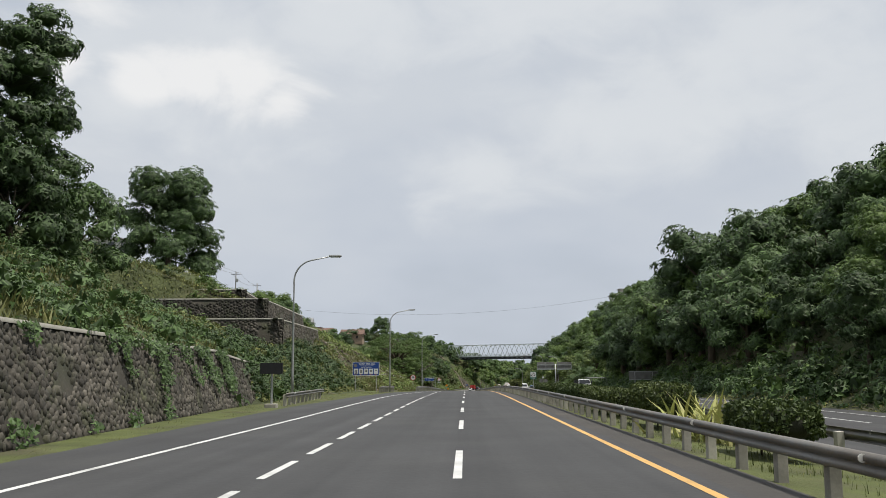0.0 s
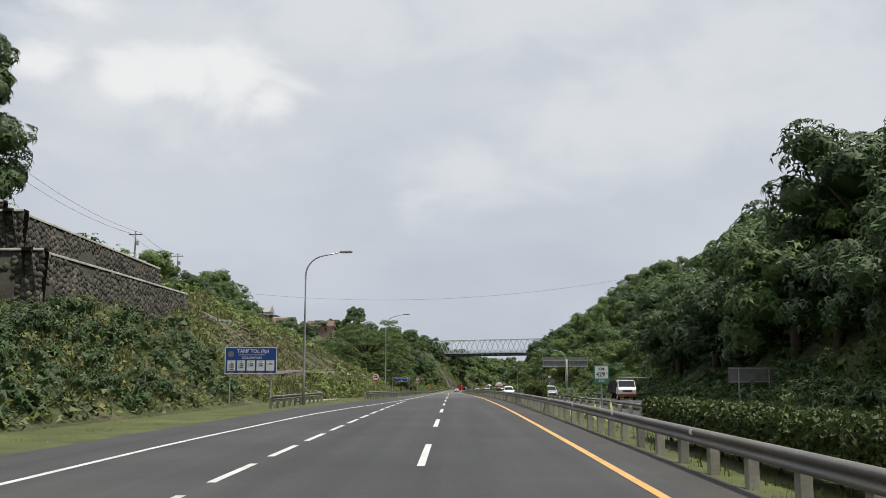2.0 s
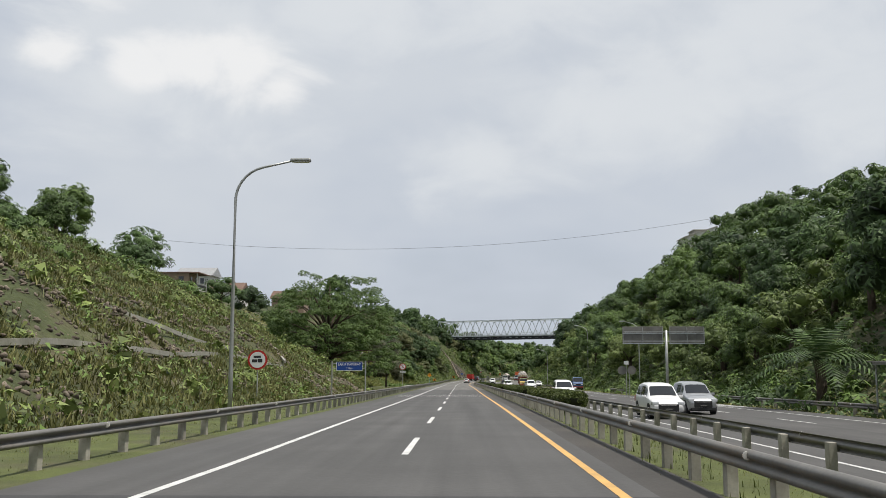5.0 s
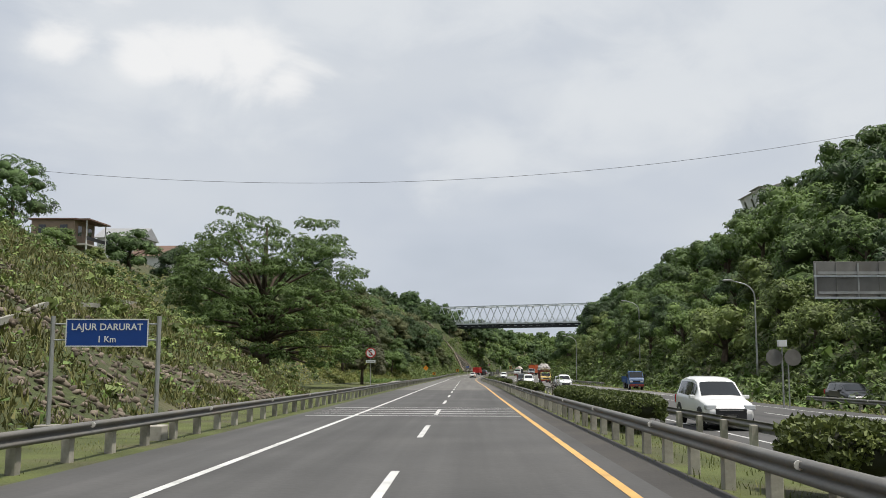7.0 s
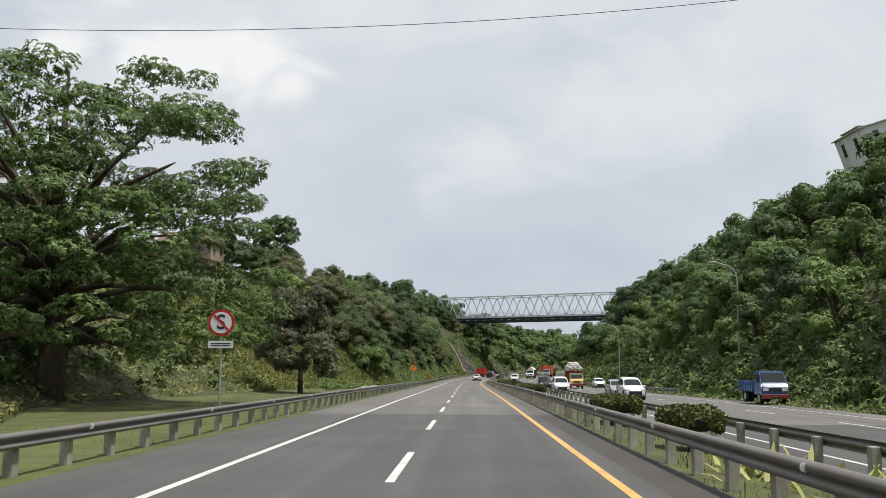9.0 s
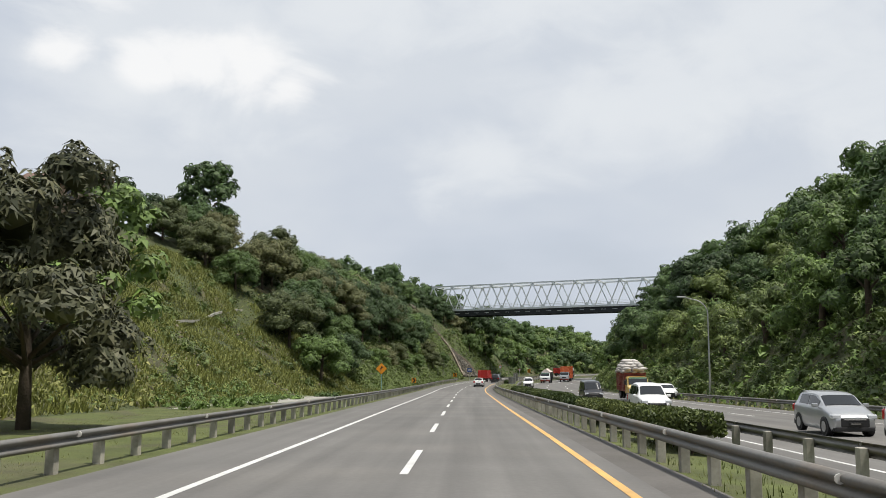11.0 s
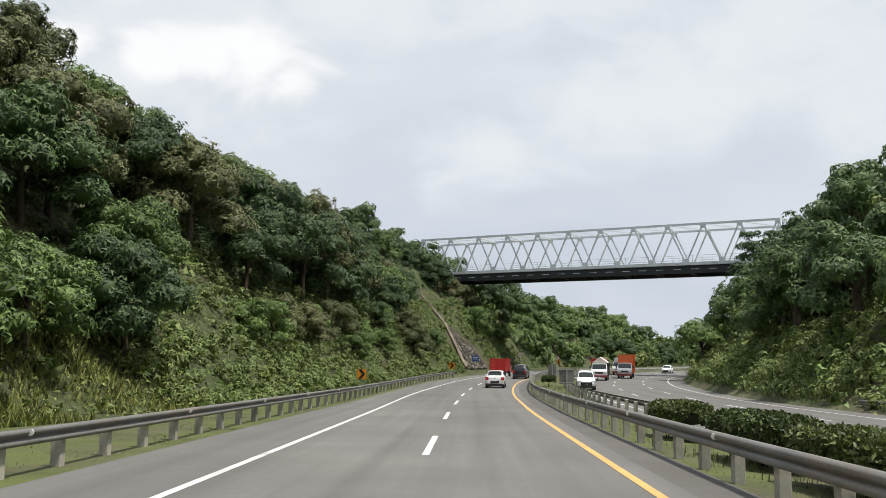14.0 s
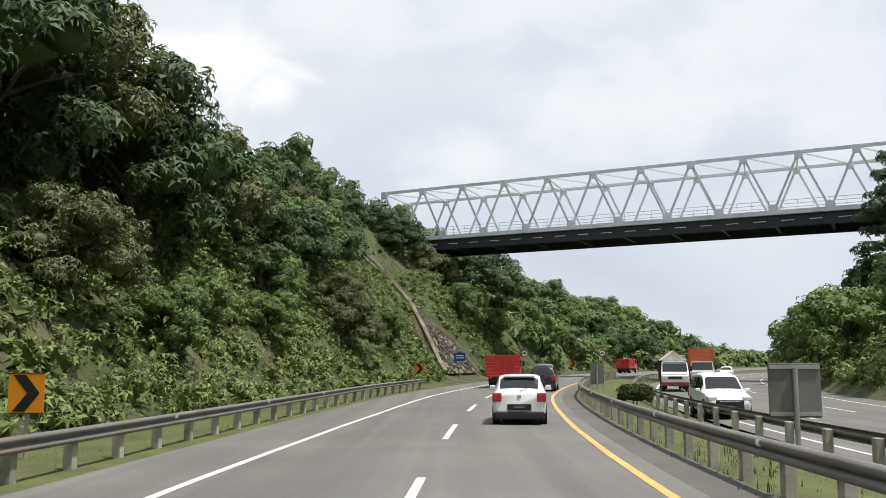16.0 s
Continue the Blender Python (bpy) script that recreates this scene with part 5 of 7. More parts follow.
def hedge(s0, s1, hgt, label, u=6.7, width=1.35, seed=0):
    """A clipped hedge: a solid core coloured dark for the shade inside, a thick coat of small leaves, a nearly level
    top.
    """
    rs = np.random.RandomState(900 + seed)
    p = G3(s0, u)[0]
    L, bot = s1 - s0, 0.22
    ob = thing("hedge", label, "hedge", pose(*[float(c) for c in p]), "bushes in the median")

    def shell(ls, a, grow):
        """Places on the rounded outline: ls along, a from one foot over the top to the other."""
        c, sn = np.cos(a), np.sin(a)
        box = (np.abs(c) ** 4 + np.abs(sn) ** 4) ** -0.25
        end = np.clip(np.minimum(ls, L - ls) / 0.55, 0.0, 1.0)
        end = np.sqrt(np.clip(1 - (1 - end) ** 2, 0.06, 1.0))
        lump = 1 + 0.11 * wobble(ls + s0, a * 1.3, 0.9, 40 + seed) + 0.07 * wobble(ls + s0, a, 0.35, 70 + seed)
        r = box * lump * end * grow
        mid = bot + (hgt - bot) * 0.5
        return u + c * r * width * 0.5, mid + sn * r * (hgt - bot) * 0.5

    # closed inner shell, its dark colour stands in for the hedge's shaded inside
    ls = np.linspace(0.06, L - 0.06, max(5, int(L / 0.35)))
    ring = np.linspace(0, math.tau, 13)[:-1]
    v = []
    for l in ls:
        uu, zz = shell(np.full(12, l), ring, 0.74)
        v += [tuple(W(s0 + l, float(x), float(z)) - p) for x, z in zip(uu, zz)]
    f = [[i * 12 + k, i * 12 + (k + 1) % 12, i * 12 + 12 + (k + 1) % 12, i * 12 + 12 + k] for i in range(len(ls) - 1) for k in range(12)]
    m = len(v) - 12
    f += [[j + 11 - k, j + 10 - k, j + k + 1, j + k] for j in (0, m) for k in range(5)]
    part("twig_mass", mesh("twig_mass", v, f, M_hedge_core), ob, "dark core coloured as the shade inside the hedge")
    n = int(L * (width + hgt) * 2 * 330)
    l = rs.uniform(0.02, L - 0.02, n)
    a = rs.uniform(-0.25 * math.pi, 1.25 * math.pi, n)
    uu, zz = shell(l, a, 1.0 - 0.26 * rs.uniform(0, 1, n) ** 2.2 + rs.normal(0, 0.025, n))
    q = W(s0 + l, uu, zz) - p
    d = rs.normal(0, 1, (n, 3)) + np.stack([np.zeros(n), np.zeros(n), np.full(n, 0.35)], 1)
    d /= np.linalg.norm(d, axis=1)[:, None]
    e = np.cross(d, rs.normal(0, 1, (n, 3)))
    e /= np.linalg.norm(e, axis=1)[:, None]
    size = rs.uniform(0.045, 0.085, n)[:, None]
    v = np.stack([q - d * size, q + e * size * 0.5, q + d * size, q - e * size * 0.5], 1).reshape(-1, 3)
    part("foliage", mesh("foliage", v, np.arange(n * 4).reshape(n, 4), M_hedge), ob)
    k_n = max(2, int(L / 1.2))
    for k in range(k_n):
        q = W(s0 + 0.4 + (L - 0.8) * (k + 0.5) / k_n, u, -0.3) - p
        part("stem", STEM, ob, m=pose(*[float(c) for c in q], rs.uniform(-8, 8), rs.uniform(-8, 8), 0))
    return ob


HEDGES = [(18.3, 21.6, 1.05), (28.3, 33.6, 1.35), (36.8, 47, 1.05), (50, 59.3, 1.1), (63, 77, 1.05), (113.8, 118, 1.5), (170, 183, 1.0), (185.5, 187, 0.95), (188.5, 191, 1.0),
          (203.5, 213.5, 1.0), (217, 225, 1.0), (246, 248, 0.9), (256, 260.5, 0.9), (295, 301, 0.85), (302.6, 305, 0.8), (306.5, 314.5, 0.8), (318, 321, 0.75), (325, 334, 0.85), (337, 344.5, 0.85),
          (346, 350, 0.85), (355, 363.5, 0.85), (364.5, 368.5, 0.9), (372, 375, 0.9), (434.8, 436.4, 0.95)]
for i, (a, b, hh) in enumerate(HEDGES):
    hedge(a, b, hh, "clipped green hedge in the median" if b - a > 4 else "round green bush in the median", seed=i)


def spiky(s, u, n, seed, size=1.5):
    rs = np.random.RandomState(seed)
    p = G3(s, u)[0]
    ob = thing("spiky_plant", "spiky yellow green striped agave clump in the median", "plant", pose(*[float(c) for c in p]), "bushes in the median")
    for i in range(n):
        a, t = rs.uniform(0, math.tau), rs.uniform(0.5, 1.3)
        L = size * rs.uniform(0.7, 1.1)
        o = Vector((rs.normal(0, 0.45), rs.normal(0, 0.8), 0))
        d = Vector((math.cos(a) * math.cos(t), math.sin(a) * math.cos(t), math.sin(t)))
        w = Vector((-math.sin(a), math.cos(a), 0)) * 0.045
        mid, tip = o + d * L * 0.55, o + d * L + Vector((0, 0, -0.18 * L))
        part("leaf", mesh("leaf", [o - w, o + w, mid + w * 1.1, mid - w * 1.1, tip], [[0, 1, 2], [0, 2, 3], [3, 2, 4]], M_agave), ob)


M_agave = material("striped_agave", (0.46, 0.43, 0.17), tint=(0.24, 0.28, 0.08), **LEAF)
spiky(24.7, 6.6, 110, 1, 1.9)
spiky(90.5, 6.6, 45, 4, 1.1)
spiky(241, 6.6, 30, 2, 1.0)
spiky(236.5, 6.7, 24, 3, 0.9)


def potted_tree(s, u):
    """A thin young tree in a black tub."""
    rs = random.Random(6)
    p = G3(s, u)[0]
    ob = thing("potted_tree", "thin young tree in a black plastic tub on the median", "potted tree", pose(*[float(c) for c in p]), "bushes in the median")
    bm = rod(bmesh.new(), (0, 0, -0.05), (0, 0, 0.5), 0.30, 0.38, 16)
    part("tub", bm, ob, "black plastic tub", mat=M_tub)
    bm = bmesh.new()
    tube(bm, [(0, 0, 0.4), (0.03, 0.02, 0.9), (-0.02, 0.05, 1.3)], [0.035, 0.028, 0.02], 6)
    tips = []
    for k in range(7):
        a = k * 2.4
        t = (math.cos(a) * 0.5, math.sin(a) * 0.5, 1.5 + 0.35 * (k % 3))
        tube(bm, [(0, 0.03, 0.9 + 0.06 * k), (t[0] * 0.6, t[1] * 0.6, t[2] - 0.25), t], [0.016, 0.011, 0.005], 5)
        tips.append((*t, 0.2))
    part("stem", bm, ob, "thin forked stem", mat=M_bark)
    part("foliage", crown_mesh("foliage", tips, 420, 0.07, M_leaf[1], 71, core=0.2, inner=2), ob)


M_tub = material("black_tub", (0.02, 0.02, 0.02), 0.6, vary=0.15, bump=0.05)
potted_tree(231.8, 6.6)

# ---- lamp posts, signs, boards ----
M_lamp = material("lamp_post_galvanised", (0.40, 0.41, 0.40), 0.45, 0.5, vary=0.12, bump=0.05, dirt=(0.25, 0.24, 0.22), dirt_amount=0.4)
M_dark = material("dark_metal", (0.03, 0.03, 0.032), 0.5, 0.2, vary=0.15, bump=0.03)
M_black = material("black_sheet", (0.012, 0.012, 0.013), 0.45, vary=0.1, bump=0.0)
M_signback = material("weathered_aluminium_back", (0.19, 0.185, 0.17), 0.6, 0.2, vary=0.25, scale=1.2, bump=0.05, dirt=(0.11, 0.10, 0.085), dirt_amount=0.8)
M_blue = material("sign_blue", (0.010, 0.055, 0.26), 0.4, vary=0.08, bump=0.0)
M_signwhite = material("sign_white", (0.70, 0.71, 0.70), 0.4, vary=0.06, bump=0.0)
M_signred = material("sign_red", (0.42, 0.018, 0.015), 0.4, vary=0.08, bump=0.0)
M_orange = material("sign_amber", (0.72, 0.27, 0.015), 0.4, vary=0.08, bump=0.0)
M_signgreen = material("sign_green_post", (0.05, 0.16, 0.12), 0.5, vary=0.1, bump=0.0)
M_cyanpost = material("sign_teal_post", (0.16, 0.30, 0.28), 0.5, vary=0.1, bump=0.0)
M_lens = material("lamp_lens", (0.55, 0.55, 0.50), 0.2, vary=0.05, bump=0.0)


def lamp_post(s, u, arm, height, label, lean=0):
    """Tapered column with an arm that curves over the road; arm: reach, positive to the right."""
    ob = thing("street_lamp", label, "street lamp", at(s, u, float(ground_h(s, u)[0])), "street lamps")
    sg_ = 1 if arm > 0 else -1
    pts = [(0, 0, -0.4), (0, 0, 2.0), (0, 0, 5.0), (0, 0, height - 1.6)]
    rad = [0.095, 0.085, 0.07, 0.058]
    for k in range(1, 8):
        a = k / 7 * math.radians(78)
        pts.append((sg_ * 1.35 * (1 - math.cos(a)), 0, height - 1.6 + 1.35 * math.sin(a)))
        rad.append(0.055 - k * 0.001)
    pts.append((arm - sg_ * 0.35, 0, height - 0.02))
    rad.append(0.04)
    part("column", tube(bmesh.new(), pts, rad, 10), ob, mat=M_lamp, smooth=True)
    part("base_plate", boxmesh(-0.2, 0.2, -0.2, 0.2, -0.05, 0.03, 0.01), ob, mat=M_lamp)
    bm = bmesh.new()
    x0, x1 = sorted((arm - sg_ * 0.45, arm + sg_ * 0.35))
    box(bm, x0, x1, -0.15, 0.15, height - 0.07, height + 0.07, 0.05)
    head = part("lamp_head", bm, ob, "flat grey lamp head", mat=M_lamp)
    part("lens", boxmesh(x0 + 0.12, x1 - 0.08, -0.11, 0.11, height - 0.09, height - 0.066), head, mat=M_lens)
    return ob


for s, u, arm, h in [(56.9, -10.9, 2.7, 9.4), (108.7, -8.95, 2.7, 10.0), (161.6, -7.5, 2.6, 10.2)]:
    lamp_post(s, u, arm, h, "tall galvanised street lamp behind the guardrail")
for s, u, arm, h in [(256, 26.8, -2.4, 9.0), (311.7, 27.3, -2.3, 10.0), (356, 23.2, -2.4, 9.6)]:
    lamp_post(s, u, arm, h, "tall galvanised street lamp beside the oncoming lanes")


def text_mesh(body, size, mat, spacing=1.0):
    cu = bpy.data.curves.new("text", "FONT")
    cu.body, cu.size, cu.align_x, cu.align_y = body, size, "CENTER", "CENTER"
    cu.extrude, cu.space_character, cu.offset = 0.003, spacing, size * 0.012
    tmp = new("tmp", cu)
    me = bpy.data.meshes.new_from_object(tmp.evaluated_get(bpy.context.evaluated_depsgraph_get()))
    bpy.data.objects.remove(tmp)
    me.materials.clear()
    me.materials.append(mat)
    return me


def writing(body, size, mat, parent, x, y, z, spacing=1.0, label=""):
    return part("lettering", text_mesh(body, size, mat, spacing), parent, label or "painted lettering", pose(x, y, z, 90, 0, 0))


def plate(parent, name, x0, x1, z0, z1, y, mat, label="", t=0.012, bevel=0.0):
    return part(name, boxmesh(x0, x1, y - t, y, z0, z1, bevel), parent, label, mat=mat)


def disc(r, y, t, n=40):
    bm = bmesh.new()
    bmesh.ops.create_cone(bm, cap_ends=True, segments=n, radius1=r, radius2=r, depth=t, matrix=Matrix.Translation((0, y, 0)) @ Matrix.Rotation(math.pi / 2, 4, "X"))
    return bm


def post(parent, x, z1, r=0.045, mat=None, name="post", z0=-0.4, y=0.06):
    return part(name, rod(bmesh.new(), (x, y, z0), (x, y, z1), r, r, 10), parent, mat=mat or M_lamp)


def sign_at(name, s, u, label, category="road sign", turn=0.0, h=None):
    return thing(name, label, category, at(s, u, float(ground_h(s, u)[0]) + 0.06 if h is None else h, turn), "road signs")


# toll tariff board
ob = sign_at("tariff_sign", 104, -11.35, "blue toll tariff board with white vehicle panels on two posts", h=-0.05)
for x in (-1.25, 1.2):
    post(ob, x, 2.3, 0.05)
brd = plate(ob, "board", -1.55, 1.55, 1.98, 3.55, 0, M_blue, "blue board with a white rim", bevel=0.004)
for x0, x1, z0, z1 in ((-1.55, 1.55, 3.51, 3.55), (-1.55, 1.55, 1.98, 2.02), (-1.55, -1.51, 2.024, 3.506), (1.51, 1.55, 2.024, 3.506)):
    plate(brd, "rim", x0, x1, z0, z1, -0.014, M_signwhite, "white rim", 0.004)
writing("TARIF TOL (Rp)", 0.28, M_signwhite, brd, 0.12, -0.016, 3.32)
writing("GOLONGAN", 0.2, M_signwhite, brd, 0.05, -0.016, 2.93)
plate(brd, "small_print", -0.72, 0.85, 3.09, 3.12, -0.014, M_signwhite, "line of small white print", 0.004)
emblem = part("emblem", disc(0.19, -0.016, 0.006), brd, "pale round emblem", pose(-1.2, 0, 3.15), M_signback)
for i, rn in enumerate(["I", "II", "III", "IV", "V"]):
    x = -1.16 + i * 0.58
    pn = plate(brd, "panel", x - 0.24, x + 0.24, 2.17, 2.78, -0.014, M_signwhite, "white vehicle panel", 0.004)
    writing(rn, 0.13, M_dark, pn, x, -0.022, 2.69)
    for k in range((4, 3, 2, 2, 1)[i]):
        z = 2.57 - k * 0.11
        plate(pn, "pictogram", x - 0.15, x + 0.15, z - 0.03, z, -0.020, M_dark, "dark vehicle pictogram", 0.003)
        plate(pn, "pictogram", x - 0.06, x + 0.13, z + 0.002, z + 0.035, -0.020, M_dark, "dark vehicle pictogram", 0.003)
    plate(brd, "price_line", x - 0.15, x + 0.15, 2.07, 2.10, -0.014, M_orange, "thin line of price print", 0.004)

# emergency lane board
ob = sign_at("lane_sign", 199, -7.65, "blue direction board with white lettering between two posts", h=0.0)
post(ob, -1.38, 3.05, 0.055)
post(ob, 1.32, 3.05, 0.055)
for x in (-1.38, 1.32):
    part("footing", boxmesh(x - 0.25, x + 0.25, -0.2, 0.3, -0.25, 0.35, 0.02), ob, "concrete footing", mat=M_concrete)
for z in (2.45, 2.85):
    part("cross_bar", rod(bmesh.new(), (-1.38, 0.05, z), (1.32, 0.05, z), 0.02, 0.02, 6), ob, mat=M_lamp)
brd = plate(ob, "board", -1.02, 1.08, 2.28, 2.98, 0, M_blue, "blue board with a white rim", bevel=0.004)
for x0, x1, z0, z1 in ((-1.02, 1.08, 2.95, 2.98), (-1.02, 1.08, 2.28, 2.31), (-1.02, -0.99, 2.314, 2.946), (1.05, 1.08, 2.314, 2.946)):
    plate(brd, "rim", x0, x1, z0, z1, -0.014, M_signwhite, "white rim", 0.004)
writing("LAJUR DARURAT", 0.235, M_signwhite, brd, 0.03, -0.016, 2.77, 1.02)
writing("1 Km", 0.22, M_signwhite, brd, 0.03, -0.016, 2.46)

# dark message board
ob = sign_at("message_board", 47.5, -10.2, "unlit black message board on a single post", "message board", h=-0.05)
post(ob, 0, 2.3, 0.06)
plate(ob, "board", -0.6, 0.6, 1.82, 2.40, 0, M_black, "black display panel", 0.12, 0.01)
part("footing", boxmesh(-0.3, 0.3, -0.3, 0.3, -0.3, 0.25, 0.03), ob, "concrete footing", mat=M_concrete)


def round_sign(s, u, r, hc, label, inner, h=0.0, slash=True):
    ob = sign_at("round_sign", s, u, label, h=h)
    post(ob, 0, hc + r * 0.8, 0.035)
    part("face", disc(r, -0.004, 0.012), ob, "red ringed sign face", pose(0, 0, hc), M_signred)
    f = part("field", disc(r * 0.80, -0.014, 0.006), ob, "white field", pose(0, 0, hc), M_signwhite)
    if inner == "S":
        writing("S", r * 1.55, M_dark, f, 0, -0.022, 0)
    else:
        for x0, x1, z0, z1 in ((-0.55, 0.0, -0.25, 0.05), (0.05, 0.5, -0.25, 0.1), (-0.4, 0.35, 0.2, 0.42)):
            plate(f, "pictogram", x0 * r, x1 * r, z0 * r, z1 * r, -0.018, M_dark, "dark pictogram", 0.003)
    if slash:
        part("slash", beam(bmesh.new(), (-r * 0.55, -0.026, r * 0.55), (r * 0.55, -0.026, -r * 0.55), 0.004, r * 0.17), f, "red slash", mat=M_signred)
    return ob


round_sign(177, -10.0, 0.55, 2.65, "round red ringed no overtaking sign on a post", "pict", h=0.0, slash=False)
ob = round_sign(254.8, -7.0, 0.45, 3.35, "round no stopping sign with a small plate below", "S")
pl = plate(ob, "lower_plate", -0.42, 0.42, 2.5, 2.74, 0, M_signwhite, "small white plate")
for z in (2.58, 2.65):
    plate(pl, "print_line", -0.34, 0.34, z - 0.015, z + 0.015, -0.014, M_dark, "dark line of print", 0.003)


def bend_sign(s, u):
    ob = sign_at("bend_sign", s, u, "amber diamond sign with a black curved arrow", h=0.0)
    post(ob, 0, 2.9, 0.035, M_cyanpost)
    q = math.sqrt(0.5)
    f = part("face", boxmesh(-0.37, 0.37, -0.012, 0, -0.37, 0.37, 0.004), ob, "amber diamond", pose(0, 0, 2.62, 0, 45, 0), M_orange)
    bm = bmesh.new()
    beam(bm, (-0.08, -0.018, 2.38), (-0.08, -0.018, 2.62), 0.006, 0.085)
    beam(bm, (-0.08, -0.018, 2.60), (0.06, -0.018, 2.74), 0.006, 0.085)
    v = [bm.verts.new(c) for c in ((0.0, -0.018, 2.66), (0.0, -0.018, 2.86), (0.2, -0.018, 2.76))]
    bm.faces.new(v)
    part("arrow", bm, ob, "black bend arrow", mat=M_black)


bend_sign(357, -6.85)


def chevron(s, u, size, hc, turn=0.0):
    ob = sign_at("chevron_sign", s, u, "amber chevron board with a black arrow", h=0.0, turn=turn)
    post(ob, 0, hc + size * 0.4, 0.035)
    h2 = size / 2
    b = plate(ob, "board", -h2, h2, hc - h2 * 1.08, hc + h2 * 1.08, 0, M_orange, "amber board", bevel=0.004)
    for x0, x1, z0, z1 in ((-h2, h2, 1.04, 1.08), (-h2, h2, -1.08, -1.04)):
        plate(b, "rim", x0, x1, hc + h2 * z0, hc + h2 * z1, -0.014, M_black, "black rim", 0.003)
    c = [(-0.75, 0.98), (-0.05, 0.98), (0.75, 0.0), (-0.05, -0.98), (-0.75, -0.98), (0.05, 0.0)]
    bm = bmesh.new()
    vs = [bm.verts.new((x * h2, -0.017, hc + z * h2)) for x, z in c]
    bm.faces.new((vs[0], vs[5], vs[2], vs[1]))
    bm.faces.new((vs[5], vs[4], vs[3], vs[2]))
    part("arrow", bm, b, "black chevron", mat=M_black)


chevron(415, -7.6, 0.72, 1.25)
chevron(466, -8.0, 0.8, 1.35, -6)
chevron(530, -6.5, 0.9, 1.5, -10)

# blue board and round sign near the bend, small signs in the median
ob = sign_at("blue_sign", 476, -6.9, "small blue direction board on a post", h=0.0)
post(ob, 0, 2.6, 0.04)
b = plate(ob, "board", -0.5, 0.5, 1.9, 2.65, 0, M_blue, "blue board")
for z in (2.2, 2.4):
    plate(b, "print_line", -0.36, 0.36, z - 0.05, z + 0.03, -0.014, M_signwhite, "white line of print", 0.003)
round_sign(504, -6.5, 0.4, 2.8, "round red ringed sign on a post near the bend", "pict", h=0.0, slash=False)
round_sign(467, 5.9, 0.24, 2.5, "round red ringed sign on a post in the median", "pict", h=0.0, slash=False)


def board_back(s, u, w, h0, h1, label, legs=2, turn=0.0, leg_mat=None, frame=True):
    ob = sign_at("sign_back", s, u, label, turn=turn, h=float(ground_h(s, u)[0]))
    xs = (0,) if legs == 1 else (-w * 0.3, w * 0.3)
    for x in xs:
        post(ob, x, h1 - 0.1, 0.055, leg_mat, y=-0.06)
    part("board", boxmesh(-w / 2, w / 2, 0, 0.03, h0, h1, 0.006), ob, "bare grey back of a sign", mat=M_signback)
    if frame:
        for x0, x1, z0, z1 in ((-w / 2, w / 2, h1 - 0.12, h1 - 0.04), (-w / 2, w / 2, h0 + 0.04, h0 + 0.12)):
            part("batten", boxmesh(x0 + 0.02, x1 - 0.02, -0.035, -0.003, z0, z1), ob, mat=M_lamp)
    return ob


board_back(120.4, 24.0, 3.9, 1.3, 2.5, "grey back of a wide low sign on two posts")
p16 = board_back(417.6, 7.85, 1.1, 0.95, 2.1, "grey back of a square sign on one post in the median", legs=1)


def distance_marker(s, u):
    ob = sign_at("distance_marker", s, u, "white kilometre sign with a dark green rim on a post")
    post(ob, 0, 2.2, 0.035)
    rim = plate(ob, "rim", -0.31, 0.31, 1.53, 2.28, 0, M_signgreen, "dark green sheet", bevel=0.004)
    plate(rim, "field", -0.265, 0.265, 1.74, 2.235, -0.014, M_signwhite, "white field", 0.003)
    writing("KM", 0.17, M_dark, rim, 0, -0.022, 2.13, 1.1)
    writing("429", 0.25, M_dark, rim, -0.04, -0.022, 1.90)
    writing("C", 0.10, M_dark, rim, 0.215, -0.022, 1.96)
    writing("800", 0.14, M_signwhite, rim, 0, -0.018, 1.64, 1.2)


distance_marker(88, 6.8)
board_back(463, 5.6, 0.95, 0.4, 1.9, "grey back of a small sign where the median curves", legs=1, frame=False)

ob = sign_at("double_sign_back", 231.3, 20.4, "backs of two round signs on one post with a box above", h=-0.4)
post(ob, 0, 4.0, 0.05)
post(ob, 0.35, 3.3, 0.04)
for x in (-0.48, 0.62):
    part("disc", disc(0.5, 0.02, 0.02), ob, "grey back of a round sign", pose(x, 0, 3.05), M_signback)
part("box", boxmesh(-0.25, 0.25, -0.15, 0.15, 3.7, 4.1, 0.01), ob, "small white box", mat=M_signwhite)


def gantry(s, u):
    ob = sign_at("gantry_sign", s, u, "grey backs of two overhead boards on a tall pole", h=-0.4)
    part("pole", rod(bmesh.new(), (0, 0, -0.5), (0, 0, 7.0), 0.16, 0.13, 12), ob, mat=M_lamp, smooth=True)
    for x0, x1 in ((-4.45, -0.3), (0.35, 3.95)):
        b = part("board", boxmesh(x0, x1, 0.1, 0.14, 5.6, 7.4, 0.01), ob, "grey back of a sign board", mat=M_signback)
        for z in (5.66, 6.7):
            part("rail", boxmesh(x0, x1, 0.02, 0.095, z - 0.05, z + 0.05), b, "pale rail", mat=M_truss)
        for k in range(5):
            x = x0 + 0.06 + (x1 - x0 - 0.12) * k / 4
            part("stiffener", boxmesh(x - 0.035, x + 0.035, 0.03, 0.096, 5.72, 7.32), b, mat=M_lamp if k in (0, 2, 4) else M_signback)
    for z in (5.9, 6.85):
        part("arm", boxmesh(-4.3, 3.8, -0.05, 0.018, z - 0.06, z + 0.06), ob, mat=M_lamp)


gantry(219.5, 22.4)

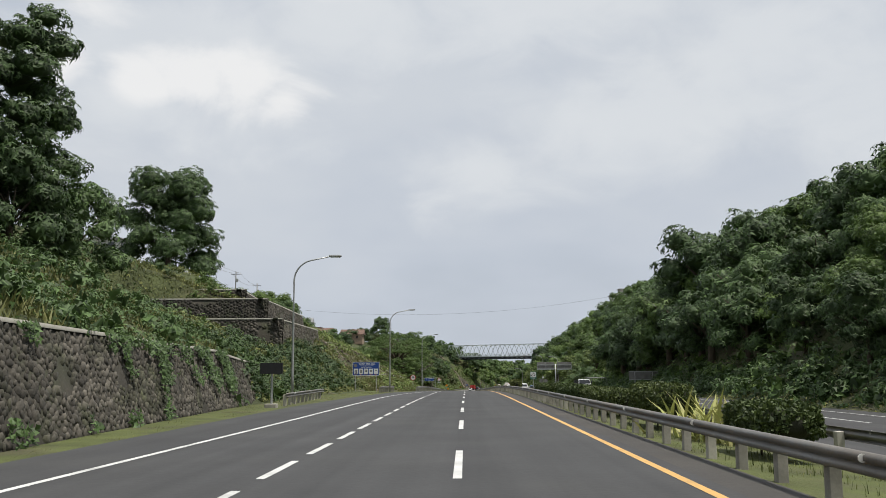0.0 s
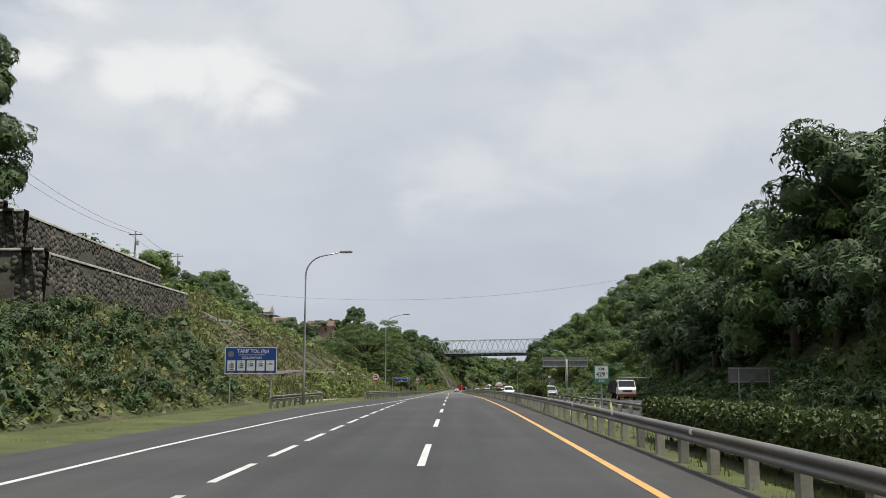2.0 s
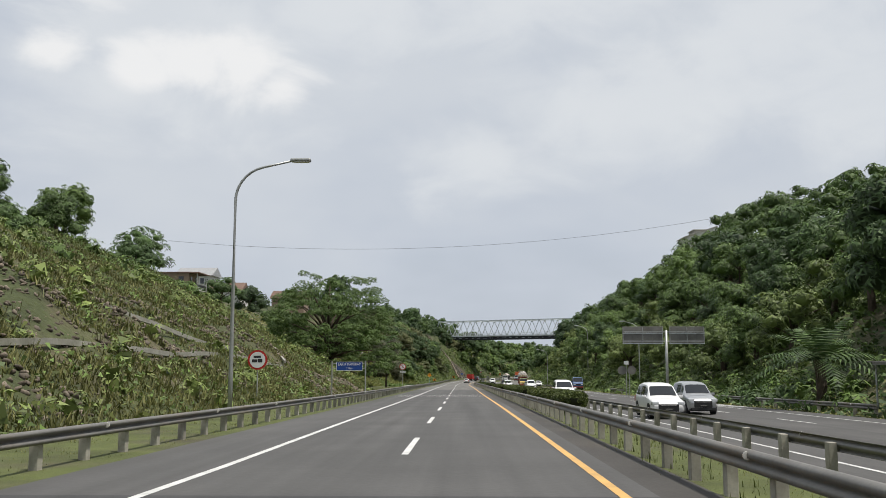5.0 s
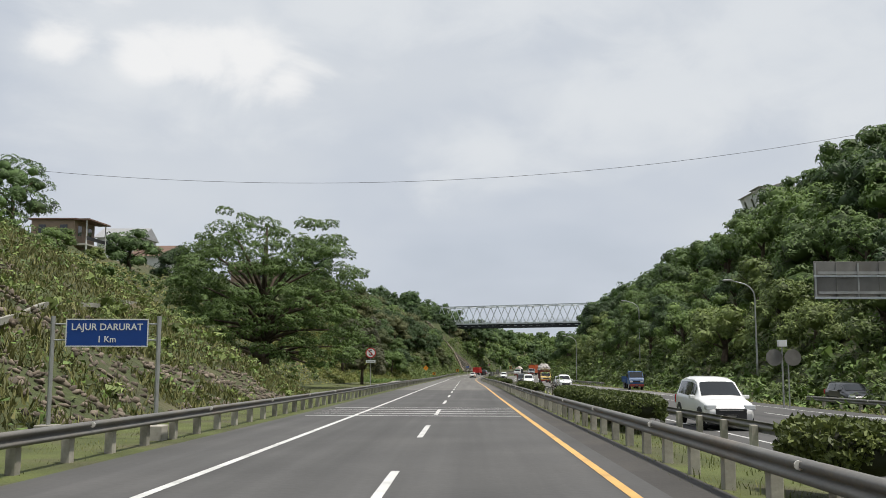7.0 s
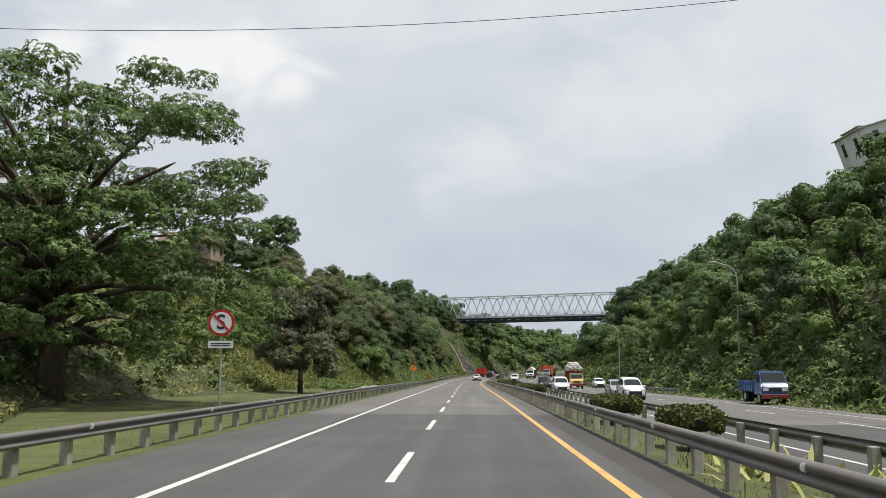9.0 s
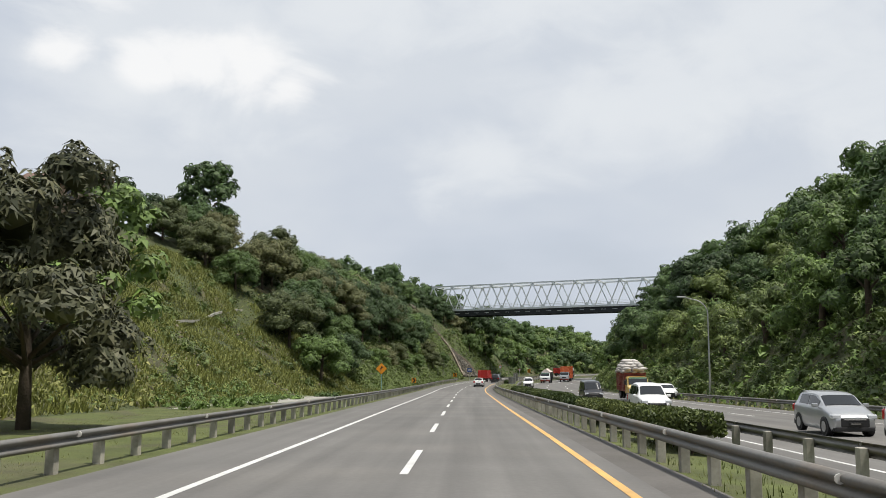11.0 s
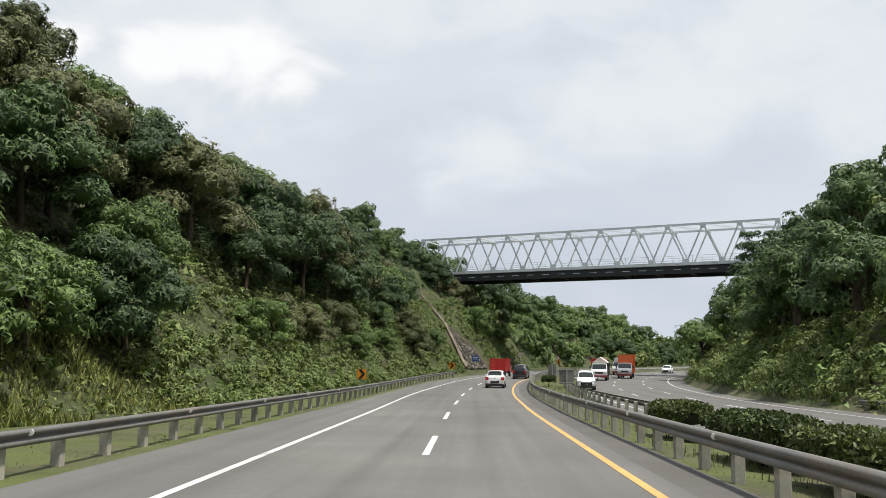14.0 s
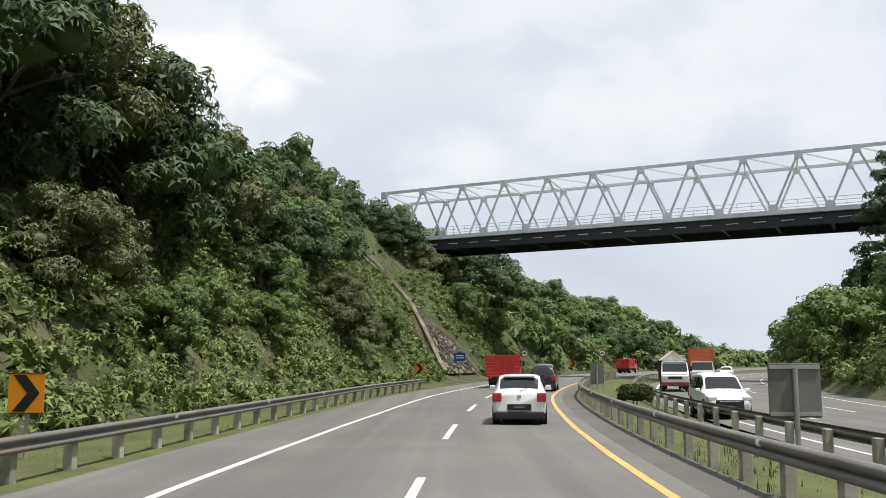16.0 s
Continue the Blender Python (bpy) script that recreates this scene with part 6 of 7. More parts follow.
# ---- stone walls and terraces ----
def rock_mesh(seed, w=1.0, h=1.0, d=0.5):
    """A rough field stone of about 20 faces."""
    rs = np.random.RandomState(seed)
    v = BALL_V.copy() * np.array([0.52 * w, d * 0.5, 0.52 * h])
    v *= rs.uniform(0.70, 1.22, (len(v), 1))
    return v, BALL_F


def stone_face(name, label, p0, p1, z_low, z_top, lean, size, seed, parts_range=None, depth=0.16, density=1.0):
    """A wall of field stones between two plan points (s, u); z_low, z_top: heights at both ends; lean: how far the top leans back from the road."""
    rs = np.random.RandomState(seed)
    ob = thing(name, label, "stone wall", pose(0, 0, 0), kind="structure")
    L = math.hypot(p1[0] - p0[0], p1[1] - p0[1])
    nx = max(2, int(L / 3))
    ts = np.linspace(0, 1, nx + 1)
    S, U = p0[0] + (p1[0] - p0[0]) * ts, p0[1] + (p1[1] - p0[1]) * ts
    zl, zt = z_low[0] + (z_low[1] - z_low[0]) * ts, z_top[0] + (z_top[1] - z_top[0]) * ts
    nu = np.array([-(p1[1] - p0[1]), (p1[0] - p0[0])]) / L          # in s, u, towards the road
    if nu[1] < 0:
        nu = -nu
    if abs(nu[1]) < 0.3 and nu[0] > 0:
        nu = -nu
    fr, to = W(S, U, zl), W(S - nu[0] * lean, U - nu[1] * lean, zt)
    bk, bl = W(S - nu[0] * (lean + 0.5), U - nu[1] * (lean + 0.5), zt), W(S - nu[0] * 0.5, U - nu[1] * 0.5, zl)
    v = np.stack([fr, to, bk, bl], 1).reshape(-1, 3)
    part("backing", mesh("backing", v, grid_faces(len(S), 4)[:, ::-1], M_mortar), ob, "dark mossy mortar")
    cap_v = np.concatenate([np.stack([W(S - nu[0] * (lean - 0.08), U - nu[1] * (lean - 0.08), zt + dz) for dz in (0.0, 0.12)] +
                                     [W(S - nu[0] * (lean + 0.5), U - nu[1] * (lean + 0.5), zt + dz) for dz in (0.12, 0.0)], 1).reshape(-1, 3)])
    part("coping", mesh("coping", cap_v, grid_faces(len(S), 4), M_coping), ob, "pale concrete coping")
    rocks = [mesh("stone", *rock_mesh(seed * 50 + k), M_stone) for k in range(8)]
    n_t = int(L / size * density)
    jv, jf, jk = [], [], 0
    for i in range(n_t):
        t = (i + 0.5) / n_t
        hgt = (z_top[0] + (z_top[1] - z_top[0]) * t) - (z_low[0] + (z_low[1] - z_low[0]) * t)
        rows = max(1, int(hgt / size * density))
        for j in range(rows):
            f = (j + 0.5 + (0.5 if i % 2 else 0) * 0.9) / (rows + 0.5)
            tt = t + rs.uniform(-0.25, 0.25) / n_t
            ff = min(0.97, max(0.03, f + rs.uniform(-0.2, 0.2) / rows))
            if wobble(np.array(tt * L), np.array(ff * hgt * 2), 5.0, seed + 3) > 0.42:
                continue
            zl_ = z_low[0] + (z_low[1] - z_low[0]) * tt
            c = W(p0[0] + (p1[0] - p0[0]) * tt - nu[0] * lean * ff, p0[1] + (p1[1] - p0[1]) * tt - nu[1] * lean * ff, zl_ + hgt * ff)
            k = size * rs.uniform(0.72, 1.22)
            s_here = p0[0] + (p1[0] - p0[0]) * tt
            ang = math.degrees(math.atan2((p1[0] - p0[0]), (p1[1] - p0[1])))
            m = pose(*[float(x) for x in c], rs.uniform(-14, 14), rs.uniform(0, 360), ang + rs.uniform(-10, 10)) @ Matrix.Diagonal((k * rs.uniform(0.85, 1.3), k * 0.75, k * rs.uniform(0.8, 1.1), 1))
            if parts_range and parts_range[0] <= s_here <= parts_range[1]:
                st = part("stone", rocks[rs.randint(8)], ob)
                st.matrix_basis = m
            else:
                rv, rf = rock_mesh(seed * 50 + rs.randint(8))
                mm = np.array(m)
                jv.append(rv @ mm[:3, :3].T + mm[:3, 3])
                jf.append(rf + jk)
                jk += len(rv)
    if jv:
        tagged(part("stones", mesh("stones", np.concatenate(jv), np.concatenate(jf), M_stone), ob, "rough dark field stones"), kind="stuff")
    return ob


M_coping = material("pale_coping", (0.31, 0.30, 0.26), 0.9, vary=0.25, scale=1.0, fine=8.0, bump=0.2, dirt=(0.16, 0.16, 0.11), dirt_amount=0.7)
stone_face("wall_stone", "rough field stone retaining wall stained by moss", (12, -9.75), (50, -12.45), (-0.1, -0.1), (3.05, 2.95), 1.15, 0.31, 3, (20, 24), density=1.3)
def wall_vines(label, s0, s1, seed):
    """Creepers that hang over the stone face in patches."""
    rs = np.random.RandomState(seed)
    n = 17000
    s, f = rs.uniform(s0, s1, n), rs.rand(n) ** 0.8
    m = wobble(s, f * 3, 6.0, seed) + 0.5 * wobble(s, f * 3, 1.6, seed + 1) + 0.35 * (f - 0.6) > 0.2
    s, f = s[m], f[m]
    u = -9.75 - (s - 12) / 38 * 2.7
    p = W(s, u - 1.15 * f + 0.14 + 0.2 * rs.rand(len(s)), 3.1 * f)
    nr = np.array([0.8, -0.3, 0.4]) + unit(len(s), rs) * 0.6
    nr /= np.linalg.norm(nr, axis=1, keepdims=True)
    v, fc = leaf_tris(p, nr, 0.17 * rs.uniform(0.6, 1.5, len(s)), rs, 0.6)
    tagged(new("wall_creeper", mesh("wall_creeper", v, fc, M_leaf[0])), label, "creeper", kind="stuff")


wall_vines("dark creepers hanging over the stone retaining wall", 14, 50, 55)
stone_face("wall_stone_end", "overgrown end of the field stone retaining wall", (50, -12.45), (63, -13.4), (-0.1, 0.0), (2.9, 2.4), 1.3, 0.36, 4)
for k, (sA, uA, zb, zt, run) in enumerate([(92.5, -18.9, 4.6, 7.7, 24), (94.6, -21.0, 7.6, 10.0, 22), (99.5, -24.6, 9.9, 11.5, 12)]):
    stone_face("terrace_wall", "stepped stone terrace wall with a pale coping", (sA, uA - 14), (sA, uA), (zb + 1.0, zb), (zt, zt), 0.3, 0.40, 11 + k, density=1.3)
    stone_face("terrace_wall", "stepped stone terrace wall with a pale coping", (sA, uA), (sA + run, uA + 0.3), (zb, zb - 0.2), (zt, zt + 0.2 - 0.4 * k), 0.5, 0.40, 21 + k, density=1.3)


def riprap(s0, s1, u0, u1, n, size, seed, label):
    """Loose rubble on a slope, joined."""
    rs = np.random.RandomState(seed)
    s, u = scatter(n, s0, s1, u0, u1, rs, lambda s, u: (u < toe(s) - 0.6) & (rocky(s, u) > 0.10))
    p = G3(s, u, 0.02)
    vs, fs = [], []
    for i, c in enumerate(p):
        rv, rf = rock_mesh(seed * 9 + i % 9)
        k = size * rs.uniform(0.6, 1.4)
        m = np.array(Euler((rs.uniform(0.6, 2.4), rs.uniform(-0.4, 1.2), rs.uniform(0, 3.1))).to_matrix()) * k * rs.uniform(0.75, 1.3, 3)
        vs.append(rv @ m.T + c)
        fs.append(rf + i * len(rv))
    ob = new("rubble", mesh("rubble", np.concatenate(vs), np.concatenate(fs), M_rubble))
    tagged(ob, label, "stones", kind="stuff")


riprap(118, 255, -34, -9.2, 21000, 0.29, 31, "grey rubble stones pitched on the slope")
riprap(318, 378, -26, -14.5, 1300, 0.36, 32, "grey rubble stones on the grassy slope")


def kerb(points, label, w=0.16, hgt=0.24):
    """A pale concrete edging that runs over the slope through plan points."""
    bm = bmesh.new()
    pts = []
    for (s0, u0), (s1, u1) in zip(points, points[1:]):
        for t in np.linspace(0, 1, max(2, int(math.hypot(s1 - s0, u1 - u0) / 1.4)), endpoint=False):
            pts.append(G3(s0 + (s1 - s0) * t, u0 + (u1 - u0) * t, 0.12)[0])
    pts = np.array(pts)
    pts[:, 2] = np.convolve(np.pad(pts[:, 2], 4, mode="edge"), np.full(9, 1 / 9), "valid") + 0.06
    for a, b in zip(pts, pts[1:]):
        beam(bm, Vector(a), Vector(b), w, hgt)
    ob = new("slope_kerb", from_bm("slope_kerb", bm, M_coping))
    tagged(ob, label, "kerb", kind="structure")


for pts in ([(118, -20.5), (150, -21), (172, -21.5)], [(128, -14.5), (165, -14.2), (205, -14)], [(172, -21.5), (180, -17), (188, -13.5)], [(205, -14), (222, -19), (240, -22)],
            [(330, -27), (352, -25.8), (368, -25.4), (378, -25)]):
    kerb(pts, "pale concrete edging on the slope")

# drainage channel and concrete apron by the guardrail
def apron(s0, s1, u0, u1, label):
    rs = np.random.RandomState(8)
    ob = thing("apron", label, "concrete slab", pose(0, 0, 0), kind="structure")
    for s in np.arange(s0, s1, 2.4):
        for u in np.arange(u0, u1, 2.0):
            p = G3(s + 1.2, u + 1.0, 0.05)[0]
            part("slab", boxmesh(-0.97, 0.97, -1.17, 1.17, -0.15, 0.08, 0.02), ob, m=pose(*[float(c) for c in p], rs.uniform(-1.5, 1.5), rs.uniform(-1.5, 1.5), heading(s) + rs.uniform(-1, 1)), mat=M_coping)


apron(335, 352, -14.6, -8.6, "broken pale concrete slabs behind the guardrail")
ditch_u = lambda s: toe(s) + 0.7
for a, b in ((118, 134), (322, 352)):
    ss = np.arange(a, b, 3.0)
    v = np.stack([W(ss, ditch_u(ss) + d, z) for d, z in ((-0.25, -0.05), (-0.22, 0.07), (0.0, 0.07), (0.02, -0.05))], 1).reshape(-1, 3)
    tagged(new("ditch_kerb", mesh("ditch_kerb", v, grid_faces(len(ss), 4), M_coping)), "low concrete kerb of the roadside ditch", "kerb", kind="structure")


def chute(s, u0, um, u1, w0, w1, label):
    """A drain down the slope: a narrow channel with raised sides that opens into a pitched stone apron at the foot."""
    rs = np.random.RandomState(12)
    ob = thing("drain_chute", label, "drain", pose(0, 0, 0), kind="structure")
    for nm, us, half, hh, wd, mat in (("bed", np.linspace(um, u1, 9), (0.0,), 0.12, w1, M_drain), ("side_wall", np.linspace(um, u1, 9), (-w1 / 2, w1 / 2), 0.42, 0.28, M_rubble)):
        for off in half:
            bm = bmesh.new()
            pts = [G3(s + off, float(u), hh)[0] for u in us]
            for a, b in zip(pts, pts[1:]):
                beam(bm, a, b, wd, 0.3)
            part(nm, bm, ob, mat=mat)
    us = np.linspace(u0, um, 6)
    ts = np.linspace(0, 1, 6)
    hw = w0 / 2 + (w1 / 2 - w0 / 2) * ts
    v = np.stack([G3(s + hw * k, us, 0.35) for k in (-1, -0.5, 0, 0.5, 1)], 1).reshape(-1, 3)
    part("apron", mesh("apron", v, grid_faces(6, 5), M_drain, True), ob, "dark stained apron of pitched stone")
    for k in (-1, 1):
        bm = bmesh.new()
        pts = [G3(s + hw[i] * k, float(us[i]), 0.5)[0] for i in range(6)]
        for a, b in zip(pts, pts[1:]):
            beam(bm, a, b, 0.4, 0.4)
        part("side_wall", bm, ob, mat=M_rubble)
    jv, jf, q = [], [], 0
    for i in range(520):
        t, k = rs.rand(), rs.uniform(-0.95, 0.95)
        c = G3(s + np.interp(t, ts, hw) * k, u0 + (um - u0) * t, 0.36)[0]
        rv, rf = rock_mesh(700 + i % 7)
        jv.append(rv * 0.42 * rs.uniform(0.7, 1.2) + c)
        jf.append(rf + q)
        q += len(rv)
    tagged(part("stones", mesh("stones", np.concatenate(jv), np.concatenate(jf), M_stone), ob, "dark pitched stones"), kind="stuff")


chute(488, -9.6, -14.6, -25, 13.0, 1.7, "stone drainage chute with pale edges down the slope")

def shelter(s, u):
    """An open steel frame shelter behind the far guardrail."""
    ob = thing("shelter", "low open steel frame shelter with a flat zinc roof", "shelter", at(s, u, float(ground_h(s, u)[0])))
    for x in (-1.4, 1.4):
        for y in (-3.2, 0.0, 3.2):
            part("post", rod(bmesh.new(), (x, y, -0.3), (x, y, 2.25), 0.05, 0.05, 8), ob, mat=M_lamp)
    part("roof", boxmesh(-1.7, 1.7, -3.6, 3.6, 2.25, 2.33, 0.01), ob, "thin zinc roof sheet", mat=M_signback)
    for x in (-1.4, 1.4):
        part("roof_beam", boxmesh(x - 0.04, x + 0.04, -3.5, 3.5, 2.12, 2.245), ob, mat=M_lamp)
    part("bench", boxmesh(0.9, 1.3, -2.6, 2.6, 0.38, 0.46, 0.01), ob, "plain plank bench", mat=M_lamp)


shelter(174, 25.6)

# ---- poles, cable, houses on the ridges ----
M_wall_w = material("white_plaster", (0.62, 0.62, 0.59), 0.85, vary=0.15, scale=0.8, fine=8.0, bump=0.1, dirt=(0.38, 0.37, 0.33), dirt_amount=0.6)
M_wall_b = material("bare_brick_plaster", (0.30, 0.22, 0.16), 0.9, vary=0.25, scale=0.8, fine=8.0, bump=0.2, dirt=(0.20, 0.17, 0.14), dirt_amount=0.6)
M_roof = material("old_roof_tiles", (0.16, 0.10, 0.075), 0.85, vary=0.3, scale=1.5, fine=10.0, bump=0.4)
M_zinc = material("zinc_roof", (0.36, 0.36, 0.36), 0.5, 0.3, vary=0.2, bump=0.1)
M_glass = material("dark_window_glass", (0.015, 0.018, 0.02), 0.08, vary=0.05, bump=0.0, spec=0.8)


def cable(pts, r, label):
    bm = bmesh.new()
    tube(bm, pts, [r] * len(pts), 5)
    return tagged(new("cable", from_bm("cable", bm, M_dark)), label, "cable")


def sag(a, b, d, n=24):
    a, b = Vector(a), Vector(b)
    return [a.lerp(b, t) - Vector((0, 0, 4 * d * t * (1 - t))) for t in np.linspace(0, 1, n)]


cable(sag((-50, 281, 19.8), (60, 281, 26.3), 4.2, 40), 0.022, "thin dark cable hung across the cutting")


def power_pole(s, u, h, label="concrete power pole with a cross arm on the ridge"):
    p = G3(s, u, 0)[0]
    ob = thing("power_pole", label, "power pole", pose(*[float(c) for c in p]), "power poles")
    part("pole", rod(bmesh.new(), (0, 0, -0.5), (0, 0, h), 0.15, 0.1, 10), ob, mat=M_concrete)
    part("cross_arm", boxmesh(-1.0, 1.0, -0.06, 0.06, h - 0.6, h - 0.48), ob, mat=M_dark)
    for x in (-0.9, 0.9):
        part("insulator", rod(bmesh.new(), (x, 0, h - 0.48), (x, 0, h - 0.25), 0.06, 0.04, 8), ob, mat=M_signwhite)
    part("transformer", boxmesh(0.12, 0.5, -0.2, 0.2, h - 2.2, h - 1.5, 0.03), ob, mat=M_lamp)
    return p + np.array([0, 0, h - 0.3])


pp = [power_pole(s, u, h) for s, u, h in ((112, -47, 8.0), (150, -50, 8.0), (186, -48, 7.0), (214, -50, 7.0), (60, -48, 8.0))]
for a, b in ((4, 0), (0, 1), (1, 2), (2, 3)):
    for x in (-0.9, 0.9):
        cable(sag(pp[a] + np.array([x, 0, 0]), pp[b] + np.array([x, 0, 0]), 0.9, 12), 0.02, "thin power line between poles on the ridge")


def house(s, u, h, w, d, hw, wall, roof, label, turn=0.0, style="gable", tilt=0.0, windows=2, balcony=False):
    """w along x, d along y; openings on the faces towards the road and the camera."""
    p = W(s, u, h)
    ob = thing("house", label, "house", pose(*[float(c) for c in p], 0, tilt, heading(s) + turn), "houses on the ridges")
    part("wall", boxmesh(-w / 2, w / 2, -d / 2, d / 2, -1.5, hw), ob, mat=wall)
    if style == "gable":
        bm = bmesh.new()
        o = 0.5
        vs = [bm.verts.new(c) for c in ((-w / 2 - o, -d / 2 - o, hw), (w / 2 + o, -d / 2 - o, hw), (w / 2 + o, d / 2 + o, hw), (-w / 2 - o, d / 2 + o, hw), (-w / 2 - o, 0, hw + d * 0.28), (w / 2 + o, 0, hw + d * 0.28))]
        for f in ((0, 1, 5, 4), (2, 3, 4, 5), (0, 4, 3), (1, 2, 5), (3, 2, 1, 0)):
            bm.faces.new([vs[i] for i in f])
        part("roof", bm, ob, mat=roof)
    else:
        part("roof", boxmesh(-w / 2 - 0.35, w / 2 + 0.35, -d / 2 - 0.35, d / 2 + 0.35, hw, hw + 0.18, 0.02), ob, mat=roof)
    sx = 1 if u < 0 else -1
    for k in range(windows):
        y = -d / 2 + d * (k + 0.5) / windows
        wn = part("window", boxmesh(min(sx * w / 2, sx * (w / 2 + 0.04)), max(sx * w / 2, sx * (w / 2 + 0.04)), y - 0.5, y + 0.5, hw * 0.35, hw * 0.8), ob, "dark window opening", mat=M_glass)
        part("sill", boxmesh(min(sx * w / 2, sx * (w / 2 + 0.12)), max(sx * w / 2, sx * (w / 2 + 0.12)), y - 0.58, y + 0.58, hw * 0.35 - 0.1, hw * 0.35 - 0.004), wn, mat=wall)
        x = -w / 2 + w * (k + 0.5) / windows
        wn = part("window", boxmesh(x - 0.45, x + 0.45, -d / 2 - 0.04, -d / 2, hw * 0.35, hw * 0.8), ob, "dark window opening", mat=M_glass)
        part("sill", boxmesh(x - 0.52, x + 0.52, -d / 2 - 0.12, -d / 2, hw * 0.35 - 0.1, hw * 0.35 - 0.004), wn, mat=wall)
    if balcony:
        part("balcony", boxmesh(w / 2, w / 2 + 1.6, -d / 2, d / 2, -0.2, 0.0), ob, mat=M_concrete)
        for y in (-d / 2 + 0.1, d / 2 - 0.1):
            part("balcony_post", boxmesh(w / 2 + 1.45, w / 2 + 1.57, y - 0.06, y + 0.06, -1.8, hw), ob, mat=M_wall_w)
        part("railing", boxmesh(w / 2 + 1.5, w / 2 + 1.55, -d / 2, d / 2, 0.5, 0.95), ob, mat=M_dark)
        part("canopy", boxmesh(w / 2 + 0.36, w / 2 + 2.0, -d / 2 - 0.35, d / 2 + 0.35, hw - 0.05, hw + 0.12), ob, mat=roof)
    return ob


house(289, -50.5, 17.6, 5.5, 6.0, 3.0, M_wall_b, M_roof, "brick house with a flat dark roof and balcony on the ridge", style="flat", balcony=True)
house(330, -52, 18.5, 7, 8, 2.8, M_wall_w, M_roof, "low house with an old tiled roof on the ridge")
house(378, -47, 21.5, 9, 8, 2.6, M_wall_b, M_roof, "long house with a dark tiled roof on the ridge")
house(340, -62, 23, 8, 8, 3.0, M_wall_w, M_zinc, "white house with a zinc roof behind trees")
house(128, -52, 19.5, 5, 4, 2.4, M_wall_w, M_zinc, "small white shed with a zinc roof behind a tree", style="flat")
house(361, 65.0, 35.2, 8.5, 9, 4.6, M_wall_w, M_concrete, "white plastered house with dark openings on the hill", style="flat", tilt=-18)
house(372, 68, 35.5, 6, 6, 6.5, M_concrete, M_concrete, "bare concrete house block on the hill", style="flat")

# ---- vehicles ----
def paint(name, c, rough=0.28, metal=0.0):
    return material(name, c, rough, metal, vary=0.05, scale=1.0, fine=6.0, bump=0.0, coat=0.6)


P_white, P_black, P_red = paint("white_car_paint", (0.78, 0.78, 0.77)), paint("black_car_paint", (0.012, 0.012, 0.014)), paint("red_truck_paint", (0.46, 0.022, 0.018), 0.45)
P_orange, P_yellow, P_blue = paint("orange_truck_paint", (0.55, 0.11, 0.02), 0.5), paint("yellow_cab_paint", (0.62, 0.42, 0.10), 0.4), paint("blue_truck_paint", (0.03, 0.10, 0.26), 0.4)
P_maroon, P_silver, P_green = paint("maroon_bed_paint", (0.20, 0.025, 0.02), 0.55), paint("silver_car_paint", (0.42, 0.43, 0.44), 0.3, 0.5), paint("pale_green_cab_paint", (0.25, 0.42, 0.30), 0.4)
M_rubber = material("tyre_rubber", (0.018, 0.018, 0.018), 0.85, vary=0.2, bump=0.1)
M_rim = material("alloy_rim", (0.45, 0.45, 0.46), 0.35, 0.7, vary=0.1, bump=0.0)
M_cglass = material("car_glass", (0.010, 0.012, 0.013), 0.06, vary=0.05, bump=0.0, spec=0.9)
M_tail = material("tail_light_red", (0.42, 0.010, 0.012), 0.15, vary=0.05, bump=0.0, coat=0.6)
M_head = material("head_light", (0.62, 0.64, 0.66), 0.1, vary=0.05, bump=0.0, coat=0.8)
M_plastic = material("black_plastic", (0.018, 0.018, 0.019), 0.6, vary=0.1, bump=0.05)
M_chrome = material("chrome", (0.6, 0.6, 0.6), 0.12, 1.0, vary=0.03, bump=0.0)
M_tarp = material("pale_tarpaulin", (0.50, 0.44, 0.40), 0.8, vary=0.2, scale=1.5, bump=0.2)
M_sack = material("woven_plastic_sack", (0.50, 0.47, 0.44), 0.75, vary=0.2, scale=3.0, fine=25.0, bump=0.3, object_vary=0.18)


def wheel(parent, x, y, r, w, mat=None, name="wheel"):
    bm = bmesh.new()
    prof = [(-w / 2, r * 0.62), (-w / 2, r * 0.92), (-w * 0.35, r), (w * 0.35, r), (w / 2, r * 0.92), (w / 2, r * 0.62)]
    n = 20
    rings = [[bm.verts.new((px, math.cos(k * math.tau / n) * pr, math.sin(k * math.tau / n) * pr)) for k in range(n)] for px, pr in prof]
    for a, b in zip(rings, rings[1:]):
        for k in range(n):
            bm.faces.new((a[k], b[k], b[(k + 1) % n], a[(k + 1) % n]))
    t = part(name, bm, parent, "black tyre on a metal rim", pose(x, y, r), M_rubber, True)
    bm = bmesh.new()
    for px in (-w * 0.42, w * 0.42):
        bmesh.ops.create_cone(bm, cap_ends=True, segments=18, radius1=r * 0.63, radius2=r * 0.63, depth=0.04, matrix=Matrix.Translation((px, 0, 0)) @ Matrix.Rotation(math.pi / 2, 4, "Y"))
        for k in range(5):
            a = k * math.tau / 5
            beam(bm, (px * 1.12, math.cos(a) * r * 0.1, math.sin(a) * r * 0.1), (px * 1.12, math.cos(a) * r * 0.55, math.sin(a) * r * 0.55), 0.03, 0.05)
    part("rim", bm, t, mat=mat or M_rim)
    return t


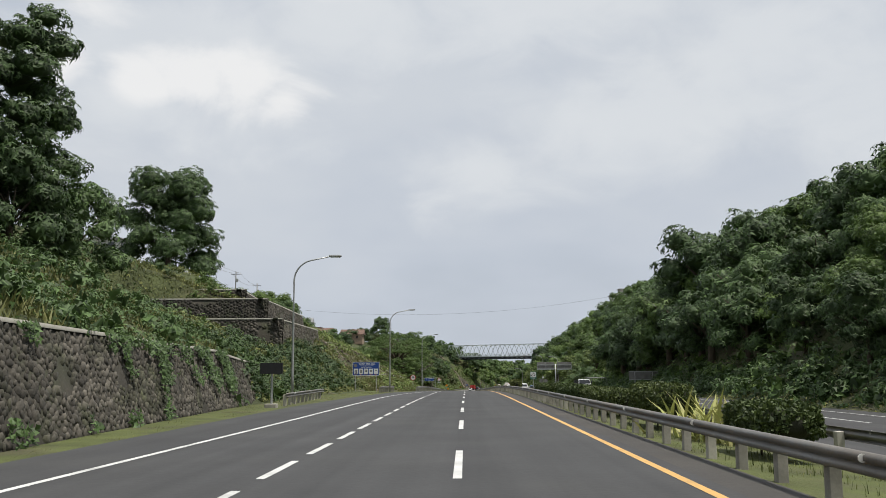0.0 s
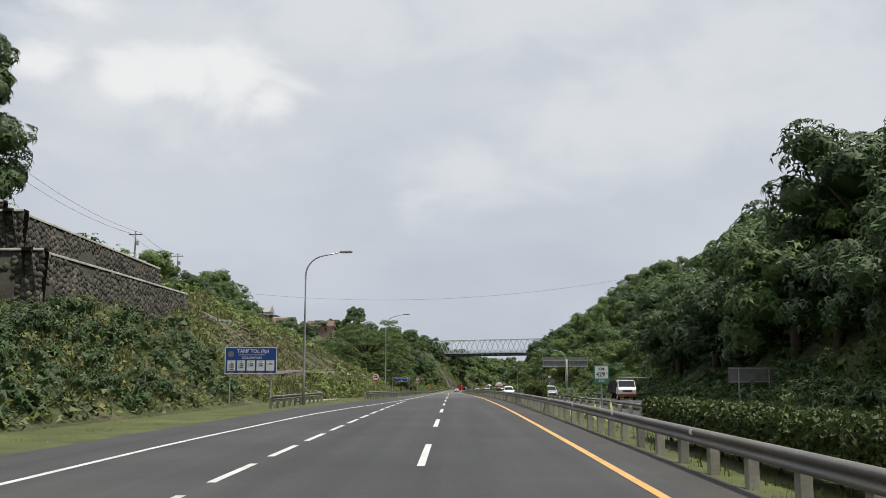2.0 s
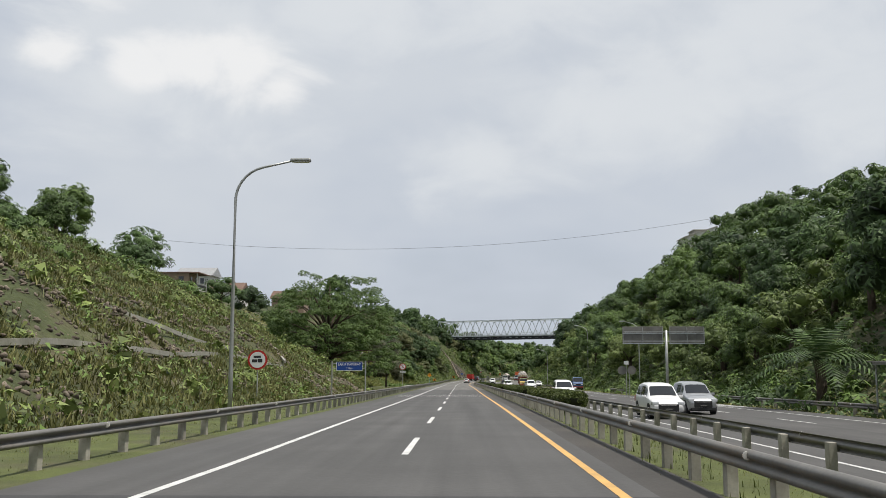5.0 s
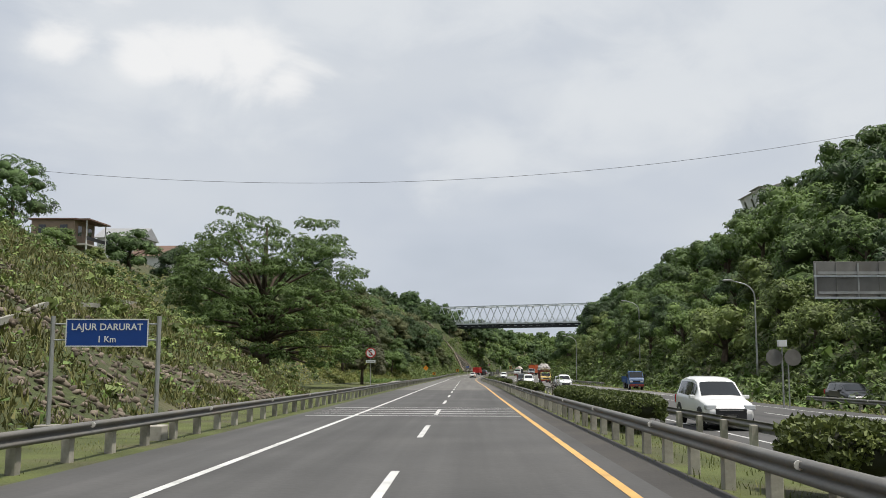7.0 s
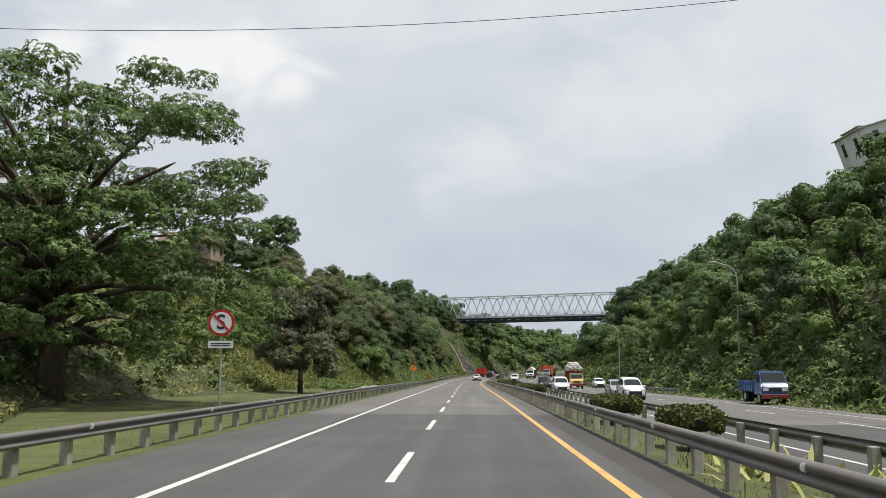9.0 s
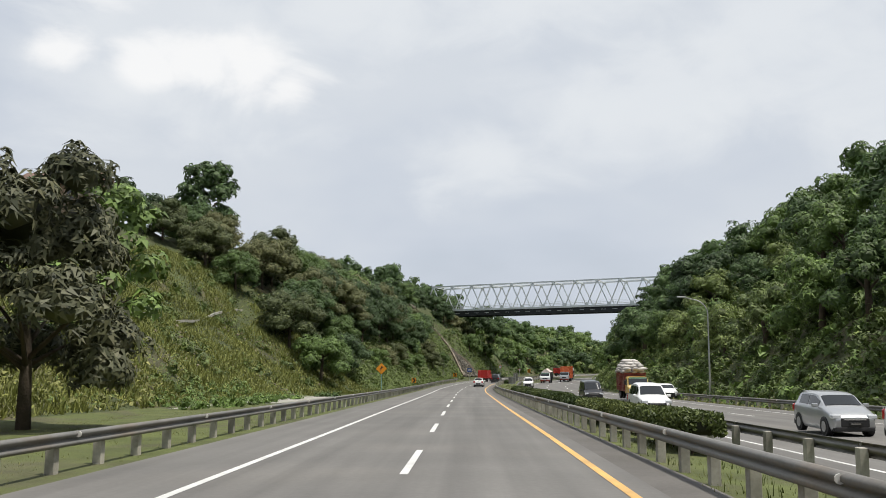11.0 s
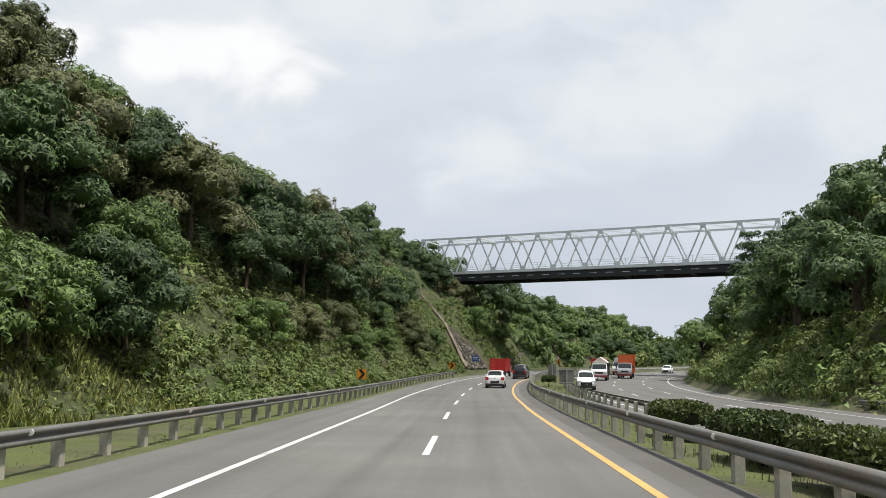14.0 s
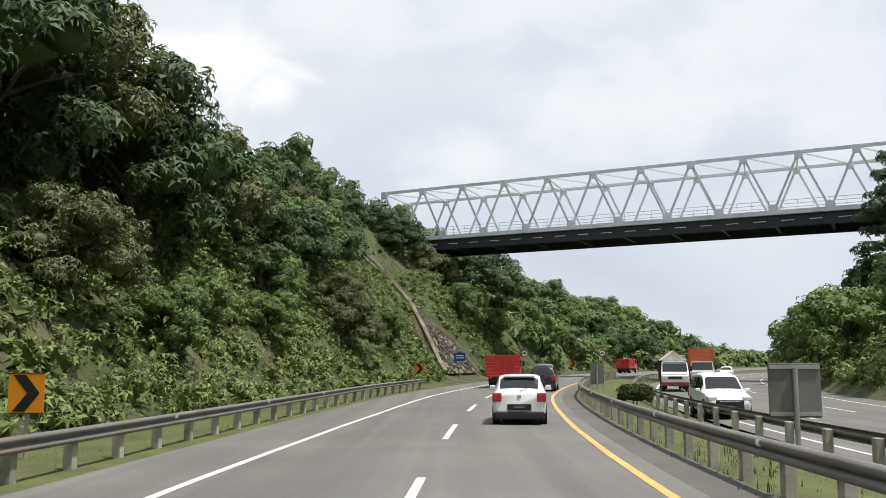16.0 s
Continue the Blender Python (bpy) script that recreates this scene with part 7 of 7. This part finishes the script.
# stations along the car: y, half-width, sill, belt, roof, roof half-width, as shares of length, width and height
HATCH = [(0.0, 0.86, 0.24, 0.58, 0.60, 0.74), (0.03, 0.96, 0.15, 0.64, 0.70, 0.76), (0.12, 0.99, 0.13, 0.665, 0.955, 0.73), (0.28, 1.0, 0.12, 0.665, 1.0, 0.75), (0.52, 1.0, 0.12, 0.66, 0.99, 0.76),
         (0.60, 1.0, 0.12, 0.65, 0.95, 0.76), (0.775, 0.99, 0.12, 0.64, 0.665, 0.84), (0.93, 0.95, 0.13, 0.53, 0.55, 0.80), (0.985, 0.86, 0.17, 0.45, 0.47, 0.70), (1.0, 0.78, 0.24, 0.40, 0.42, 0.62)]
WAGON = [(0.0, 0.88, 0.22, 0.55, 0.58, 0.74), (0.02, 0.96, 0.15, 0.58, 0.80, 0.72), (0.07, 0.99, 0.13, 0.60, 0.95, 0.70), (0.25, 1.0, 0.12, 0.60, 1.0, 0.72), (0.50, 1.0, 0.12, 0.59, 0.995, 0.73),
         (0.60, 1.0, 0.12, 0.585, 0.95, 0.74), (0.76, 0.99, 0.12, 0.58, 0.61, 0.86), (0.93, 0.96, 0.13, 0.52, 0.545, 0.84), (0.985, 0.88, 0.16, 0.44, 0.46, 0.74), (1.0, 0.80, 0.22, 0.38, 0.40, 0.66)]
VAN = [(0.0, 0.92, 0.16, 0.52, 0.60, 0.80), (0.015, 0.98, 0.12, 0.54, 0.92, 0.78), (0.05, 1.0, 0.11, 0.54, 0.98, 0.80), (0.30, 1.0, 0.10, 0.54, 1.0, 0.82), (0.65, 1.0, 0.10, 0.53, 0.99, 0.82),
       (0.74, 1.0, 0.10, 0.525, 0.95, 0.80), (0.89, 0.99, 0.11, 0.52, 0.56, 0.86), (0.965, 0.96, 0.12, 0.47, 0.49, 0.84), (0.99, 0.90, 0.15, 0.42, 0.44, 0.76), (1.0, 0.84, 0.20, 0.36, 0.38, 0.70)]


def car(name, label, s, u, shape, L, wd, H, body_mat, oncoming=False, group="vehicles on the highway", turn=0.0, rear_plate=True, h=None, black_roof=False):
    """y runs from the tail (0) to the nose (L)."""
    base = 0.006 if u < 6 else OPP + 0.036
    m = at(s, u, base if h is None else h, turn)
    if oncoming:
        m = m @ pose(0, L, 0, 0, 0, 180)
    ob = thing(name, label, "car", m, group)
    hw = wd / 2

    def section(st):
        y, w, zb, zt, zr, wr = st
        w, wr = w * hw, wr * hw
        zb, zt, zr = zb * H, zt * H, zr * H
        side_pts = [(w * 0.90, zb), (w * 0.985, zb + 0.10 * H), (w, zb + (zt - zb) * 0.55), (w * 0.985, zt - 0.02 * H), (w * 0.955, zt), (wr + (w * 0.955 - wr) * 0.12, zt + (zr - zt) * 0.88), (wr * 0.86, zr - 0.004 * H), (wr * 0.45, zr + 0.010 * H)]
        full = [(x, z) for x, z in side_pts] + [(-x, z) for x, z in side_pts[::-1]]
        return [Vector((x, y * L, z)) for x, z in full]

    dense = []
    for a, b in zip(shape, shape[1:]):
        dense += [tuple(p + (q - p) * t for p, q in zip(a, b)) for t in (0, 0.5)]
    dense.append(shape[-1])
    rings = [section(st) for st in dense]
    bm = bmesh.new()
    vr = [[bm.verts.new(c) for c in r] for r in rings]
    n = len(vr[0])
    for a, b in zip(vr, vr[1:]):
        for k in range(n):
            bm.faces.new((a[k], b[k], b[(k + 1) % n], a[(k + 1) % n]))
    bm.faces.new(vr[0])
    bm.faces.new(vr[-1][::-1])
    bmesh.ops.recalc_face_normals(bm, faces=bm.faces)
    body = part("body", bm, ob, mat=body_mat, smooth=True)
    body.data.set_sharp_from_angle(angle=radians(38))

    def ring_at(y):
        for a, b in zip(shape, shape[1:]):
            if a[0] <= y <= b[0]:
                t = (y - a[0]) / (b[0] - a[0])
                return section(tuple(p + (q - p) * t for p, q in zip(a, b)))
        return section(shape[-1])

    def patch(pts, nm, mat, parent, out, lab=""):
        """A thin pane that follows the body, given rows of points."""
        bm = bmesh.new()
        rows = [[bm.verts.new(Vector(c) + Vector(out)) for c in r] for r in pts]
        for a, b in zip(rows, rows[1:]):
            for k in range(len(a) - 1):
                bm.faces.new((a[k], a[k + 1], b[k + 1], b[k]))
        bmesh.ops.recalc_face_normals(bm, faces=bm.faces)
        return part(nm, bm, parent, lab, mat=mat, smooth=True)

    def mix(p, q, t):
        return p + (q - p) * t

    # side windows between belt and roof
    y_r, y_f = shape[2][0] + 0.03, shape[5][0] + 0.06
    cuts = [y_r, (y_r + y_f) * 0.5 - 0.04, (y_r + y_f) * 0.5 + 0.16, y_f]
    if shape is HATCH:
        cuts = [y_r + 0.02, 0.42, y_f + 0.02]
    for a, b in zip(cuts, cuts[1:]):
        for sgn in (1, -1):
            rows = []
            for t in (0.0, 0.5, 1.0):
                r = ring_at(a + 0.01 + (b - a - 0.02) * t)
                lo, hi = (r[4], r[5]) if sgn > 0 else (r[11], r[10])
                rows.append([mix(lo, hi, 0.08), mix(lo, hi, 0.86)])
            patch(rows, "side_window", M_cglass, ob, (sgn * 0.012, 0, 0.003), "dark tinted glass")
    # windscreen and rear window
    for y0, y1, nm, dy in ((shape[5][0] + 0.012, shape[6][0] - 0.012, "windscreen", 0.012), (shape[1][0] + 0.006, shape[2][0] - 0.004, "rear_window", -0.012)):
        rows = []
        for t in (0.06, 0.5, 0.94):
            r = ring_at(y0 + (y1 - y0) * t)
            f = (0.0, 0.0)
            rows.append([mix(r[5], r[10], 0.04), r[6].copy(), r[7].copy(), r[8].copy(), r[9].copy(), mix(r[10], r[5], 0.04)])
        patch(rows, nm, M_cglass, ob, (0, dy, 0.012), "dark glass")
    z1 = shape[1][3] * H
    # rear lights, bumper, plate
    for sgn in (1, -1):
        x0, x1 = sorted((sgn * hw * 0.64, sgn * hw * 0.985))
        part("tail_light", boxmesh(x0, x1, -0.03, 0.16, z1 - 0.18 * H, z1 + 0.005 * H, 0.045), ob, "red tail light", mat=M_tail)
        x0, x1 = sorted((sgn * hw * 0.54, sgn * hw * 0.955))
        zf = shape[7][3] * H
        part("headlight", boxmesh(x0, x1, L * 0.93, L * 0.996, zf - 0.12 * H, zf - 0.015 * H, 0.04), ob, "clear headlight", mat=M_head)
        xm = sgn * (hw + 0.09)
        part("mirror", boxmesh(xm - 0.1, xm + 0.1, L * 0.66, L * 0.70, shape[6][3] * H + 0.0, shape[6][3] * H + 0.14, 0.03), ob, mat=body_mat)
    part("rear_bumper", boxmesh(-hw * 0.92, hw * 0.92, -0.05, 0.16, 0.11 * H, 0.27 * H, 0.05), ob, "black lower bumper", mat=M_plastic)
    part("grille", boxmesh(-hw * 0.60, hw * 0.60, L * 0.955, L + 0.02, 0.22 * H, 0.43 * H, 0.03), ob, "black grille", mat=M_plastic)
    part("front_bumper", boxmesh(-hw * 0.82, hw * 0.82, L * 0.95, L + 0.03, 0.13 * H, 0.22 * H, 0.03), ob, "black lower bumper", mat=M_plastic)
    part("grille_bar", boxmesh(-hw * 0.46, hw * 0.46, L * 0.97, L + 0.03, 0.385 * H, 0.41 * H, 0.005), ob, "chrome bar", mat=M_chrome)
    for y, zz, nm in ((-0.062, 0.31 * H, "rear_plate"), (L + 0.045, 0.25 * H, "front_plate")):
        pl = part(nm, boxmesh(-0.23, 0.23, min(y, y + 0.02), max(y, y + 0.02), zz, zz + 0.13, 0.004), ob, "black number plate", mat=M_black)
        yy = y - 0.004 if y < 0 else y + 0.024
        part("plate_bar", boxmesh(-0.17, 0.17, min(yy, yy + 0.004), max(yy, yy + 0.004), zz + 0.045, zz + 0.095), pl, "plain pale bar", mat=M_signback)
    if shape is HATCH:
        part("plate_recess", boxmesh(-0.36, 0.36, -0.040, 0.02, 0.29 * H, 0.42 * H, 0.02), ob, "black recess", mat=M_plastic)
        part("spoiler", boxmesh(-hw * 0.58, hw * 0.58, L * 0.085, L * 0.16, 0.955 * H, 0.995 * H, 0.012), ob, mat=body_mat)
        part("badge", boxmesh(-0.05, 0.05, -0.012, 0.06, 0.545 * H, 0.60 * H, 0.01), ob, "small chrome badge", mat=M_chrome)
        part("wiper", beam(bmesh.new(), (0.0, 0.045, 0.68 * H), (0.25, 0.09, 0.74 * H), 0.015, 0.015), ob, mat=M_plastic)
    r = 0.205 * H if shape is not VAN else 0.17 * H
    for y in (L * 0.18, L * 0.82):
        for sgn in (1, -1):
            x = sgn * (hw - 0.11)
            part("wheel_arch", rod(bmesh.new(), (sgn * (hw - 0.22), y, r * 1.02), (sgn * (hw + 0.004), y, r * 1.02), r * 1.14, r * 1.14, 20), ob, "dark wheel arch", mat=M_plastic)
            wheel(ob, sgn * (hw - 0.09), y, r, 0.2)
    part("underbody", boxmesh(-hw * 0.86, hw * 0.86, 0.1, L - 0.12, 0.11 * H, 0.2 * H), ob, mat=M_plastic)
    return ob


def truck(label, s, u, cab_mat, bed_mat, oncoming=False, L=6.2, wd=2.05, bed_h=1.35, load="", band=None, h=None, turn=0.0):
    """Light truck; y from the tail (0) to the nose (L)."""
    base = 0.006 if u < 6 else OPP + 0.036
    m = at(s, u, base if h is None else h, turn)
    if oncoming:
        m = m @ pose(0, L, 0, 0, 0, 180)
    ob = thing("truck", label, "truck", m, "vehicles on the highway")
    hw, cab0 = wd / 2, L - 1.75
    for x in (-0.38, 0.38):
        part("chassis_rail", boxmesh(x - 0.05, x + 0.05, 0.1, L - 0.3, 0.55, 0.75), ob, mat=M_dark)
    bm = bmesh.new()
    prof = [(cab0, 0.62), (cab0, 2.18), (cab0 + 0.35, 2.25), (cab0 + 1.15, 2.20), (L - 0.16, 1.42), (L, 1.25), (L, 0.62)]
    vs = [[bm.verts.new((x * (0.90 if z > 2 else 0.97), y, z)) for y, z in prof] for x in (-hw, hw)]
    bm.faces.new(vs[0][::-1])
    bm.faces.new(vs[1])
    for k in range(len(prof)):
        bm.faces.new((vs[0][k], vs[0][(k + 1) % len(prof)], vs[1][(k + 1) % len(prof)], vs[1][k]))
    bmesh.ops.recalc_face_normals(bm, faces=bm.faces)
    bmesh.ops.bevel(bm, geom=list(bm.edges), offset=0.06, segments=2, affect="EDGES")
    cab = part("cab", bm, ob, mat=cab_mat)
    bm = bmesh.new()
    q = [(-hw * 0.84, cab0 + 1.22, 2.13), (hw * 0.84, cab0 + 1.22, 2.13), (hw * 0.88, L - 0.20, 1.48), (-hw * 0.88, L - 0.20, 1.48)]
    nrm = Vector((0, 0.66, 0.75)) * 0.03
    bm.faces.new([bm.verts.new(Vector(c) + nrm) for c in q])
    part("windscreen", bm, cab, "dark glass", mat=M_cglass)
    for sgn in (1, -1):
        x0, x1 = sorted((sgn * hw * 0.965, sgn * (hw * 0.965 + 0.025)))
        part("side_window", boxmesh(x0, x1, cab0 + 0.3, cab0 + 1.1, 1.45, 2.0), cab, "dark glass", mat=M_cglass)
        x0, x1 = sorted((sgn * hw * 0.5, sgn * hw * 0.9))
        part("headlight", boxmesh(x0, x1, L - 0.02, L + 0.035, 0.92, 1.12, 0.01), cab, "clear headlight", mat=M_head)
        part("mirror", boxmesh(sgn * (hw + 0.16) - 0.09, sgn * (hw + 0.16) + 0.09, L - 0.45, L - 0.36, 1.5, 1.9, 0.02), cab, mat=M_plastic)
        x0, x1 = sorted((sgn * hw * 0.55, sgn * hw * 0.85))
        part("tail_light", boxmesh(x0, x1, -0.03, 0.02, 0.68, 0.82, 0.01), ob, "red tail light", mat=M_tail)
    part("grille", boxmesh(-hw * 0.5, hw * 0.5, L, L + 0.03, 0.92, 1.12), cab, "black grille", mat=M_plastic)
    part("front_bumper", boxmesh(-hw * 0.97, hw * 0.97, L - 0.1, L + 0.12, 0.42, 0.72, 0.03), ob, "front bumper", mat=band or P_maroon)
    pl = part("front_plate", boxmesh(-0.23, 0.23, L + 0.122, L + 0.135, 0.5, 0.63), ob, "black number plate", mat=M_black)
    part("plate_bar", boxmesh(-0.17, 0.17, L + 0.137, L + 0.14, 0.54, 0.59), pl, "plain pale bar", mat=M_signback)
    pl = part("rear_plate", boxmesh(-0.23, 0.23, -0.05, -0.035, 0.62, 0.75), ob, "black number plate", mat=M_black)
    part("plate_bar", boxmesh(-0.17, 0.17, -0.056, -0.052, 0.66, 0.71), pl, "plain pale bar", mat=M_signback)
    if band:
        part("sun_strip", boxmesh(-hw * 0.8, hw * 0.8, cab0 + 1.16, cab0 + 1.3, 2.06, 2.2), cab, "coloured sun strip", mat=P_green)
    # bed with slats
    b0, b1, z0 = 0.0, cab0 - 0.12, 0.9
    bed = part("bed_floor", boxmesh(-hw, hw, b0, b1, z0 - 0.12, z0), ob, mat=bed_mat)
    rows = max(3, int(bed_h / 0.24))
    for k in range(rows):
        z = z0 + 0.02 + k * bed_h / rows
        zt = z + bed_h / rows - 0.05
        part("tail_slat", boxmesh(-hw, hw, b0, b0 + 0.04, z, zt, 0.008), bed, mat=bed_mat)
        part("head_slat", boxmesh(-hw, hw, b1 - 0.04, b1, z, zt, 0.008), bed, mat=bed_mat)
        for sgn in (1, -1):
            x0, x1 = sorted((sgn * hw, sgn * (hw - 0.04)))
            part("side_slat", boxmesh(x0, x1, b0 + 0.045, b1 - 0.045, z, zt, 0.008), bed, mat=bed_mat)
    for k in range(7):
        y = b0 + 0.05 + (b1 - b0 - 0.1) * k / 6
        for sgn in (1, -1):
            x0, x1 = sorted((sgn * (hw + 0.003), sgn * (hw + 0.045)))
            part("stake", boxmesh(x0, x1, y - 0.035, y + 0.035, z0 - 0.1, z0 + bed_h + 0.04), bed, mat=bed_mat)
    for x in (-hw * 0.94, -hw * 0.32, hw * 0.32, hw * 0.94):
        part("stake", boxmesh(x - 0.035, x + 0.035, b0 - 0.045, b0 - 0.003, z0 - 0.1, z0 + bed_h + 0.04), bed, mat=bed_mat)
    if load == "tent":
        bm = bmesh.new()
        zt = z0 + bed_h + 0.05
        vs = [bm.verts.new(c) for c in ((-hw, b0, zt), (hw, b0, zt), (hw, b1 + 0.6, zt), (-hw, b1 + 0.6, zt), (0, b0, zt + 0.75), (0, b1 + 0.6, zt + 0.75))]
        for f in ((0, 1, 4), (2, 3, 5), (1, 2, 5, 4), (3, 0, 4, 5), (0, 3, 2, 1)):
            bm.faces.new([vs[i] for i in f])
        part("tarpaulin", bm, ob, "pale ridge tarpaulin", mat=M_tarp)
    if load == "box":
        part("cargo_box", boxmesh(-hw, hw, b0 + 0.05, b1 - 0.05, z0 + 0.01, z0 + 2.0, 0.03), ob, "white cargo box", mat=P_white)
    for y in (L * 0.24, L - 0.75):
        for sgn in (1, -1):
            wheel(ob, sgn * (hw - 0.16), y, 0.40, 0.26)
            if y < L * 0.5:
                wheel(ob, sgn * (hw - 0.46), y, 0.40, 0.22)
    part("mudguard", boxmesh(-hw * 0.95, hw * 0.95, L * 0.24 - 0.62, L * 0.24 - 0.58, 0.25, 0.75), ob, "black mud flap", mat=M_plastic)
    part("underrun_bar", boxmesh(-hw * 0.9, hw * 0.9, -0.03, 0.05, 0.5, 0.6), ob, mat=M_dark)
    return ob


# our carriageway, ahead
car("hatchback_car", "white hatchback seen from behind with dark rear glass", 425.2, 2.1, HATCH, 3.8, 1.64, 1.47, P_white, turn=-1.0)
truck("red truck with a high slatted bed on a carriageway", 462, -1.2, P_red, P_red, L=6.0, wd=1.95, bed_h=1.45)
car("pickup_car", "black high-riding car with dark glass", 456, 2.25, WAGON, 4.8, 1.66, 1.72, P_black)
truck("red truck far ahead beyond the bend", 540, -1.5, P_red, P_red, L=6.0, bed_h=1.3)
# oncoming, near the bend
car("family_van", "white family van with a black grille", 434.5, 10.25, WAGON, 4.6, 1.80, 1.76, P_white, True)
truck("truck with a pale ridge tarpaulin and a dark bed", 468, 11.2, P_white, M_dark, True, load="tent", band=P_maroon)
truck("truck with a tall orange bed", 481, 13.8, P_silver, P_orange, True, bed_h=2.5, L=7.5)
truck("small white box truck", 503, 10.6, P_white, M_dark, True, load="box")
car("small_car", "white small car in the oncoming lane", 530, 14.8, HATCH, 3.8, 1.68, 1.5, P_white, True)
# oncoming, beside the planted median
car("van", "black van with a silver bonnet", 352.5, 12.2, VAN, 4.3, 1.68, 1.85, P_black, True)
sack_truck = truck("truck with a yellow cab, maroon bed and a load of sacks", 359.5, 17.4, P_yellow, P_maroon, True, bed_h=1.7, band=P_maroon)
car("small_car", "white hatchback behind the loaded truck", 367, 22.0, HATCH, 3.9, 1.7, 1.5, P_white, True)
car("family_van", "white family van beside the planted median", 323, 11.5, WAGON, 4.4, 1.72, 1.74, P_white, True)
# oncoming, earlier stretch
car("offroad_car", "white off-road car with a black grille", 209.5, 10.9, WAGON, 4.8, 1.86, 1.83, P_white, True)
car("small_car", "black hatchback behind the far guardrail", 231, 25.0, HATCH, 3.9, 1.7, 1.5, P_black, True, h=-0.38)
car("family_van", "white family van in the oncoming lane", 172, 11.6, WAGON, 4.4, 1.7, 1.7, P_white, True)
car("family_van", "pale silver family van in the oncoming lane", 178, 14.9, WAGON, 4.4, 1.7, 1.75, P_silver, True)
truck("blue pickup truck in the outer lane", 286, 21.9, P_blue, P_blue, True, L=5.0, wd=1.8, bed_h=0.6)
car("family_van", "white family van with dark glass in the outer lane", 297, 14.6, WAGON, 4.4, 1.72, 1.72, P_white, True)
car("small_car", "grey small car in the oncoming lane", 306, 14.9, HATCH, 3.8, 1.68, 1.5, P_silver, True)
truck("white truck with an empty dark bed in the outer lane", 152, 20.4, P_white, M_dark, True, bed_h=1.2)


def sack_mesh(seed):
    rs = np.random.RandomState(seed)
    bm = bmesh.new()
    bmesh.ops.create_icosphere(bm, subdivisions=2, radius=1)
    for v in bm.verts:
        x, y, z = v.co
        v.co = Vector((math.copysign(abs(x) ** 0.75, x) * 0.52, math.copysign(abs(y) ** 0.8, y) * 0.30, math.copysign(abs(z) ** 0.85, z) * 0.17)) * (1 + 0.06 * rs.normal())
    return from_bm("sack", bm, M_sack, True)


SACKS = [sack_mesh(k) for k in range(5)]
m_truck = sack_truck.matrix_basis
rs = np.random.RandomState(4)
for layer, (nx, ny, z) in enumerate([(3, 7, 2.68), (3, 7, 2.94), (3, 6, 3.20), (2, 5, 3.46), (2, 4, 3.70)]):
    for i in range(nx):
        for j in range(ny):
            x = (i - (nx - 1) / 2) * 0.72 + rs.uniform(-0.08, 0.08)
            y = 0.45 + (j + 0.5 * (layer % 2)) * 0.6 + rs.uniform(-0.06, 0.06) + layer * 0.1
            o = new("sack", SACKS[rs.randint(5)])
            o.matrix_basis = m_truck @ pose(x, y, z, rs.uniform(-9, 9), rs.uniform(-9, 9), rs.choice([0, 90]) + rs.uniform(-15, 15))
            tagged(o, "pale woven plastic sack stacked on the truck", "sack", "sacks on the truck")
